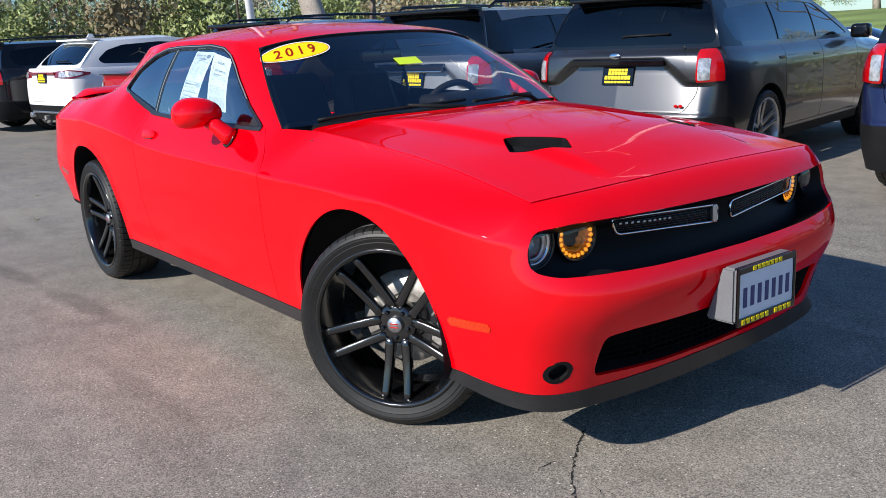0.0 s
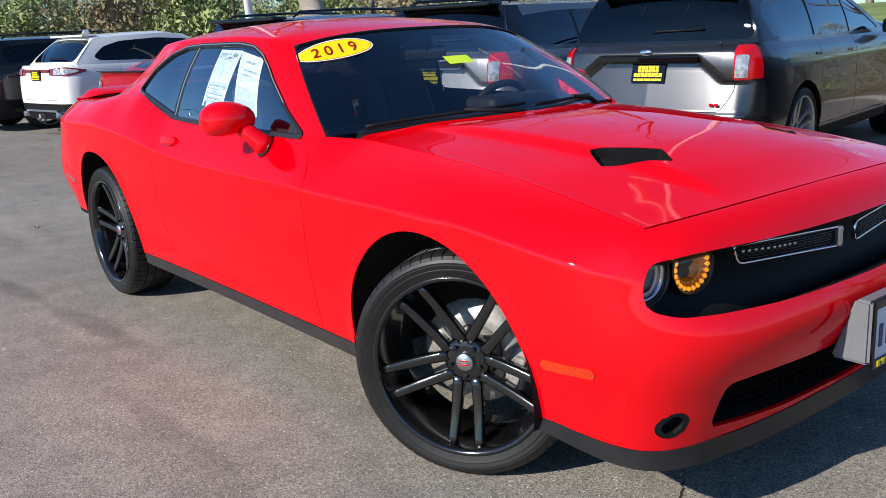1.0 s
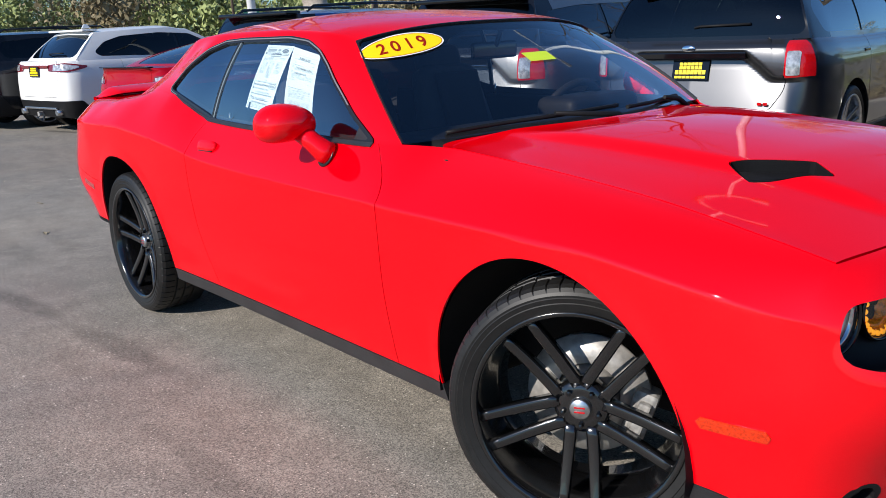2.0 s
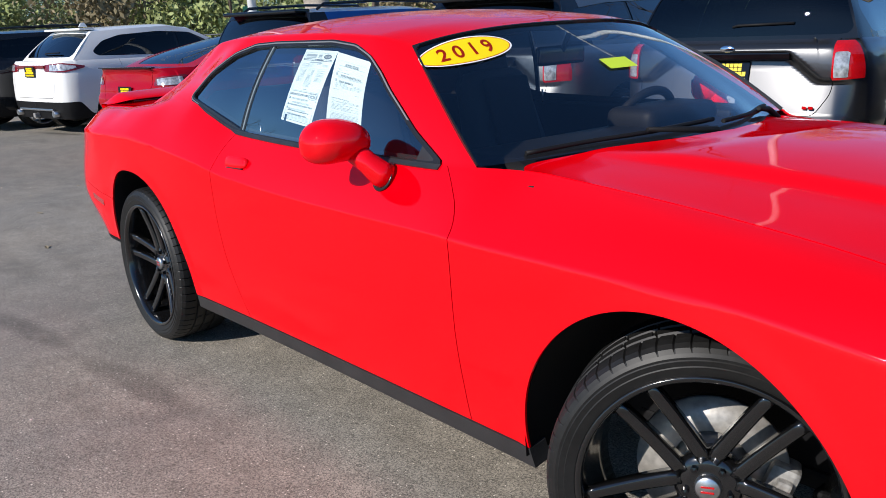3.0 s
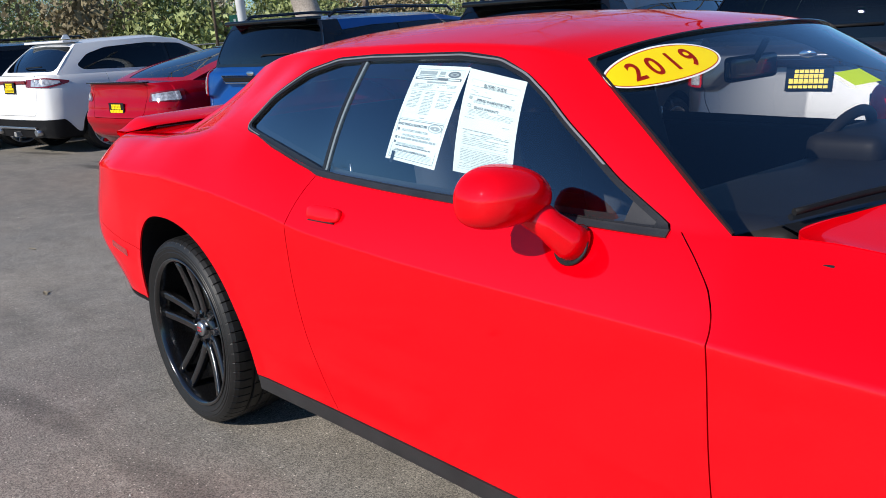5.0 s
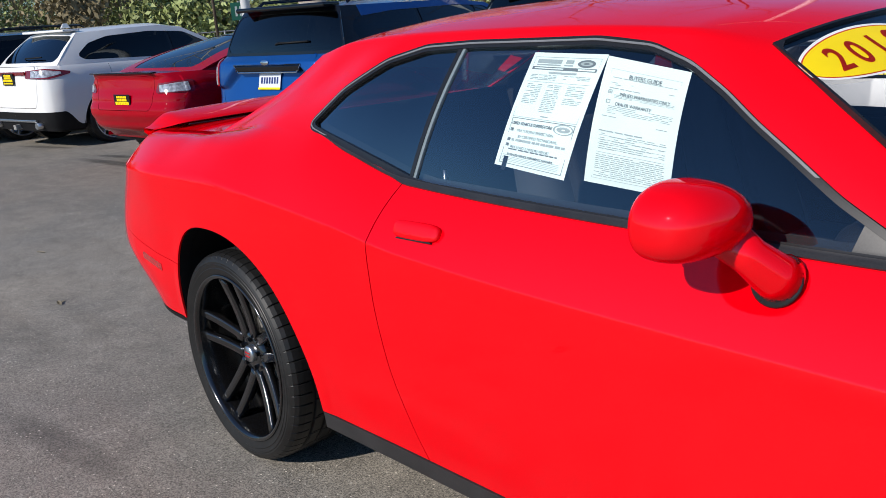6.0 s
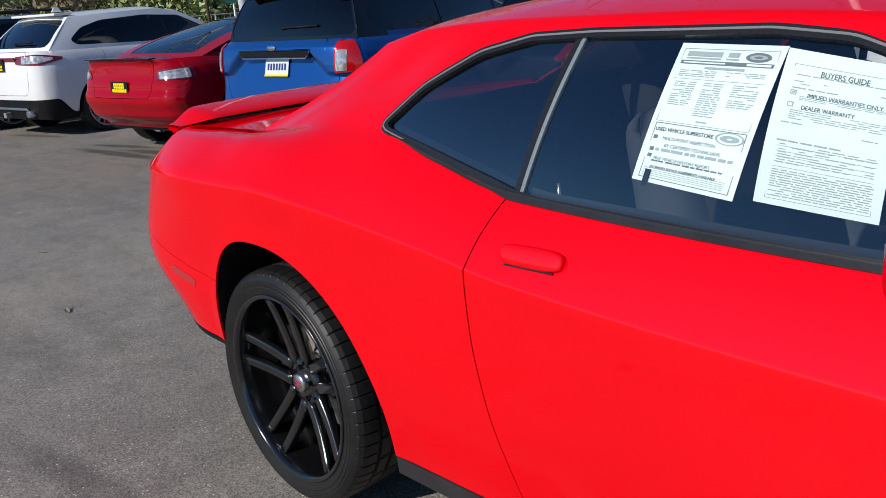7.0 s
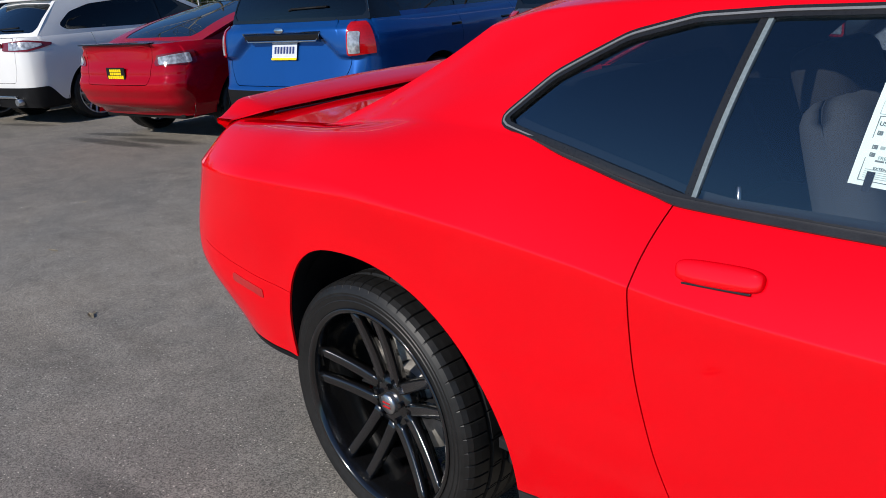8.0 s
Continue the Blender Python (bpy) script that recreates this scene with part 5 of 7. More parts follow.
ink_lines(p2, place2, text_rows(0.20, 0.91, 0.275, 0.305, 3, 0.1, 0.3) + text_rows(0.15, 0.92, 0.365, 0.43, 5, 0.4, 0.3) + text_rows(0.10, 0.28, 0.445, 0.456, 1, 0.0, 0.5) + text_rows(0.76, 0.88, 0.475, 0.486, 1, 0.0, 0.5)
          + text_rows(0.10, 0.62, 0.560, 0.575, 1, 0.0, 0.6) + text_rows(0.13, 0.90, 0.585, 0.72, 8, 0.5, 0.3) + [(0.11, 0.60 + 0.034 * k, 0.91, 0.6022 + 0.034 * k) for k in range(5)]
          + text_rows(0.11, 0.92, 0.755, 0.945, 12, 0.1, 0.34), "grey_ink", "body_print")


def screen_place(u, v, lift=0.0):
    """A place on the windscreen. u: y across, v: 0 base to 1 top edge."""
    f = abs(u) / SCREEN_HALF
    a = np.array((float(front_x(SCREEN_HALF * f)), SCREEN_HALF * f, 1.05 - 0.018 * f * f))
    b = roof_point(0.0, min(f, 1.0))
    t = v
    o = np.array((a[0] + 0.4, a[1] * 1.3, 0.0))
    o /= np.linalg.norm(o)
    p = a * (1 - t) + b * t + o * (math.sin(math.pi * t) * 0.035 + lift)
    p[1] *= -1 if u < 0 else 1
    return p


def oval(cu, cv, ru, rv, lift, tilt=0.0):
    rows = []
    for r in (0.001, 0.4, 0.75, 1.0):
        rows.append([screen_place(cu + r * ru * math.cos(a), cv + r * rv * math.sin(a) + tilt * r * math.cos(a), lift) for a in np.linspace(0, 2 * math.pi, 57)])
    return outward(grid_mesh(rows), (-0.5, 0, 0.8))


year = thing("year_sticker", "yellow oval year sticker on the windscreen", "sticker")
part("sticker_edge", oval(-0.604, 0.86, 0.194, 0.106, 0.004, 0.004), "white_vinyl", year)
part("sticker_line", oval(-0.604, 0.86, 0.187, 0.097, 0.0048, 0.004), "red_ink", year)
part("sticker_field", oval(-0.604, 0.86, 0.184, 0.093, 0.0056, 0.004), "yellow", year)
for k, digit in enumerate("2019"):
    me = text_mesh(digit, 0.082, 0.0016)
    cu = -0.604 + 0.062 * (k - 1.5)
    for w in me.vertices:
        w.co = screen_place(cu + w.co.x, 0.857 + 0.02 * (k - 1.5) * 0.1 + w.co.y / 0.57, 0.0068)
    part("digit", me, "red_ink", year, "dark red digit")
tag = thing("windscreen_tag", "small lime yellow tag on the windscreen", "sticker")
part("tag", outward(grid_mesh([[screen_place(a, b, 0.004) for a in np.linspace(-0.130, 0.012, 6)] for b in (0.565, 0.650)]), (-0.5, 0, 0.8)), "lime", tag)


# ---- other vehicles ----
PAINTS = {}


def paint(name, color, metal=0.0, rough=0.4):
    if name not in PAINTS:
        PAINTS[name] = clear_coated(name, color, (1, 1, 1), 0.03, 5.0) if not metal else material(name, color, rough, metal, coat=0.8, spec=0.15, grain=[(2.5, 0.05, 3), (700.0, 0.06, 1)])
    return PAINTS[name]


SPOKE_S = SPOKE.copy()
SPOKE_S.materials.clear()
SPOKE_S.materials.append(M["silver"])
RIM_S = RIM.copy()
RIM_S.materials.clear()
RIM_S.materials.append(M["silver"])


def road_wheel(parent, at, size, spin=0.0, dark=False):
    k = size / 0.371
    m = at @ Matrix.Diagonal((k, 0.9, k, 1))
    w = part("wheel", RIM if dark else RIM_S, None, parent, "dark alloy wheel" if dark else "silver alloy wheel", m)
    part("tyre", TYRE_FAR, None, w, "black tyre")
    for j in range(5):
        for sgn in (-1, 1):
            part("spoke", SPOKE if dark else SPOKE_S, None, w, "", pose(0, 0, 0, 0, 72 * j + spin, 0) @ pose(0, 0, sgn * 0.026, 0, -sgn * 5.0, 0))
    part("hub", HUB, None, w)
    part("brake_disc", DISC, None, w, "", pose(0, 0.02, 0))


def vehicle(name, label, at, body, spec, group=""):
    """A parked car: x forward from the middle of its wheelbase, built from a lofted shell that is cut into panels."""
    g = dict(zb=0.30, nose=2.45, tail=-2.45, half=0.97, belt=((2.4, 1.0), (0.9, 1.10), (-1.0, 1.13), (-2.4, 1.16)), crease=0.80, cowl=1.0, sweep=0.28, rear=-2.36,
             roof=(0.15, -2.05), rail=(0.70, 1.66), crown=0.07, wheels=(1.5, -1.5, 0.375), inset=0.10, tailshape=None, roofslope=0.0, backz=None)
    g.update(spec)
    h, nose, tail = g["half"], g["nose"], g["tail"]
    cont = [(nose, 0), (nose - 0.02, 0.42 * h), (nose - 0.10, 0.72 * h), (nose - 0.28, 0.92 * h), (nose - 0.65, 0.985 * h), (0.4, h), (tail + 0.7, h), (tail + 0.30, 0.975 * h),
            (tail + 0.13, 0.91 * h), (tail + 0.05, 0.78 * h), (tail + 0.015, 0.45 * h), (tail, 0)]
    c = np.concatenate([[0], np.cumsum([math.dist(a, b) for a, b in zip(cont, cont[1:])])])
    fx, fy = spline(c, [p[0] for p in cont]), spline(c, [p[1] for p in cont])
    dd = np.linspace(0, c[-1], 2500)
    dx = fx(dd)

    def s_of(x):
        return np.interp(-np.asarray(x, float), -dx, dd)
    bz = spline([p[0] for p in g["belt"]], [p[1] for p in g["belt"]])
    cowl, rear = g["cowl"], g["rear"]
    deck = rear > tail + 0.35
    bxs = np.linspace(cowl, rear, 70)
    s_n, s_t = float(s_of(nose - 0.28)), float(s_of(tail + 0.16))
    ss = np.concatenate([np.linspace(0, s_n, 24)[:-1], s_of(np.linspace(nose - 0.28, cowl, 30))[:-1], s_of(bxs)[:-1]])
    if rear > tail + 0.17:
        ss = np.concatenate([ss, s_of(np.linspace(rear, tail + 0.16, 20))[:-1], np.linspace(s_t, c[-1], 90)])
    else:
        ss = np.concatenate([ss, np.linspace(float(s_of(rear)), c[-1], 110)])
    s_rear = float(s_of(rear))

    def top_at(s):
        x, y = float(fx(s)), float(fy(s))
        if x >= cowl:
            k = smooth(0, s_n, s)
            ins = 0.10 + 0.06 * float(smooth(cowl, cowl + 0.4, x))
            xx = x - 0.16 * (1 - k)
            return np.array((min(xx, nose - 0.16), max(y - ins * float(smooth(0, 0.5, s)), 0), float(bz(x))))
        if s > s_rear and not deck:
            q = (s - s_rear) / (c[-1] - s_rear)
            return np.array((x + 0.05, y * (1 - g["inset"] / h) if q > 0.35 else max(y - g["inset"], 0), float(bz(x))))
        if s > s_rear:
            q = smooth(s_t, c[-1], s)
            return np.array((max(x, tail + 0.03) + 0.02 * q, max(y - g["inset"] - 0.05 * float(smooth(s_rear, s_t, s)), 0) * (1 if q < 1 else 0), float(bz(x))))
        return np.array((x, y - g["inset"], float(bz(x))))

    rows = []
    for s in ss:
        x, y = float(fx(s)), float(fy(s))
        e = 1e-3
        tx, ty = float(fx(s + e) - fx(s - e)), float(fy(s + e) - fy(s - e))
        if s < e or s > c[-1] - e:
            tx, ty = 0.0, (1.0 if s < e else -1.0)
        ln = math.hypot(tx, ty)
        nx, ny = ty / ln, -tx / ln
        t = top_at(float(s))
        cz = min(g["crease"], t[2] - 0.10)
        f = spline([g["zb"], g["zb"] + 0.15, 0.62 if cz > 0.66 else cz - 0.06, cz], [0.06, 0.02, 0.0, 0.004])
        zs = np.linspace(g["zb"], cz, 44)
        off = f(zs)
        low = np.stack([x - nx * off, y - ny * off, zs], -1)
        c0 = low[-1]
        mid = c0 + (t - c0) * np.array((0.12, 0.12, 0.7))
        q = np.linspace(0, 1, 13)[1:, None]
        rows.append(np.concatenate([low, c0 * (1 - q) ** 2 + mid * 2 * q * (1 - q) + t * q * q]))
    rows = np.array(rows)
    if g["tailshape"]:
        P = rows.reshape(-1, 3)
        m = P[:, 0] < tail + 0.25
        P[m, 0] += g["tailshape"](np.abs(P[m, 1]), P[m, 2])
        rows = P.reshape(rows.shape)
    shell = outward(grid_mesh(rows), (0, 0, 0.6))
    car = thing(name, label, "car", group, at)
    wx_f, wx_r, wr = g["wheels"]

    def arches(V):
        return np.minimum(np.hypot(V[:, 0] - wx_f, V[:, 2] - wr) - wr - 0.055, np.hypot(V[:, 0] - wx_r, V[:, 2] - wr) - wr - 0.055)

    shell = clip(shell, arches)
    clad = g.get("cladding", 0.0)
    if clad:
        tr = g.get("tail_clad", clad)
        lim = lambda V: clad + (tr - clad) * smooth(tail + 0.5, tail + 0.25, V[:, 0])
        low_part = push(clip(shell, lambda V: lim(V) - V[:, 2]), 0.004)
        part("lower_cladding", skirt(weld(low_part, mirrored(low_part)), 0.04), "grey_plastic" if g.get("clad_grey") else "black_plastic", car, "dark plastic lower cladding")
        shell = clip(shell, lambda V: V[:, 2] - lim(V))
    for pname, field, mat, lift in g.get("lamps", ()):
        lamp = push(clip(shell, field), lift)
        for flip in (mirrored, lambda m: m):
            part(pname, skirt(flip(lamp), 0.02), mat, car)
    gate = g.get("gate")
    if gate:
        gd = polygon_distance(rounded(gate, 0.05))
        near = lambda V: tail + 0.22 - V[:, 0]
        lid = clip(clip(shell, near), lambda V: gd(yz(V)) - 0.003)
        part("tailgate", skirt(weld(lid, mirrored(lid)), 0.02), body, car, "closed tailgate")
        outer = clip(shell, lambda V: np.maximum(-gd(yz(V)) - 0.003, V[:, 0] - tail - 0.22))
    else:
        outer = shell
    posts = [cowl - 0.12] + list(g.get("posts", ())) + ([rear + 0.75] if len(g.get("posts", ())) < 2 else [])
    foot = max(clad, g["zb"] + 0.06)
    spans = [(a, b) for a, b in zip(posts, posts[1:]) if a - b > 0.5]
    for a, b in spans:
        leaf = clip(outer, lambda V: np.minimum(np.minimum(a - 0.004 - V[:, 0], V[:, 0] - b - 0.004), V[:, 2] - foot - 0.04))
        for flip in (mirrored, lambda m: m):
            part("door", skirt(flip(leaf), 0.02), body, car)
        outer = clip(outer, lambda V: -np.minimum(np.minimum(a + 0.003 - V[:, 0], V[:, 0] - b + 0.003), V[:, 2] - foot - 0.034))
    part("body", skirt(weld(outer, mirrored(outer)), 0.02), body, car)
    hood_rows = [[(1 - w) * t + w * np.array((t[0], 0, t[2] + 0.05)) + np.array((0, 0, 0.02 * math.sin(math.pi * w))) for w in np.linspace(0, 1, 10)] for t in (top_at(float(s)) for s in ss if fx(s) >= cowl - 0.02)]
    hm = outward(grid_mesh(hood_rows), (1, 0, 0))
    part("bonnet", weld(hm, mirrored(hm)), body, car)
    if deck:
        dr = [[(1 - w) * t + w * np.array((t[0], 0, t[2] + 0.015)) for w in np.linspace(0, 1, 10)] for t in (top_at(float(s)) for s in ss if s >= s_rear - 1e-6)]
        dm = outward(grid_mesh(dr), (-1, 0, 0))
        part("boot_lid", weld(dm, mirrored(dm)), body, car)
    xf, xr = g["roof"]
    ry, rz = g["rail"]
    tt = np.linspace(0, 1, len(bxs))
    fj = np.linspace(1, 0, 14)

    def roof_pt(t, f):
        x0 = xf + (xr - xf) * t
        x = x0 + (1 - f * f) * (0.14 * (1 - t) - 0.06 * t)
        z = rz - 0.05 * (1 - smooth(0, 0.25, t)) - g["roofslope"] * t ** 2.2
        return np.array((x, ry * f * (1 - 0.05 * smooth(0.5, 1, t)), z + g["crown"] * (1 - abs(f) ** 2.4) * (1 - 0.35 * abs(2 * t - 1) ** 3)))
    yc = float(top_at(float(s_of(cowl)))[1])
    yb = float(fy(s_rear)) - g["inset"]
    zb_ = float(bz(rear)) if g["backz"] is None else g["backz"]
    bow = lambda a, b, w: bowed_line(a, b, w)
    sides = outward(grid_mesh([bowed_line(np.array((x, float(fy(s_of(x))) - g["inset"], float(bz(x)))), roof_pt(t, 1.0), 0.02) for x, t in zip(bxs, tt)]), (-0.5, 0, 1.2))
    scr = outward(grid_mesh([bowed_line(np.array((cowl + g["sweep"] * (1 - f * f), yc * f, float(bz(cowl)) + 0.03 * (1 - f))), roof_pt(0, f), 0.03) for f in fj]), (-0.5, 0, 1.0))
    bck = outward(grid_mesh([bowed_line(np.array((rear - 0.05 * (1 - f * f), yb * f, zb_)), roof_pt(1, f), g.get("backbow", 0.03)) for f in fj]), (-0.5, 0, 1.0))
    rf = outward(grid_mesh([[roof_pt(t, f) for f in fj] for t in tt]), (-0.5, 0, 0.5))
    wd = polygon_distance(rounded(g["window"], 0.05, 3))
    pil = clip(sides, lambda V: -wd(xz(V)))
    for flip in (mirrored, lambda m: m):
        if g.get("black_back"):
            part("rear_pillar", skirt(flip(clip(pil, lambda V: -1.93 - V[:, 0])), 0.02), "black_gloss", car, "gloss black rear pillar")
            part("pillar", skirt(flip(clip(pil, lambda V: V[:, 0] + 1.93)), 0.02), body, car)
        else:
            part("pillar", skirt(flip(pil), 0.02), body, car)
        cuts = [9.0] + list(g.get("posts", ())) + [-9.0]
        for a, b in zip(cuts, cuts[1:]):
            pn = push(clip(clip(sides, lambda V: wd(xz(V))), lambda V: np.minimum(a - 0.03 - V[:, 0], V[:, 0] - b - 0.03)), -0.006)
            if len(pn[0]):
                part("side_window", flip(pn), "glass_dark", car).visible_shadow = False
        post = push(clip(sides, lambda V: wd(xz(V))), -0.012)
        for b in g.get("posts", ()):
            blk = clip(post, lambda V: 0.034 - np.abs(V[:, 0] - b))
            if len(blk[0]):
                part("window_post", flip(blk), "black_gloss", car)
    part("roof", weld(rf, mirrored(rf)), M[g["roof_mat"]] if "roof_mat" in g else body, car)
    part("windscreen", weld(scr, mirrored(scr)), "glass_dark", car).visible_shadow = False
    bwd = polygon_distance(rounded(g["back"], 0.06, 3)) if "back" in g else None
    if bwd:
        fr = clip(bck, lambda V: -bwd(yz(V)))
        part("tailgate_frame", skirt(weld(fr, mirrored(fr)), 0.02), body if not g.get("black_back") else "black_gloss", car)
        gl = push(clip(bck, lambda V: bwd(yz(V))), -0.004)
    else:
        gl = bck
    part("rear_window", weld(gl, mirrored(gl)), "glass_dark", car).visible_shadow = False
    cabin = boxes(dict(size=(abs(cowl - rear) * 0.8, 1.35 * h, 0.25), at=((cowl + rear) / 2, 0, zb_ - 0.25), bevel=0.04), dict(size=(0.12, 1.2 * h, 0.5), at=(-0.1, 0, zb_ + 0.05), bevel=0.05), dict(size=(0.12, 1.2 * h, 0.45), at=(-1.0, 0, zb_ + 0.0), bevel=0.05))
    part("cabin", cabin, "cloth", car)
    part("underbody", boxes(dict(size=(nose - tail - 0.5, 1.5 * h, 0.12), at=((nose + tail) / 2, 0, g["zb"] + 0.02), bevel=0.03)), "black_plastic", car)
    for x in (wx_f, wx_r):
        for sgn in (-1, 1):
            road_wheel(car, pose(x, sgn * (h - 0.135), wr, 0, 0, 0 if sgn < 0 else 180), wr, 17 * x, g.get("dark_wheels", False))
            well = lathe([(wr + 0.07, 0.0), (wr + 0.08, -0.33), (0.0, -0.36)], 28)
            bmesh.ops.bisect_plane(well, geom=list(well.verts) + list(well.edges) + list(well.faces), plane_co=(0, 0, -0.08), plane_no=(0, 0, -1), clear_outer=True)
            part("wheel_arch_liner", well, "black_plastic", car, "", pose(x, sgn * (h - 0.03), wr, 0, 0, 0 if sgn > 0 else 180))
    return car


def bowed_line(a, b, w, n=16):
    t = np.linspace(0, 1, n)[:, None]
    o = np.array((a[0] + 0.4, a[1] * 1.5, 0.0))
    o /= max(np.linalg.norm(o), 1e-6)
    return a * (1 - t) + b * t + o * (np.sin(np.pi * t) * w)


def dealer_plate(car, x, z, white=False, lean=0.0):
    """A rear plate that leans with its panel; its marks are plain bars."""
    p = part("number_plate", boxes(dict(size=(0.006, 0.315, 0.165), bevel=0.002)), "black_gloss" if not white else "plate_white", car,
             "black dealer plate with yellow bars" if not white else "white plate with dark bars and a yellow frame", pose(x, 0, z, 0, lean, 0))
    if white:
        part("plate_marks", boxes(*[dict(size=(0.003, 0.024, 0.062), at=(-0.004, -0.115 + 0.038 * k, 0), bevel=0.0008) for k in range(7)]), "blue_ink", p)
        part("frame_marks", boxes(dict(size=(0.008, 0.32, 0.02), at=(-0.003, 0, -0.078), bevel=0.002), dict(size=(0.008, 0.2, 0.016), at=(-0.003, 0, 0.078), bevel=0.002)), "yellow", p)
    else:
        for zz, w, hh in ((0.052, 0.20, 0.026), (0.020, 0.20, 0.026), (-0.016, 0.27, 0.034), (-0.056, 0.27, 0.020)):
            n = 6 if w < 0.25 else 8
            for k in range(n):
                part("plate_bar", boxes(dict(size=(0.003, w / n * 0.86, hh), at=(-0.004, (k - (n - 1) / 2) * w / n, zz), bevel=0.001)), "yellow", p)


def roof_rails(car, x0, x1, y, z, mat="black_gloss"):
    for sgn in (-1, 1):
        pts = [(x0, sgn * y, z), (x0 - 0.10, sgn * y, z + 0.055), ((x0 + x1) / 2, sgn * (y + 0.01), z + 0.075), (x1 + 0.10, sgn * y, z + 0.055), (x1, sgn * y, z)]
        part("roof_rail", tube(pts, 0.016, 8), mat, car)


def rear_wiper(car, x, z, w=0.42):
    part("rear_wiper", tube([(x - 0.02, 0.05, z), (x - 0.035, 0.0, z + 0.012), (x - 0.02, -w, z + 0.02)], 0.011, 6), "black_plastic", car)


def suv_tail(y, z):
    """Offsets of the tailgate: a sloping lower plane that runs up into a recess between two upright wings."""
    inside = 1 - smooth(0.475, 0.605, y - 1.2 * (1.0 - z))
    plane = -0.035 + 0.088 * np.clip((z - 0.64) / 0.36, 0, 1)
    wing = np.maximum((1 - inside) * smooth(0.875, 0.90, z), smooth(1.085, 1.10, z))
    d = plane * (1 - wing) - 0.030 * wing
    d = d + 0.055 * smooth(1.125, 1.19, z)
    bumper = 1 - smooth(0.615, 0.64, z)
    return (d * (1 - bumper) - 0.055 * bumper) * (1 - smooth(0.80, 0.93, y))


SUV = dict(zb=0.27, nose=2.50, tail=-2.53, half=1.0, belt=((2.5, 1.02), (1.9, 1.10), (0.95, 1.16), (-1.0, 1.16), (-2.5, 1.19)), crease=0.97, cowl=1.0, sweep=0.30, rear=-2.30, roof=(0.12, -2.14), rail=(0.735, 1.612),
           crown=0.055, wheels=(1.52, -1.505, 0.385), inset=0.085, tailshape=suv_tail, cladding=0.36, tail_clad=0.60,
           window=[(0.78, 1.20), (0.05, 1.53), (-0.5, 1.555), (-1.5, 1.54), (-2.02, 1.50), (-2.12, 1.40), (-2.02, 1.22), (-0.6, 1.19)], posts=(-0.16, -1.12),
           back=[(-0.3, 1.215), (0.80, 1.215), (0.84, 1.26), (0.715, 1.57), (-0.3, 1.585)], black_back=True,
           gate=[(-0.3, 0.64), (0.66, 0.64), (0.76, 0.80), (0.80, 1.6), (-0.3, 1.6)],
           lamps=(("tail_lamp", lambda V: np.minimum(np.minimum(V[:, 2] - 0.905, 1.165 - V[:, 2]), np.minimum(np.abs(V[:, 1]) - 0.765, -2.34 - V[:, 0])), "tail_red", 0.012),
                  ("reverse_lamp", lambda V: np.minimum(np.minimum(np.minimum(V[:, 2] - 0.918, 1.095 - V[:, 2]), np.minimum(np.abs(V[:, 1]) - 0.778, 0.858 - np.abs(V[:, 1]))), -2.0 - V[:, 0]), "clear_lens", 0.016)))
HEAD = 10.0


def parked(x, y, back, turn=0.0):
    """The pose of a car whose tail stands at x, y in the row; back: from its middle to its tail."""
    a = radians(HEAD + turn)
    cx, cy = x - math.sin(a) * back, y + math.cos(a) * back
    return pose(cx, cy, float(lot_height(cx, cy)), 0.35, 0, 90 + HEAD + turn)


def explorer_like(name, label, x, y, body, turn=0.0, badge=True, white=False, group="parked row"):
    car = vehicle(name, label, parked(x, y, 2.53, turn), body, SUV, group)
    dealer_plate(car, -2.498, 0.955, white, 13.7)
    roof_rails(car, 0.0, -2.0, 0.66, 1.645)
    rear_wiper(car, -2.31, 1.285)
    part("roof_spoiler", soft_box((0.22, 1.28, 0.045), (-2.19, 0, 1.632), 0.02), "black_gloss", car)
    part("rear_bar", boxes(dict(size=(0.10, 0.94, 0.060), at=(-2.482, 0, 1.070), bevel=0.012)), "black_gloss", car)
    if badge:
        bar = tube([(-2.529, a, b) for a, b in ((-0.49, 1.108), (0.49, 1.108), (0.43, 1.034), (-0.43, 1.034))], 0.007, 6, closed=True)
        part("bar_frame", bar, "chrome", car)
        for k in range(8):
            part("badge_letter", boxes(dict(size=(0.006, 0.055, 0.026), at=(-2.528, -0.30 + 0.085 * k, 1.070), bevel=0.002)), "silver", car)
    part("maker_badge", lathe([(0.0, -0.006), (0.034, -0.004), (0.038, 0.0)], 20), "chrome", car, "", pose(-2.545, 0, 1.130, 0, 0, -90) @ Matrix.Diagonal((1.5, 1, 0.7, 1)))
    part("exhaust_tip", tube([(-2.50, 0.62, 0.38), (-2.40, 0.62, 0.38)], 0.045, 12), "silver", car)
    part("exhaust_tip", tube([(-2.50, -0.62, 0.38), (-2.40, -0.62, 0.38)], 0.045, 12), "silver", car)
    for sgn in (-1, 1):
        mh = part("door_mirror", soft_box((0.14, 0.20, 0.15), (0.72, sgn * 1.07, 1.22), 0.05), "black_gloss", car)
        part("door_handle", soft_box((0.16, 0.03, 0.03), (-0.35, sgn * 0.975, 1.03), 0.01), "black_gloss", car)
        part("rear_handle", soft_box((0.16, 0.03, 0.03), (-1.20, sgn * 0.975, 1.04), 0.01), "black_gloss", car)
    return car


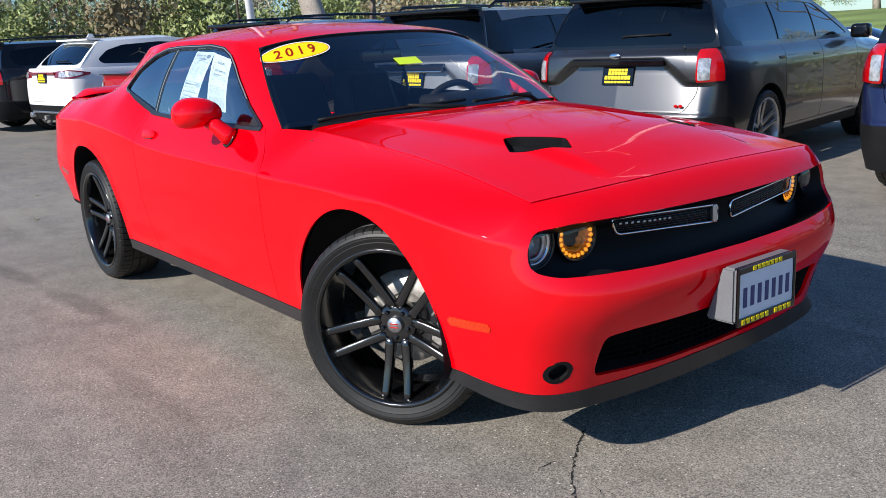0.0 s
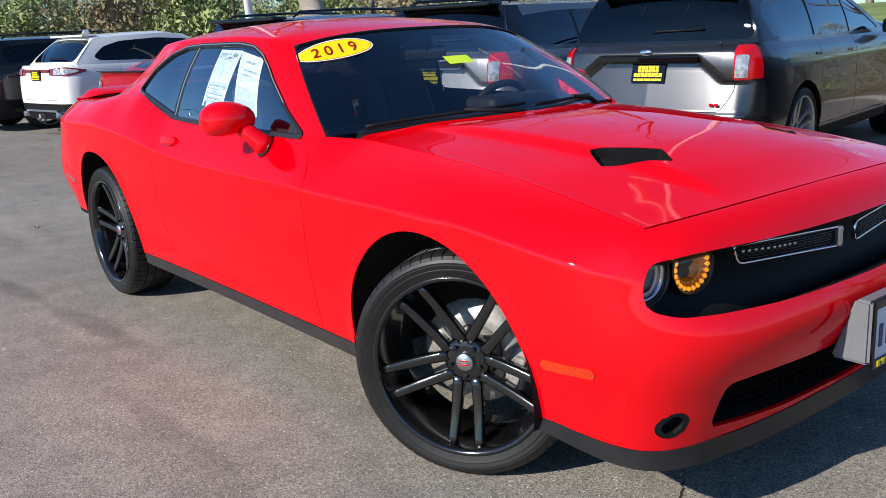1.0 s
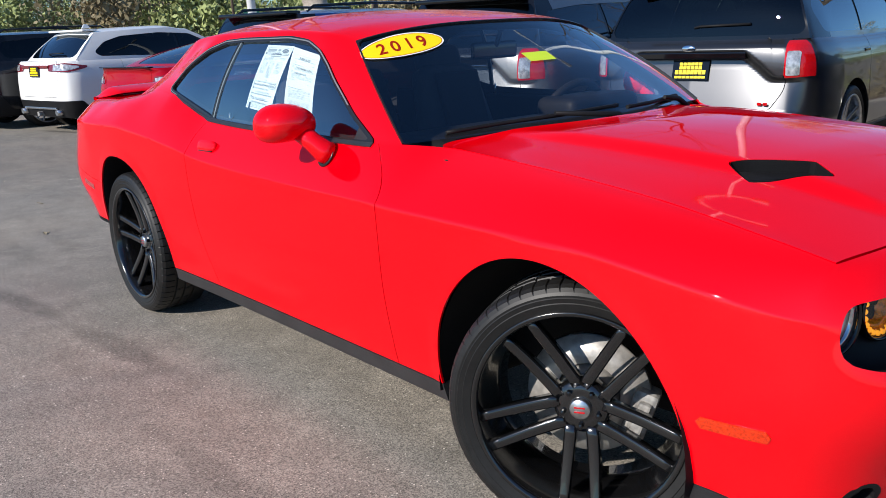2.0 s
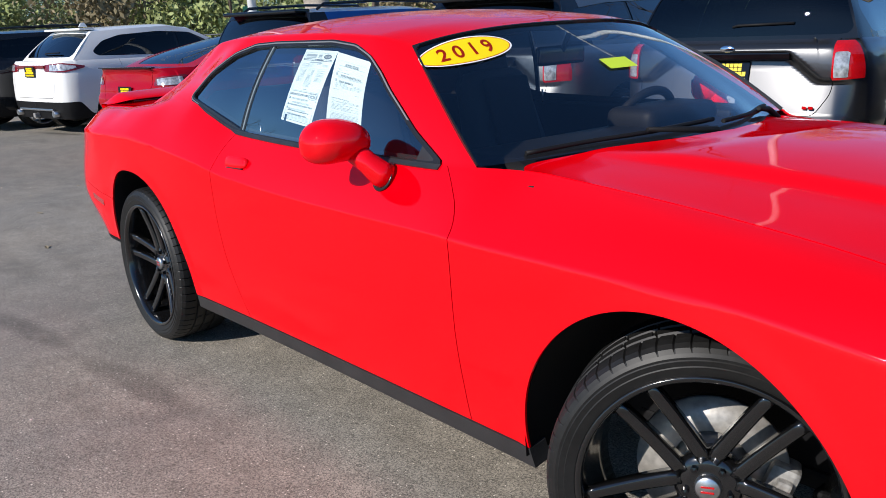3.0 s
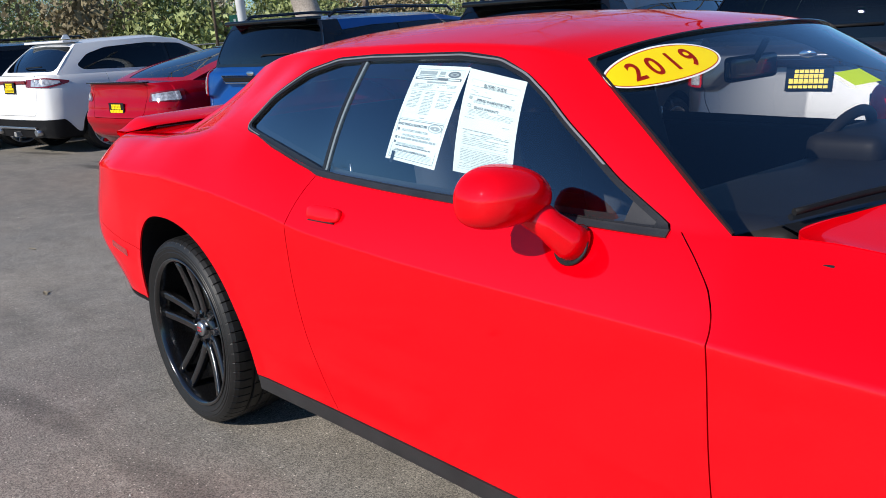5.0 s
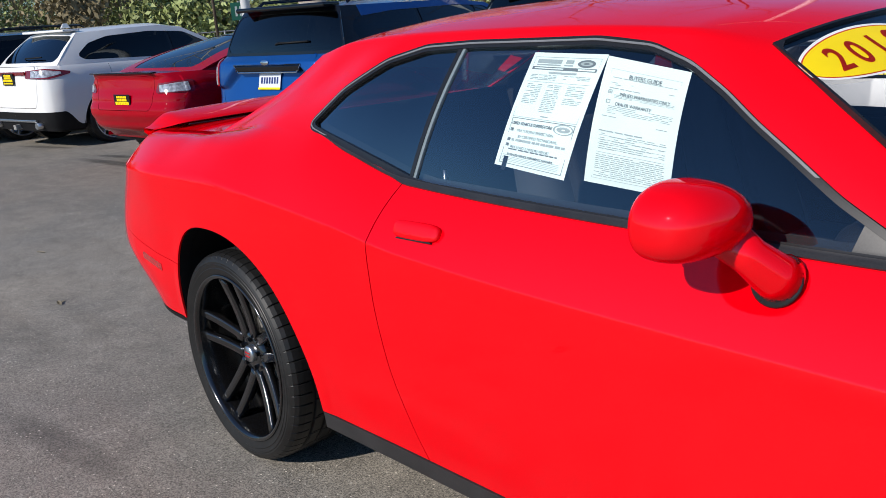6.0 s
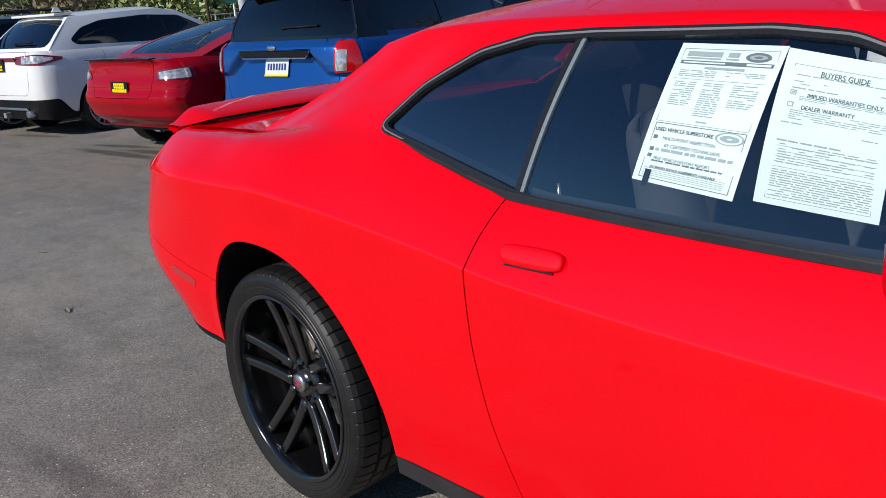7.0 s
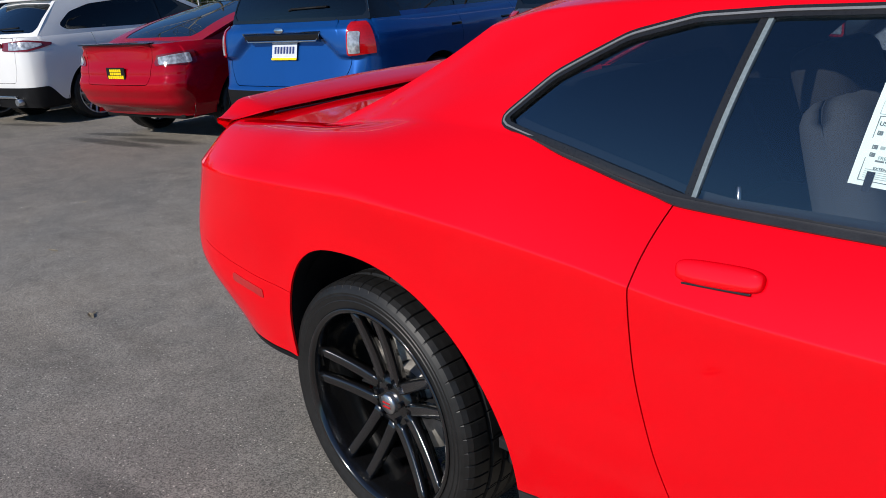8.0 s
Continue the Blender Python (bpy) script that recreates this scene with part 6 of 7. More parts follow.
silver_suv = explorer_like("grey_suv", "metallic grey sport utility vehicle with a silver-lit tailgate, parked tail out", -1.38, 3.70, paint("grey_metallic", (0.098, 0.099, 0.103), 0.9, 0.30), badge=False)
part("trim_badge", boxes(dict(size=(0.006, 0.034, 0.022), at=(-2.545, -0.60, 0.70), bevel=0.002), dict(size=(0.006, 0.034, 0.022), at=(-2.545, -0.645, 0.70), bevel=0.002)), "tail_red", silver_suv)
explorer_like("black_suv", "dark grey sport utility vehicle parked between two others", -3.54, 2.97, paint("dark_metallic", (0.22, 0.22, 0.221), 0.9, 0.42))
explorer_like("blue_suv", "bright blue sport utility vehicle with a white plate, parked tail out", -6.55, 2.27, paint("bright_blue", (0.004, 0.066, 0.27), 0.35, 0.3), white=True)
explorer_like("navy_suv", "dark navy sport utility vehicle parked tail out", 1.70, 3.98, paint("navy_metallic", (0.012, 0.018, 0.06), 0.3, 0.3))
explorer_like("black_suv", "black sport utility vehicle beside the white crossover", -14.45, 0.80, paint("black_metallic", (0.012, 0.014, 0.018), 0.2, 0.25), badge=False)

EDGE = dict(zb=0.28, nose=2.40, tail=-2.38, half=0.965, belt=((2.4, 0.98), (1.8, 1.06), (0.9, 1.10), (-1.0, 1.13), (-2.3, 1.16)), crease=0.80, cowl=1.0, sweep=0.30, rear=-2.08, roof=(0.10, -1.62), rail=(0.68, 1.605),
            crown=0.05, roofslope=0.04, wheels=(1.43, -1.42, 0.37), inset=0.10, cladding=0.34, tail_clad=0.54,
            window=[(0.78, 1.15), (0.10, 1.49), (-0.5, 1.53), (-1.2, 1.50), (-1.52, 1.42), (-1.74, 1.27), (-1.66, 1.20), (-0.6, 1.16)], posts=(-0.20,),
            back=[(-0.3, 1.20), (0.70, 1.20), (0.745, 1.25), (0.645, 1.535), (-0.3, 1.57)],
            gate=[(-0.3, 0.60), (0.60, 0.60), (0.66, 0.74), (0.72, 1.6), (-0.3, 1.6)],
            lamps=(("tail_lamp", lambda V: np.minimum(0.072 - 0.20 * np.maximum(V[:, 0] + 2.24, 0) - 0.05 * (0.9 - np.abs(V[:, 1])) - np.abs(V[:, 2] - 1.055), np.minimum(np.abs(V[:, 1]) - 0.44, -1.92 - V[:, 0])), "dark_red", 0.012),
                   ("reverse_lamp", lambda V: np.minimum(0.046 - 0.20 * np.maximum(V[:, 0] + 2.24, 0) - np.abs(V[:, 2] - 1.055), np.minimum(np.abs(V[:, 1]) - 0.58, -2.04 - V[:, 0])), "clear_lens", 0.016)))
edge = vehicle("white_crossover", "white crossover with a grey lower bumper, parked tail out", parked(-12.35, 1.52, 2.38), paint("white_paint", (0.74, 0.74, 0.73)), EDGE, "parked row")
dealer_plate(edge, -2.385, 1.00)
part("tail_strip", boxes(dict(size=(0.02, 0.90, 0.05), at=(-2.36, 0, 1.075), bevel=0.008)), "dark_red", edge)
part("roof_spoiler", soft_box((0.26, 1.16, 0.035), (-1.64, 0, 1.61), 0.015), PAINTS["white_paint"], edge)
part("roof_fin", boxes(dict(size=(0.16, 0.03, 0.07), at=(-1.40, 0, 1.68), bevel=0.012, taper=(0.4, 0.5))), PAINTS["white_paint"], edge)
rear_wiper(edge, -2.04, 1.25)
part("bumper_bar", boxes(dict(size=(0.04, 1.1, 0.035), at=(-2.36, 0, 0.42), bevel=0.01)), "silver", edge)
part("tow_hitch", boxes(dict(size=(0.16, 0.07, 0.07), at=(-2.34, 0, 0.33), bevel=0.01)), "rough_iron", edge)
for sgn in (-1, 1):
    part("exhaust_tip", tube([(-2.40, sgn * 0.60, 0.36), (-2.25, sgn * 0.60, 0.36)], 0.045, 12), "silver", edge)
    part("door_handle", soft_box((0.16, 0.03, 0.03), (-0.75, sgn * 0.955, 1.03), 0.01), "chrome", edge)

def sedan_tail(y, z):
    """A rounded tail with a ducktail lip and a bumper tucked in below."""
    return 0.16 * (1 - smooth(0.30, 0.52, z)) ** 1.5 - 0.035 * smooth(0.50, 0.62, z) * (1 - smooth(0.66, 0.76, z)) + 0.03 * smooth(0.78, 0.90, z) - 0.04 * smooth(1.0, 1.06, z)


SEDAN = dict(zb=0.31, nose=2.28, tail=-2.38, half=0.925, belt=((2.3, 0.72), (1.7, 0.84), (1.0, 0.93), (0.0, 0.955), (-1.2, 1.02), (-2.0, 1.055), (-2.35, 1.06)), crease=0.78, cowl=1.05, sweep=0.28, rear=-1.86, roof=(0.12, -0.72), rail=(0.60, 1.355),
             crown=0.07, roofslope=0.01, wheels=(1.44, -1.435, 0.345), inset=0.10, backbow=0.13, tailshape=sedan_tail,
             window=[(0.75, 0.98), (0.12, 1.27), (-0.4, 1.305), (-0.85, 1.27), (-1.30, 1.10), (-1.25, 1.04), (-0.3, 0.99)], posts=(-0.22,),
             gate=[(-0.3, 0.66), (0.52, 0.66), (0.56, 0.84), (0.60, 1.2), (-0.3, 1.2)], dark_wheels=True, roof_mat="black_gloss",
             back=[(-0.3, 1.085), (0.60, 1.085), (0.62, 1.12), (0.50, 1.39), (-0.3, 1.42)],
             lamps=(("tail_lamp", lambda V: np.minimum(np.minimum(V[:, 2] - 0.845, 0.975 - V[:, 2] - 0.10 * (0.9 - np.abs(V[:, 1]))), np.minimum(np.abs(V[:, 1]) - 0.60 - 0.5 * np.abs(V[:, 2] - 0.87), -2.02 - V[:, 0])), "dark_red", 0.008),
                    ("reverse_lamp", lambda V: np.minimum(np.minimum(np.minimum(V[:, 2] - 0.855, 0.955 - V[:, 2] - 0.10 * (0.9 - np.abs(V[:, 1]))), np.minimum(np.abs(V[:, 1]) - 0.655, 0.90 - np.abs(V[:, 1]))), -2.08 - V[:, 0]), "clear_lens", 0.012)))
sedan = vehicle("red_sedan", "deep red fastback sedan with a dark glass roof, parked tail out", parked(-8.86, 1.72, 2.38), paint("deep_red", (0.33, 0.0, 0.008), 0.0, 0.5), SEDAN, "parked row")
dealer_plate(sedan, -2.385, 0.755)
part("boot_spoiler", soft_box((0.09, 1.22, 0.012), (-2.335, 0, 1.070), 0.005), "black_gloss", sedan)
part("diffuser", boxes(dict(size=(0.10, 0.95, 0.08), at=(-2.06, 0, 0.325), bevel=0.03)), "black_plastic", sedan)
white_far = vehicle("white_sedan", "white sedan standing on the road beyond the car park", pose(-6.6, 18.2, -0.35, 0, 0, 12), PAINTS["white_paint"], dict(SEDAN, roof_mat="black_gloss"))


# ---- surroundings ----
M["leaf_green"] = material("oak_leaf", (0.24, 0.28, 0.10), 0.6, grain=[(0.9, 0.45, 3), (9.0, 0.35, 2)], varies=0.25)
M["leaf_grey"] = material("gum_leaf", (0.43, 0.41, 0.30), 0.6, grain=[(0.8, 0.4, 3), (9.0, 0.3, 2)], varies=0.25)
M["leaf_dry"] = material("dry_leaf", (0.30, 0.245, 0.135), 0.7, grain=[(0.8, 0.4, 3), (9.0, 0.3, 2)], varies=0.25)
M["bark"] = material("bark", (0.15, 0.115, 0.085), 0.85, grain=[(5.0, 0.4, 5), (45.0, 0.35, 4)], bump=0.8)
M["pale_bark"] = material("pale_bark", (0.36, 0.31, 0.26), 0.8, grain=[(2.0, 0.35, 5), (30.0, 0.25, 4)], bump=0.6)
M["grass"] = material("mown_grass", (0.17, 0.23, 0.055), 0.9, grain=[(0.12, 0.35, 5), (14.0, 0.3, 4)], bump=0.5)
M["dry_grass"] = material("dry_grass", (0.36, 0.30, 0.16), 0.9, grain=[(0.2, 0.3, 5), (14.0, 0.3, 4)], bump=0.5)
M["mulch"] = material("bark_mulch", (0.17, 0.11, 0.075), 0.95, grain=[(3.0, 0.35, 5), (60.0, 0.5, 4)], bump=0.9)
M["concrete"] = material("kerb_concrete", (0.36, 0.35, 0.33), 0.85, grain=[(2.0, 0.15, 5), (80.0, 0.2, 3)], bump=0.3)
M["steel_white"] = material("painted_steel", (0.78, 0.78, 0.77), 0.4, grain=[(3.0, 0.06, 4)])
M["galvanised"] = material("galvanised_steel", (0.38, 0.38, 0.38), 0.45, metal=0.6, grain=[(6.0, 0.2, 4)])
M["sign_green"] = material("sign_green", (0.012, 0.09, 0.06), 0.4, grain=[(5.0, 0.08, 3)])
M["wood_pole"] = material("weathered_timber", (0.10, 0.075, 0.055), 0.85, grain=[(4.0, 0.3, 5), (50.0, 0.3, 4)], bump=0.5)


def strip(name, x0, x1, y0, y1, zf, mat, label, nx=40, ny=8):
    X, Y = np.meshgrid(np.linspace(x0, x1, nx), np.linspace(y0, y1, ny), indexing="ij")
    o = part(name, grid_mesh(np.stack([X, Y, zf(X, Y)], -1)), mat)
    return tagged(o, label, name.replace("_", " "), kind="structure")


def hill(X, Y):
    return -0.20 + 1.9 * smooth(19.0, 95.0, Y + 0.35 * X) + 0.05 * np.sin(X * 0.13) * smooth(22, 40, Y)


strip("planting_bed", -60, 60, 10.0, 13.2, lambda X, Y: -0.02 + 0.06 * np.sin(X * 0.7) * 0.3 - 0.0 * Y, "mulch", "brown bark mulch bed along the car park", 80, 6)
strip("road", -120, 120, 13.4, 20.5, lambda X, Y: -0.34 + 0.0 * X, "asphalt", "asphalt road beyond the planting bed", 20, 4)
strip("verge", -160, 160, 20.5, 34.0, lambda X, Y: hill(X, Y) + 0.01, "dry_grass", "dry tan grass verge rising from the road", 60, 12)
strip("field", -220, 220, 33.5, 150.0, lambda X, Y: hill(X, Y) + 0.03, "grass", "wide mown green field on a slope", 60, 20)
for y in (9.9, 13.2):
    k = part("kerb", boxes(dict(size=(120, 0.16, 0.16), at=(0, y, -0.06), bevel=0.02)), "concrete")
    tagged(k, "pale concrete kerb edging", "kerb", kind="structure")


def leaf_cloud(name, clumps, leaf, per, mat, seed):
    """Leaves as small bent quads, scattered about clump centres (x, y, z, radius)."""
    r = np.random.RandomState(seed)
    V, F = [], []
    for cx, cy, cz, cr in clumps:
        d = r.normal(size=(per, 3))
        d /= np.linalg.norm(d, axis=1, keepdims=True)
        c = np.array((cx, cy, cz)) + d * (cr * r.uniform(0.35, 1.0, (per, 1))) * np.array((1, 1, 0.8))
        a = r.normal(size=(per, 3))
        a /= np.linalg.norm(a, axis=1, keepdims=True)
        b = np.cross(a, r.normal(size=(per, 3)))
        b /= np.maximum(np.linalg.norm(b, axis=1, keepdims=True), 1e-6)
        sz = leaf * r.uniform(0.6, 1.3, (per, 1))
        q = np.stack([c - a * sz, c + b * sz * 0.5, c + a * sz, c - b * sz * 0.5], 1).reshape(-1, 3)
        base = len(V)
        V.extend(map(tuple, q))
        F.extend((base + 4 * k, base + 4 * k + 1, base + 4 * k + 2, base + 4 * k + 3) for k in range(per))
    me = bpy.data.meshes.new(name)
    me.from_pydata(V, [], F)
    me.materials.append(M[mat])
    return me


def limbs(height, spread, seed, bm=None, levels=4, trunk=0.16, lean=0.05):
    """A tapered trunk with forking limbs; returns the bmesh and the twig ends."""
    r = random.Random(seed)
    bm = bm or bmesh.new()
    ends = []

    def grow(p, d, ln, rad, lv):
        pts, rr = [p], [rad]
        n = 4
        for k in range(n):
            d = (d + Vector((r.gauss(0, 0.13), r.gauss(0, 0.13), r.gauss(0.02, 0.08)))).normalized()
            p = p + d * ln / n
            pts.append(p)
            rr.append(rad * (1 - 0.45 * (k + 1) / n))
        tube(pts, rr, 7 if lv > 2 else 4, bm)
        if lv == 0:
            ends.append(p)
            return
        for _ in range(r.choice((2, 3, 3))):
            side = Vector((r.gauss(0, 1), r.gauss(0, 1), r.gauss(0.15, 0.4))).normalized()
            grow(p, (d * 0.75 + side * spread).normalized(), ln * r.uniform(0.62, 0.85), rr[-1] * 0.72, lv - 1)
        if r.random() < 0.6:
            grow(pts[2], (d * 0.5 + Vector((r.gauss(0, 1), r.gauss(0, 1), 0.3))).normalized(), ln * 0.6, rr[2] * 0.5, max(lv - 2, 0))
    grow(Vector((0, 0, -0.1)), Vector((lean, 0, 1)).normalized(), height * 0.32, trunk, levels)
    return bm, ends


def tree_meshes(kind, seed):
    r = random.Random(seed)
    if kind == "oak":
        bm, ends = limbs(7.5, 0.75, seed, levels=3, trunk=0.22)
        cl = [(e.x, e.y, e.z, r.uniform(0.7, 1.25)) for e in ends]
        cl += [(r.uniform(-3, 3), r.uniform(-3, 3), r.uniform(1.0, 6.0), r.uniform(0.7, 1.2)) for _ in range(34)]
        return joined_mesh("trunk", bm), leaf_cloud("crown", cl, 0.08, 220, "leaf_green", seed), "bark"
    if kind == "gum":
        bm, ends = limbs(14.0, 0.42, seed, levels=3, trunk=0.30)
        cl = [(e.x, e.y, e.z + r.uniform(-1, 1), r.uniform(0.8, 1.5)) for e in ends]
        cl += [(r.uniform(-2.2, 2.2), r.uniform(-2.2, 2.2), r.uniform(2.5, 12.5), r.uniform(0.7, 1.3)) for _ in range(44)]
        return joined_mesh("trunk", bm), leaf_cloud("crown", cl, 0.095, 190, "leaf_grey", seed), "pale_bark"
    bm, ends = limbs(2.6, 0.9, seed, levels=2, trunk=0.06)
    cl = [(e.x, e.y, e.z, r.uniform(0.4, 0.7)) for e in ends] + [(r.uniform(-1.3, 1.3), r.uniform(-1.3, 1.3), r.uniform(0.2, 1.9), r.uniform(0.4, 0.7)) for _ in range(16)]
    return joined_mesh("trunk", bm), leaf_cloud("crown", cl, 0.07, 120, "leaf_green" if seed % 2 else "leaf_dry", seed), "bark"


STOCK = {k: [tree_meshes(k, s) for s in seeds] for k, seeds in (("oak", (11, 12, 13)), ("gum", (21, 22)), ("shrub", (31, 32, 33)))}
for k, items in STOCK.items():
    for t_, c_, b_ in items:
        t_.materials.append(M[b_])
LABELS = {"oak": ("oak_tree", "broad green oak at the edge of the woods", "tree"), "gum": ("gum_tree", "tall grey-green eucalyptus at the edge of the woods", "tree"),
          "shrub": ("shrub", "dense leafy shrub beside the asphalt", "shrub")}
tr = random.Random(77)


def plant(kind, x, y, size, z=None):
    t_, c_, b_ = tr.choice(STOCK[kind])
    name, label, cat = LABELS[kind]
    o = thing(name, label, cat, "woodland edge", pose(x, y, float(lot_height(x, y)) if z is None else z, 0, 0, tr.uniform(0, 360)) @ Matrix.Diagonal((size, size, size * tr.uniform(0.9, 1.15), 1)))
    part("trunk", t_, None, o)
    part("crown", c_, None, o)


# the wood beyond the parked row, in two ranks with undergrowth
for k in range(15):
    a = radians(181 - 3.6 * k)
    d = tr.uniform(36, 44)
    plant("oak" if k < 7 or k % 2 else "gum", 1 + d * math.cos(a), -2 + d * math.sin(a), tr.uniform(0.55, 0.72), -0.12)
for k in range(15):
    a = radians(183 - 3.7 * k)
    d = tr.uniform(50, 62)
    plant("gum" if k % 3 else "oak", 1 + d * math.cos(a), -2 + d * math.sin(a), tr.uniform(0.55, 0.75), -0.05)
for k in range(24):
    a = radians(182 - 2.2 * k)
    d = tr.uniform(33, 38)
    plant("shrub", 1 + d * math.cos(a), -2 + d * math.sin(a), tr.uniform(1.0, 1.8), -0.1)
for k in range(20):
    a = radians(126 - 3.6 * k)
    d = tr.uniform(105, 125)
    plant("oak" if k % 3 else "gum", d * math.cos(a), d * math.sin(a), tr.uniform(1.1, 1.6), float(hill(np.array(d * math.cos(a)), np.array(d * math.sin(a)))))
for x, y, sz in ((-2.2, 11.6, 0.22), (-3.6, 11.9, 0.22), (-0.6, 11.5, 0.5), (0.9, 11.8, 0.55), (-5.6, 11.6, 0.6), (-8.0, 11.8, 0.55), (3.0, 11.6, 0.55), (-11, 11.7, 0.6)):
    plant("shrub", x, y, sz, -0.05)


def bare_tree(x, y, height, seed, trunk, mat="bark", label="leafless tree with a forking grey crown", levels=5):
    bm, _ = limbs(height, 0.62, seed, levels=levels, trunk=trunk)
    o = thing("bare_tree", label, "tree", "bare trees", pose(x, y, -0.1))
    part("limbs", bm, mat, o)


bare_tree(-15.3, 9.4, 13, 5, 0.40, "pale_bark", "large pale-barked tree with a thick trunk")
bare_tree(-17.5, 12.0, 9, 6, 0.15)
bare_tree(-11.5, 11.4, 8, 7, 0.13)
bare_tree(-8.6, 10.2, 10, 8, 0.24)
bare_tree(-1.5, 12.2, 8.5, 9, 0.14)
bare_tree(4.5, 11.6, 8, 10, 0.14)
bare_tree(9.5, 11.9, 8, 14, 0.14)

def street_lamp(at):
    """A straight white pole with a crossbar that carries two flat heads."""
    lamp = thing("street_lamp", "white steel lamp post with two arms", "street lamp", "lamp posts", at)
    part("pole", tube([(0, 0, 0), (0, 0, 5.0), (0, 0, 9.6)], [0.095, 0.085, 0.07], 16), "steel_white", lamp)
    part("base_plate", lathe([(0.0, 0.02), (0.18, 0.02), (0.19, 0.0)], 20), "steel_white", lamp, "", pose(0, 0, 0.1, 90, 0, 0))
    for sgn in (-1, 1):
        part("arm", tube([(0, 0, 9.56), (sgn * 0.7, 0, 9.6)], 0.05, 10), "steel_white", lamp)
        part("lamp_head", soft_box((0.46, 0.18, 0.08), (sgn * 0.88, 0, 9.6), 0.03), "steel_white", lamp)
    return lamp


for k, (x, y, h) in enumerate(((-31, -20, 8), (-34, -15.5, 8.5), (-40, -23, 10), (-38, -12, 8), (-29, -25, 8), (-46, -18, 10))):
    bare_tree(x, y, h, 40 + k, 0.18, levels=4)


street_lamp(pose(-14.3, 6.6, -0.1, 0, -5, 0))
street_lamp(pose(-4.76, 10.3, -0.1, 0, 0, 25))
sign = thing("road_sign", "small dark green road sign on a steel post", "sign", at=pose(-17.8, 8.3, -0.1, 0, 0, 62))
part("post", tube([(0, 0.03, 0), (0, 0.03, 2.15)], 0.03, 8), "galvanised", sign)
part("sign_plate", slab(rounded([(-0.19, 1.72), (0.19, 1.72), (0.19, 2.12), (-0.19, 2.12)], 0.03, 3), 0.006), "sign_green", sign, "", pose(0, 0, 0))
part("sign_mark", boxes(dict(size=(0.05, 0.004, 0.22), at=(-0.07, -0.003, 1.92), bevel=0.001), dict(size=(0.05, 0.004, 0.22), at=(0.03, -0.003, 1.92), bevel=0.001), dict(size=(0.05, 0.004, 0.12), at=(0.11, -0.003, 1.94), bevel=0.001)), "grey_ink", sign)
pole = thing("utility_pole", "dark weathered timber utility pole", "pole", at=pose(-22.6, 10.2, -0.1, 0, -2, 0))
part("pole", tube([(0, 0, 0), (0, 0, 8.5)], [0.045, 0.035], 12), "wood_pole", pole)
part("crossarm", boxes(dict(size=(0.06, 1.2, 0.06), at=(0, 0, 7.9), bevel=0.015)), "wood_pole", pole)
fence = thing("wire_fence", "galvanised wire fence with steel posts along the wood", "fence", at=pose(-31.0, 0, -0.1, 0, 0, 68))
for k in range(24):
    part("post", tube([(k * 1.6 - 6, 0, 0), (k * 1.6 - 6, 0, 1.5)], 0.03, 6), "galvanised", fence)
part("top_rail", tube([(-6, 0, 1.47), (31, 0, 1.47)], 0.022, 6), "galvanised", fence)
wires = bmesh.new()
for k in range(7):
    tube([(-6, 0, 0.2 + 0.18 * k), (31, 0, 0.2 + 0.18 * k)], 0.006, 4, wires)
for k in range(180):
    tube([(-6 + 0.205 * k, 0, 0.1), (-6 + 0.205 * k, 0, 1.45)], 0.005, 3, wires)
tagged(part("wire_mesh", wires, "galvanised", fence), kind="stuff")
for k in range(14):
    m = thing("marker_post", "slim white field marker post", "post", "field posts", pose(-40 + 8.2 * k, 31 + 2.0 * (k % 3), float(hill(np.array(-40 + 8.2 * k), np.array(31.0)))))
    part("post", tube([(0, 0, 0), (0, 0, 1.6)], 0.03, 6), "steel_white", m)


# ---- litter and marks on the asphalt ----
M["dead_leaf"] = material("dead_leaf", (0.58, 0.50, 0.37), 0.8, grain=[(30.0, 0.3, 3)], varies=0.3)
lr = random.Random(9)
leaf_bm = bmesh.new()
rows_ = []
for k in range(7):
    w = 0.011 * math.sin(math.pi * (0.08 + 0.84 * k / 6))
    x = -0.026 + 0.052 * k / 6
    rows_.append([leaf_bm.verts.new((x, j * w, 0.002 + 0.005 * j * j + 0.004 * (k / 6) ** 2)) for j in (-1, 0, 1)])
for a, b in zip(rows_, rows_[1:]):
    for j in (0, 1):
        leaf_bm.faces.new((a[j], a[j + 1], b[j + 1], b[j]))
bmesh.ops.solidify(leaf_bm, geom=list(leaf_bm.faces), thickness=0.0008)
LEAF = joined_mesh("fallen_leaf", leaf_bm)
LEAF.materials.append(M["dead_leaf"])
spots = [(-3.98, -0.745), (-4.3, -2.2), (-5.4, -0.4), (-6.6, 0.3), (-3.2, -2.6), (-2.7, -1.9), (2.6, -1.05), (2.9, -0.3), (-7.5, -1.3), (-1.2, -2.3)]
spots += [(lr.uniform(-9, 4), lr.uniform(-3.4, 0.2) if k % 2 else lr.uniform(-3.2, -1.3)) for k in range(26)]
for x, y in spots:
    if abs(y) < 1.1 and abs(x) < 2.7:
        continue
    o = new("fallen_leaf", LEAF)
    o.matrix_basis = pose(x, y, 0.001, lr.uniform(-8, 8), lr.uniform(-8, 8), lr.uniform(0, 360)) @ Matrix.Diagonal((*(lr.uniform(0.5, 1.2),) * 3, 1))
    tagged(o, "small dry tan leaf lying on the asphalt", "leaf", "fallen leaves")

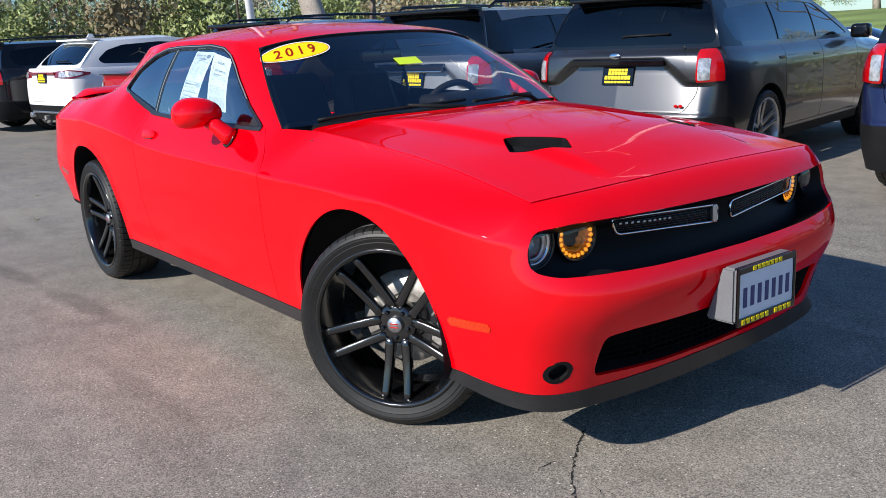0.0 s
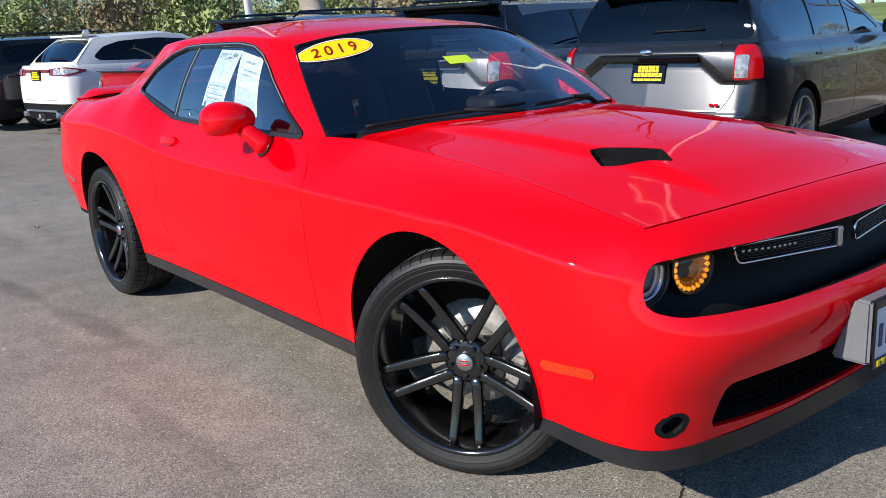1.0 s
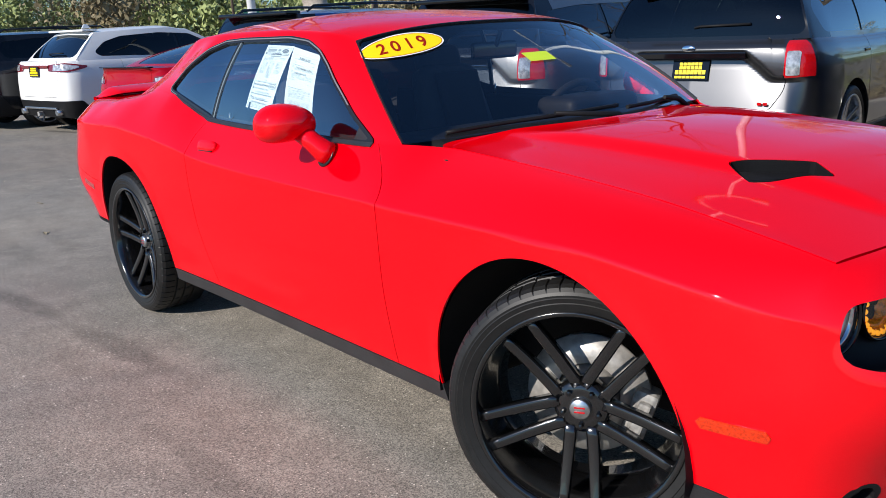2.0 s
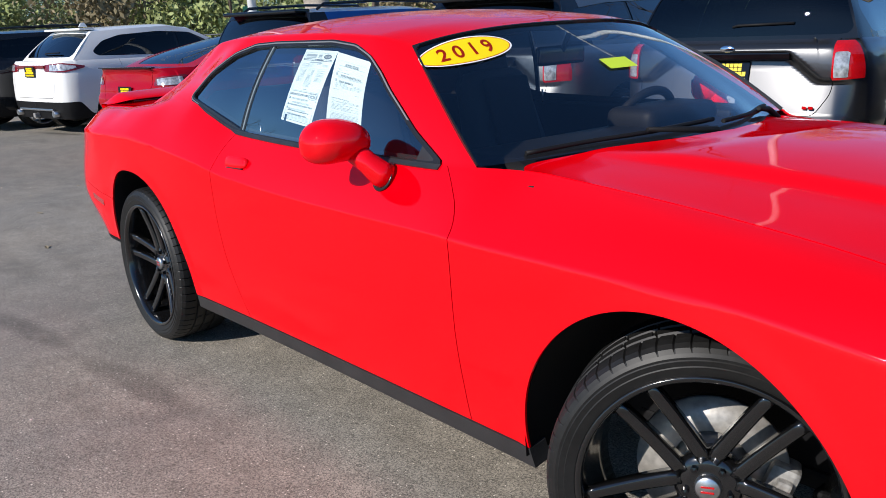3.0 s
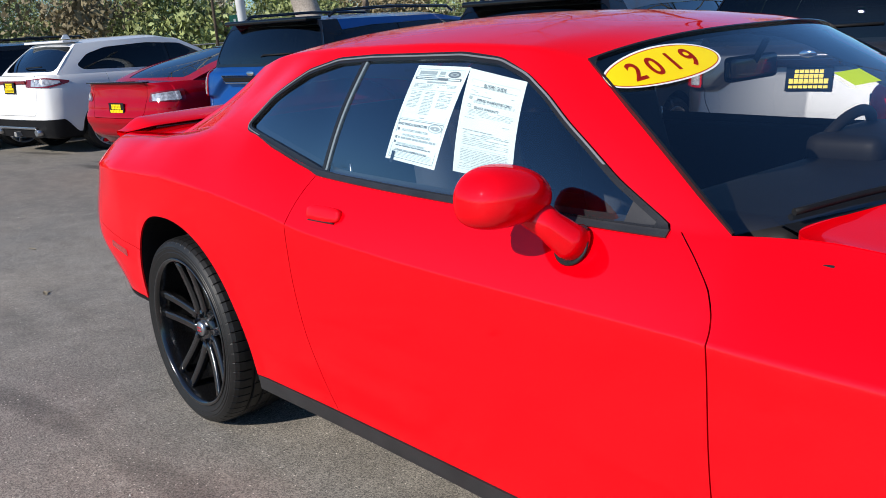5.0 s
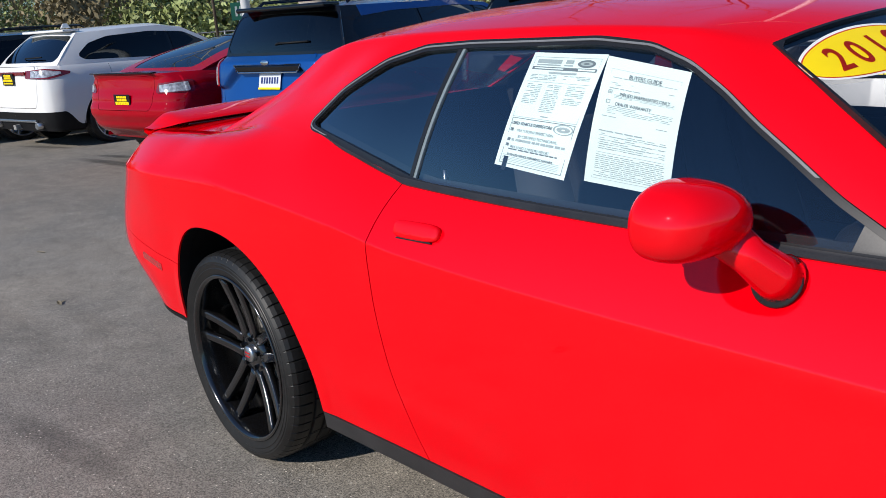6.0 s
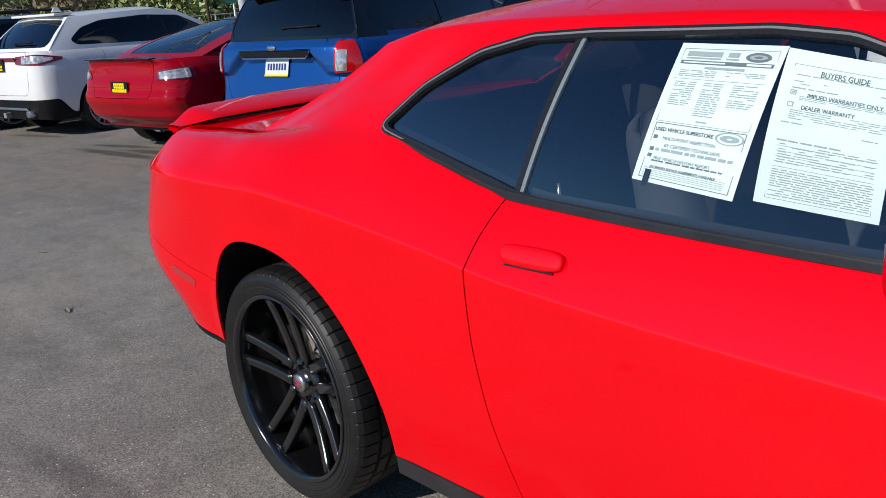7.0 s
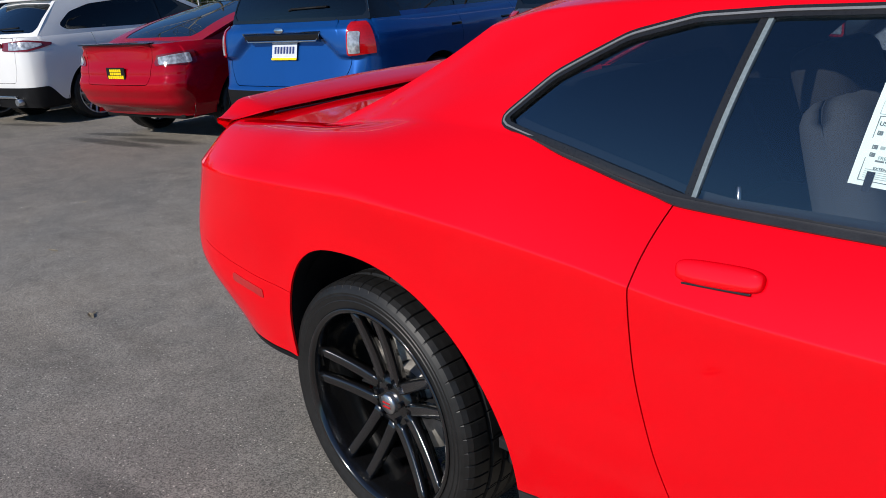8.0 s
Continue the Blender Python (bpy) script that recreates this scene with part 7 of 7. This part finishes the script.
# loose pale grit
M["pebble"] = material("pale_stone", (0.52, 0.49, 0.43), 0.8, grain=[(300.0, 0.25, 3)], varies=0.3)
stone_bm = bmesh.new()
bmesh.ops.create_icosphere(stone_bm, subdivisions=1, radius=0.006)
for v in stone_bm.verts:
    v.co = (v.co.x * lr.uniform(0.8, 1.5), v.co.y * lr.uniform(0.7, 1.1), max(v.co.z, -0.003) * lr.uniform(0.6, 0.9))
PEBBLE = joined_mesh("pebble", stone_bm)
PEBBLE.materials.append(M["pebble"])
for k in range(110):
    x, y = (lr.uniform(-9, -2.7), lr.uniform(-3.0, 1.2)) if k % 2 else (lr.uniform(-6, 3.5), lr.uniform(-3.2, -1.15))
    o = new("pebble", PEBBLE)
    o.matrix_basis = pose(x, y, 0.0015, 0, 0, lr.uniform(0, 360)) @ Matrix.Diagonal((*(lr.uniform(0.35, 1.0),) * 3, 1))
    tagged(o, "pale grit stone lying loose on the asphalt", "pebble", "loose grit")


# a branching crack in the asphalt beside the nose
M["crack"] = material("crack_shadow", (0.020, 0.018, 0.016), 0.95, grain=[(60.0, 0.3, 3)])
cr = random.Random(4)


def crack(points, width, name="crack"):
    """A jagged narrow strip just over the asphalt."""
    path = []
    for (x0, y0), (x1, y1) in zip(points, points[1:]):
        n = max(2, int(math.hypot(x1 - x0, y1 - y0) / 0.012))
        for k in range(n):
            t = k / n
            path.append((x0 + (x1 - x0) * t + cr.gauss(0, 0.004), y0 + (y1 - y0) * t + cr.gauss(0, 0.004)))
    rows = []
    for k, (x, y) in enumerate(path):
        w = width * cr.uniform(0.15, 1.0) * min(1, k / 5, (len(path) - k) / 5 + 0.05)
        rows.append([(x - w, y - 0.3 * w, 0.0015), (x + w, y + 0.3 * w, 0.0015)])
    V, N, F = grid_mesh(rows)
    part(name, outward((V, N, F), (0, 0, -1)), "crack", ground)


crack([(2.04, -0.36), (2.087, -0.435), (2.19, -0.58), (2.277, -0.682), (2.36, -0.754), (2.52, -0.93), (2.60, -1.06)], 0.0045)
crack([(2.19, -0.58), (2.15, -0.66), (2.17, -0.74)], 0.003)
crack([(2.277, -0.682), (2.34, -0.66), (2.43, -0.69)], 0.003)
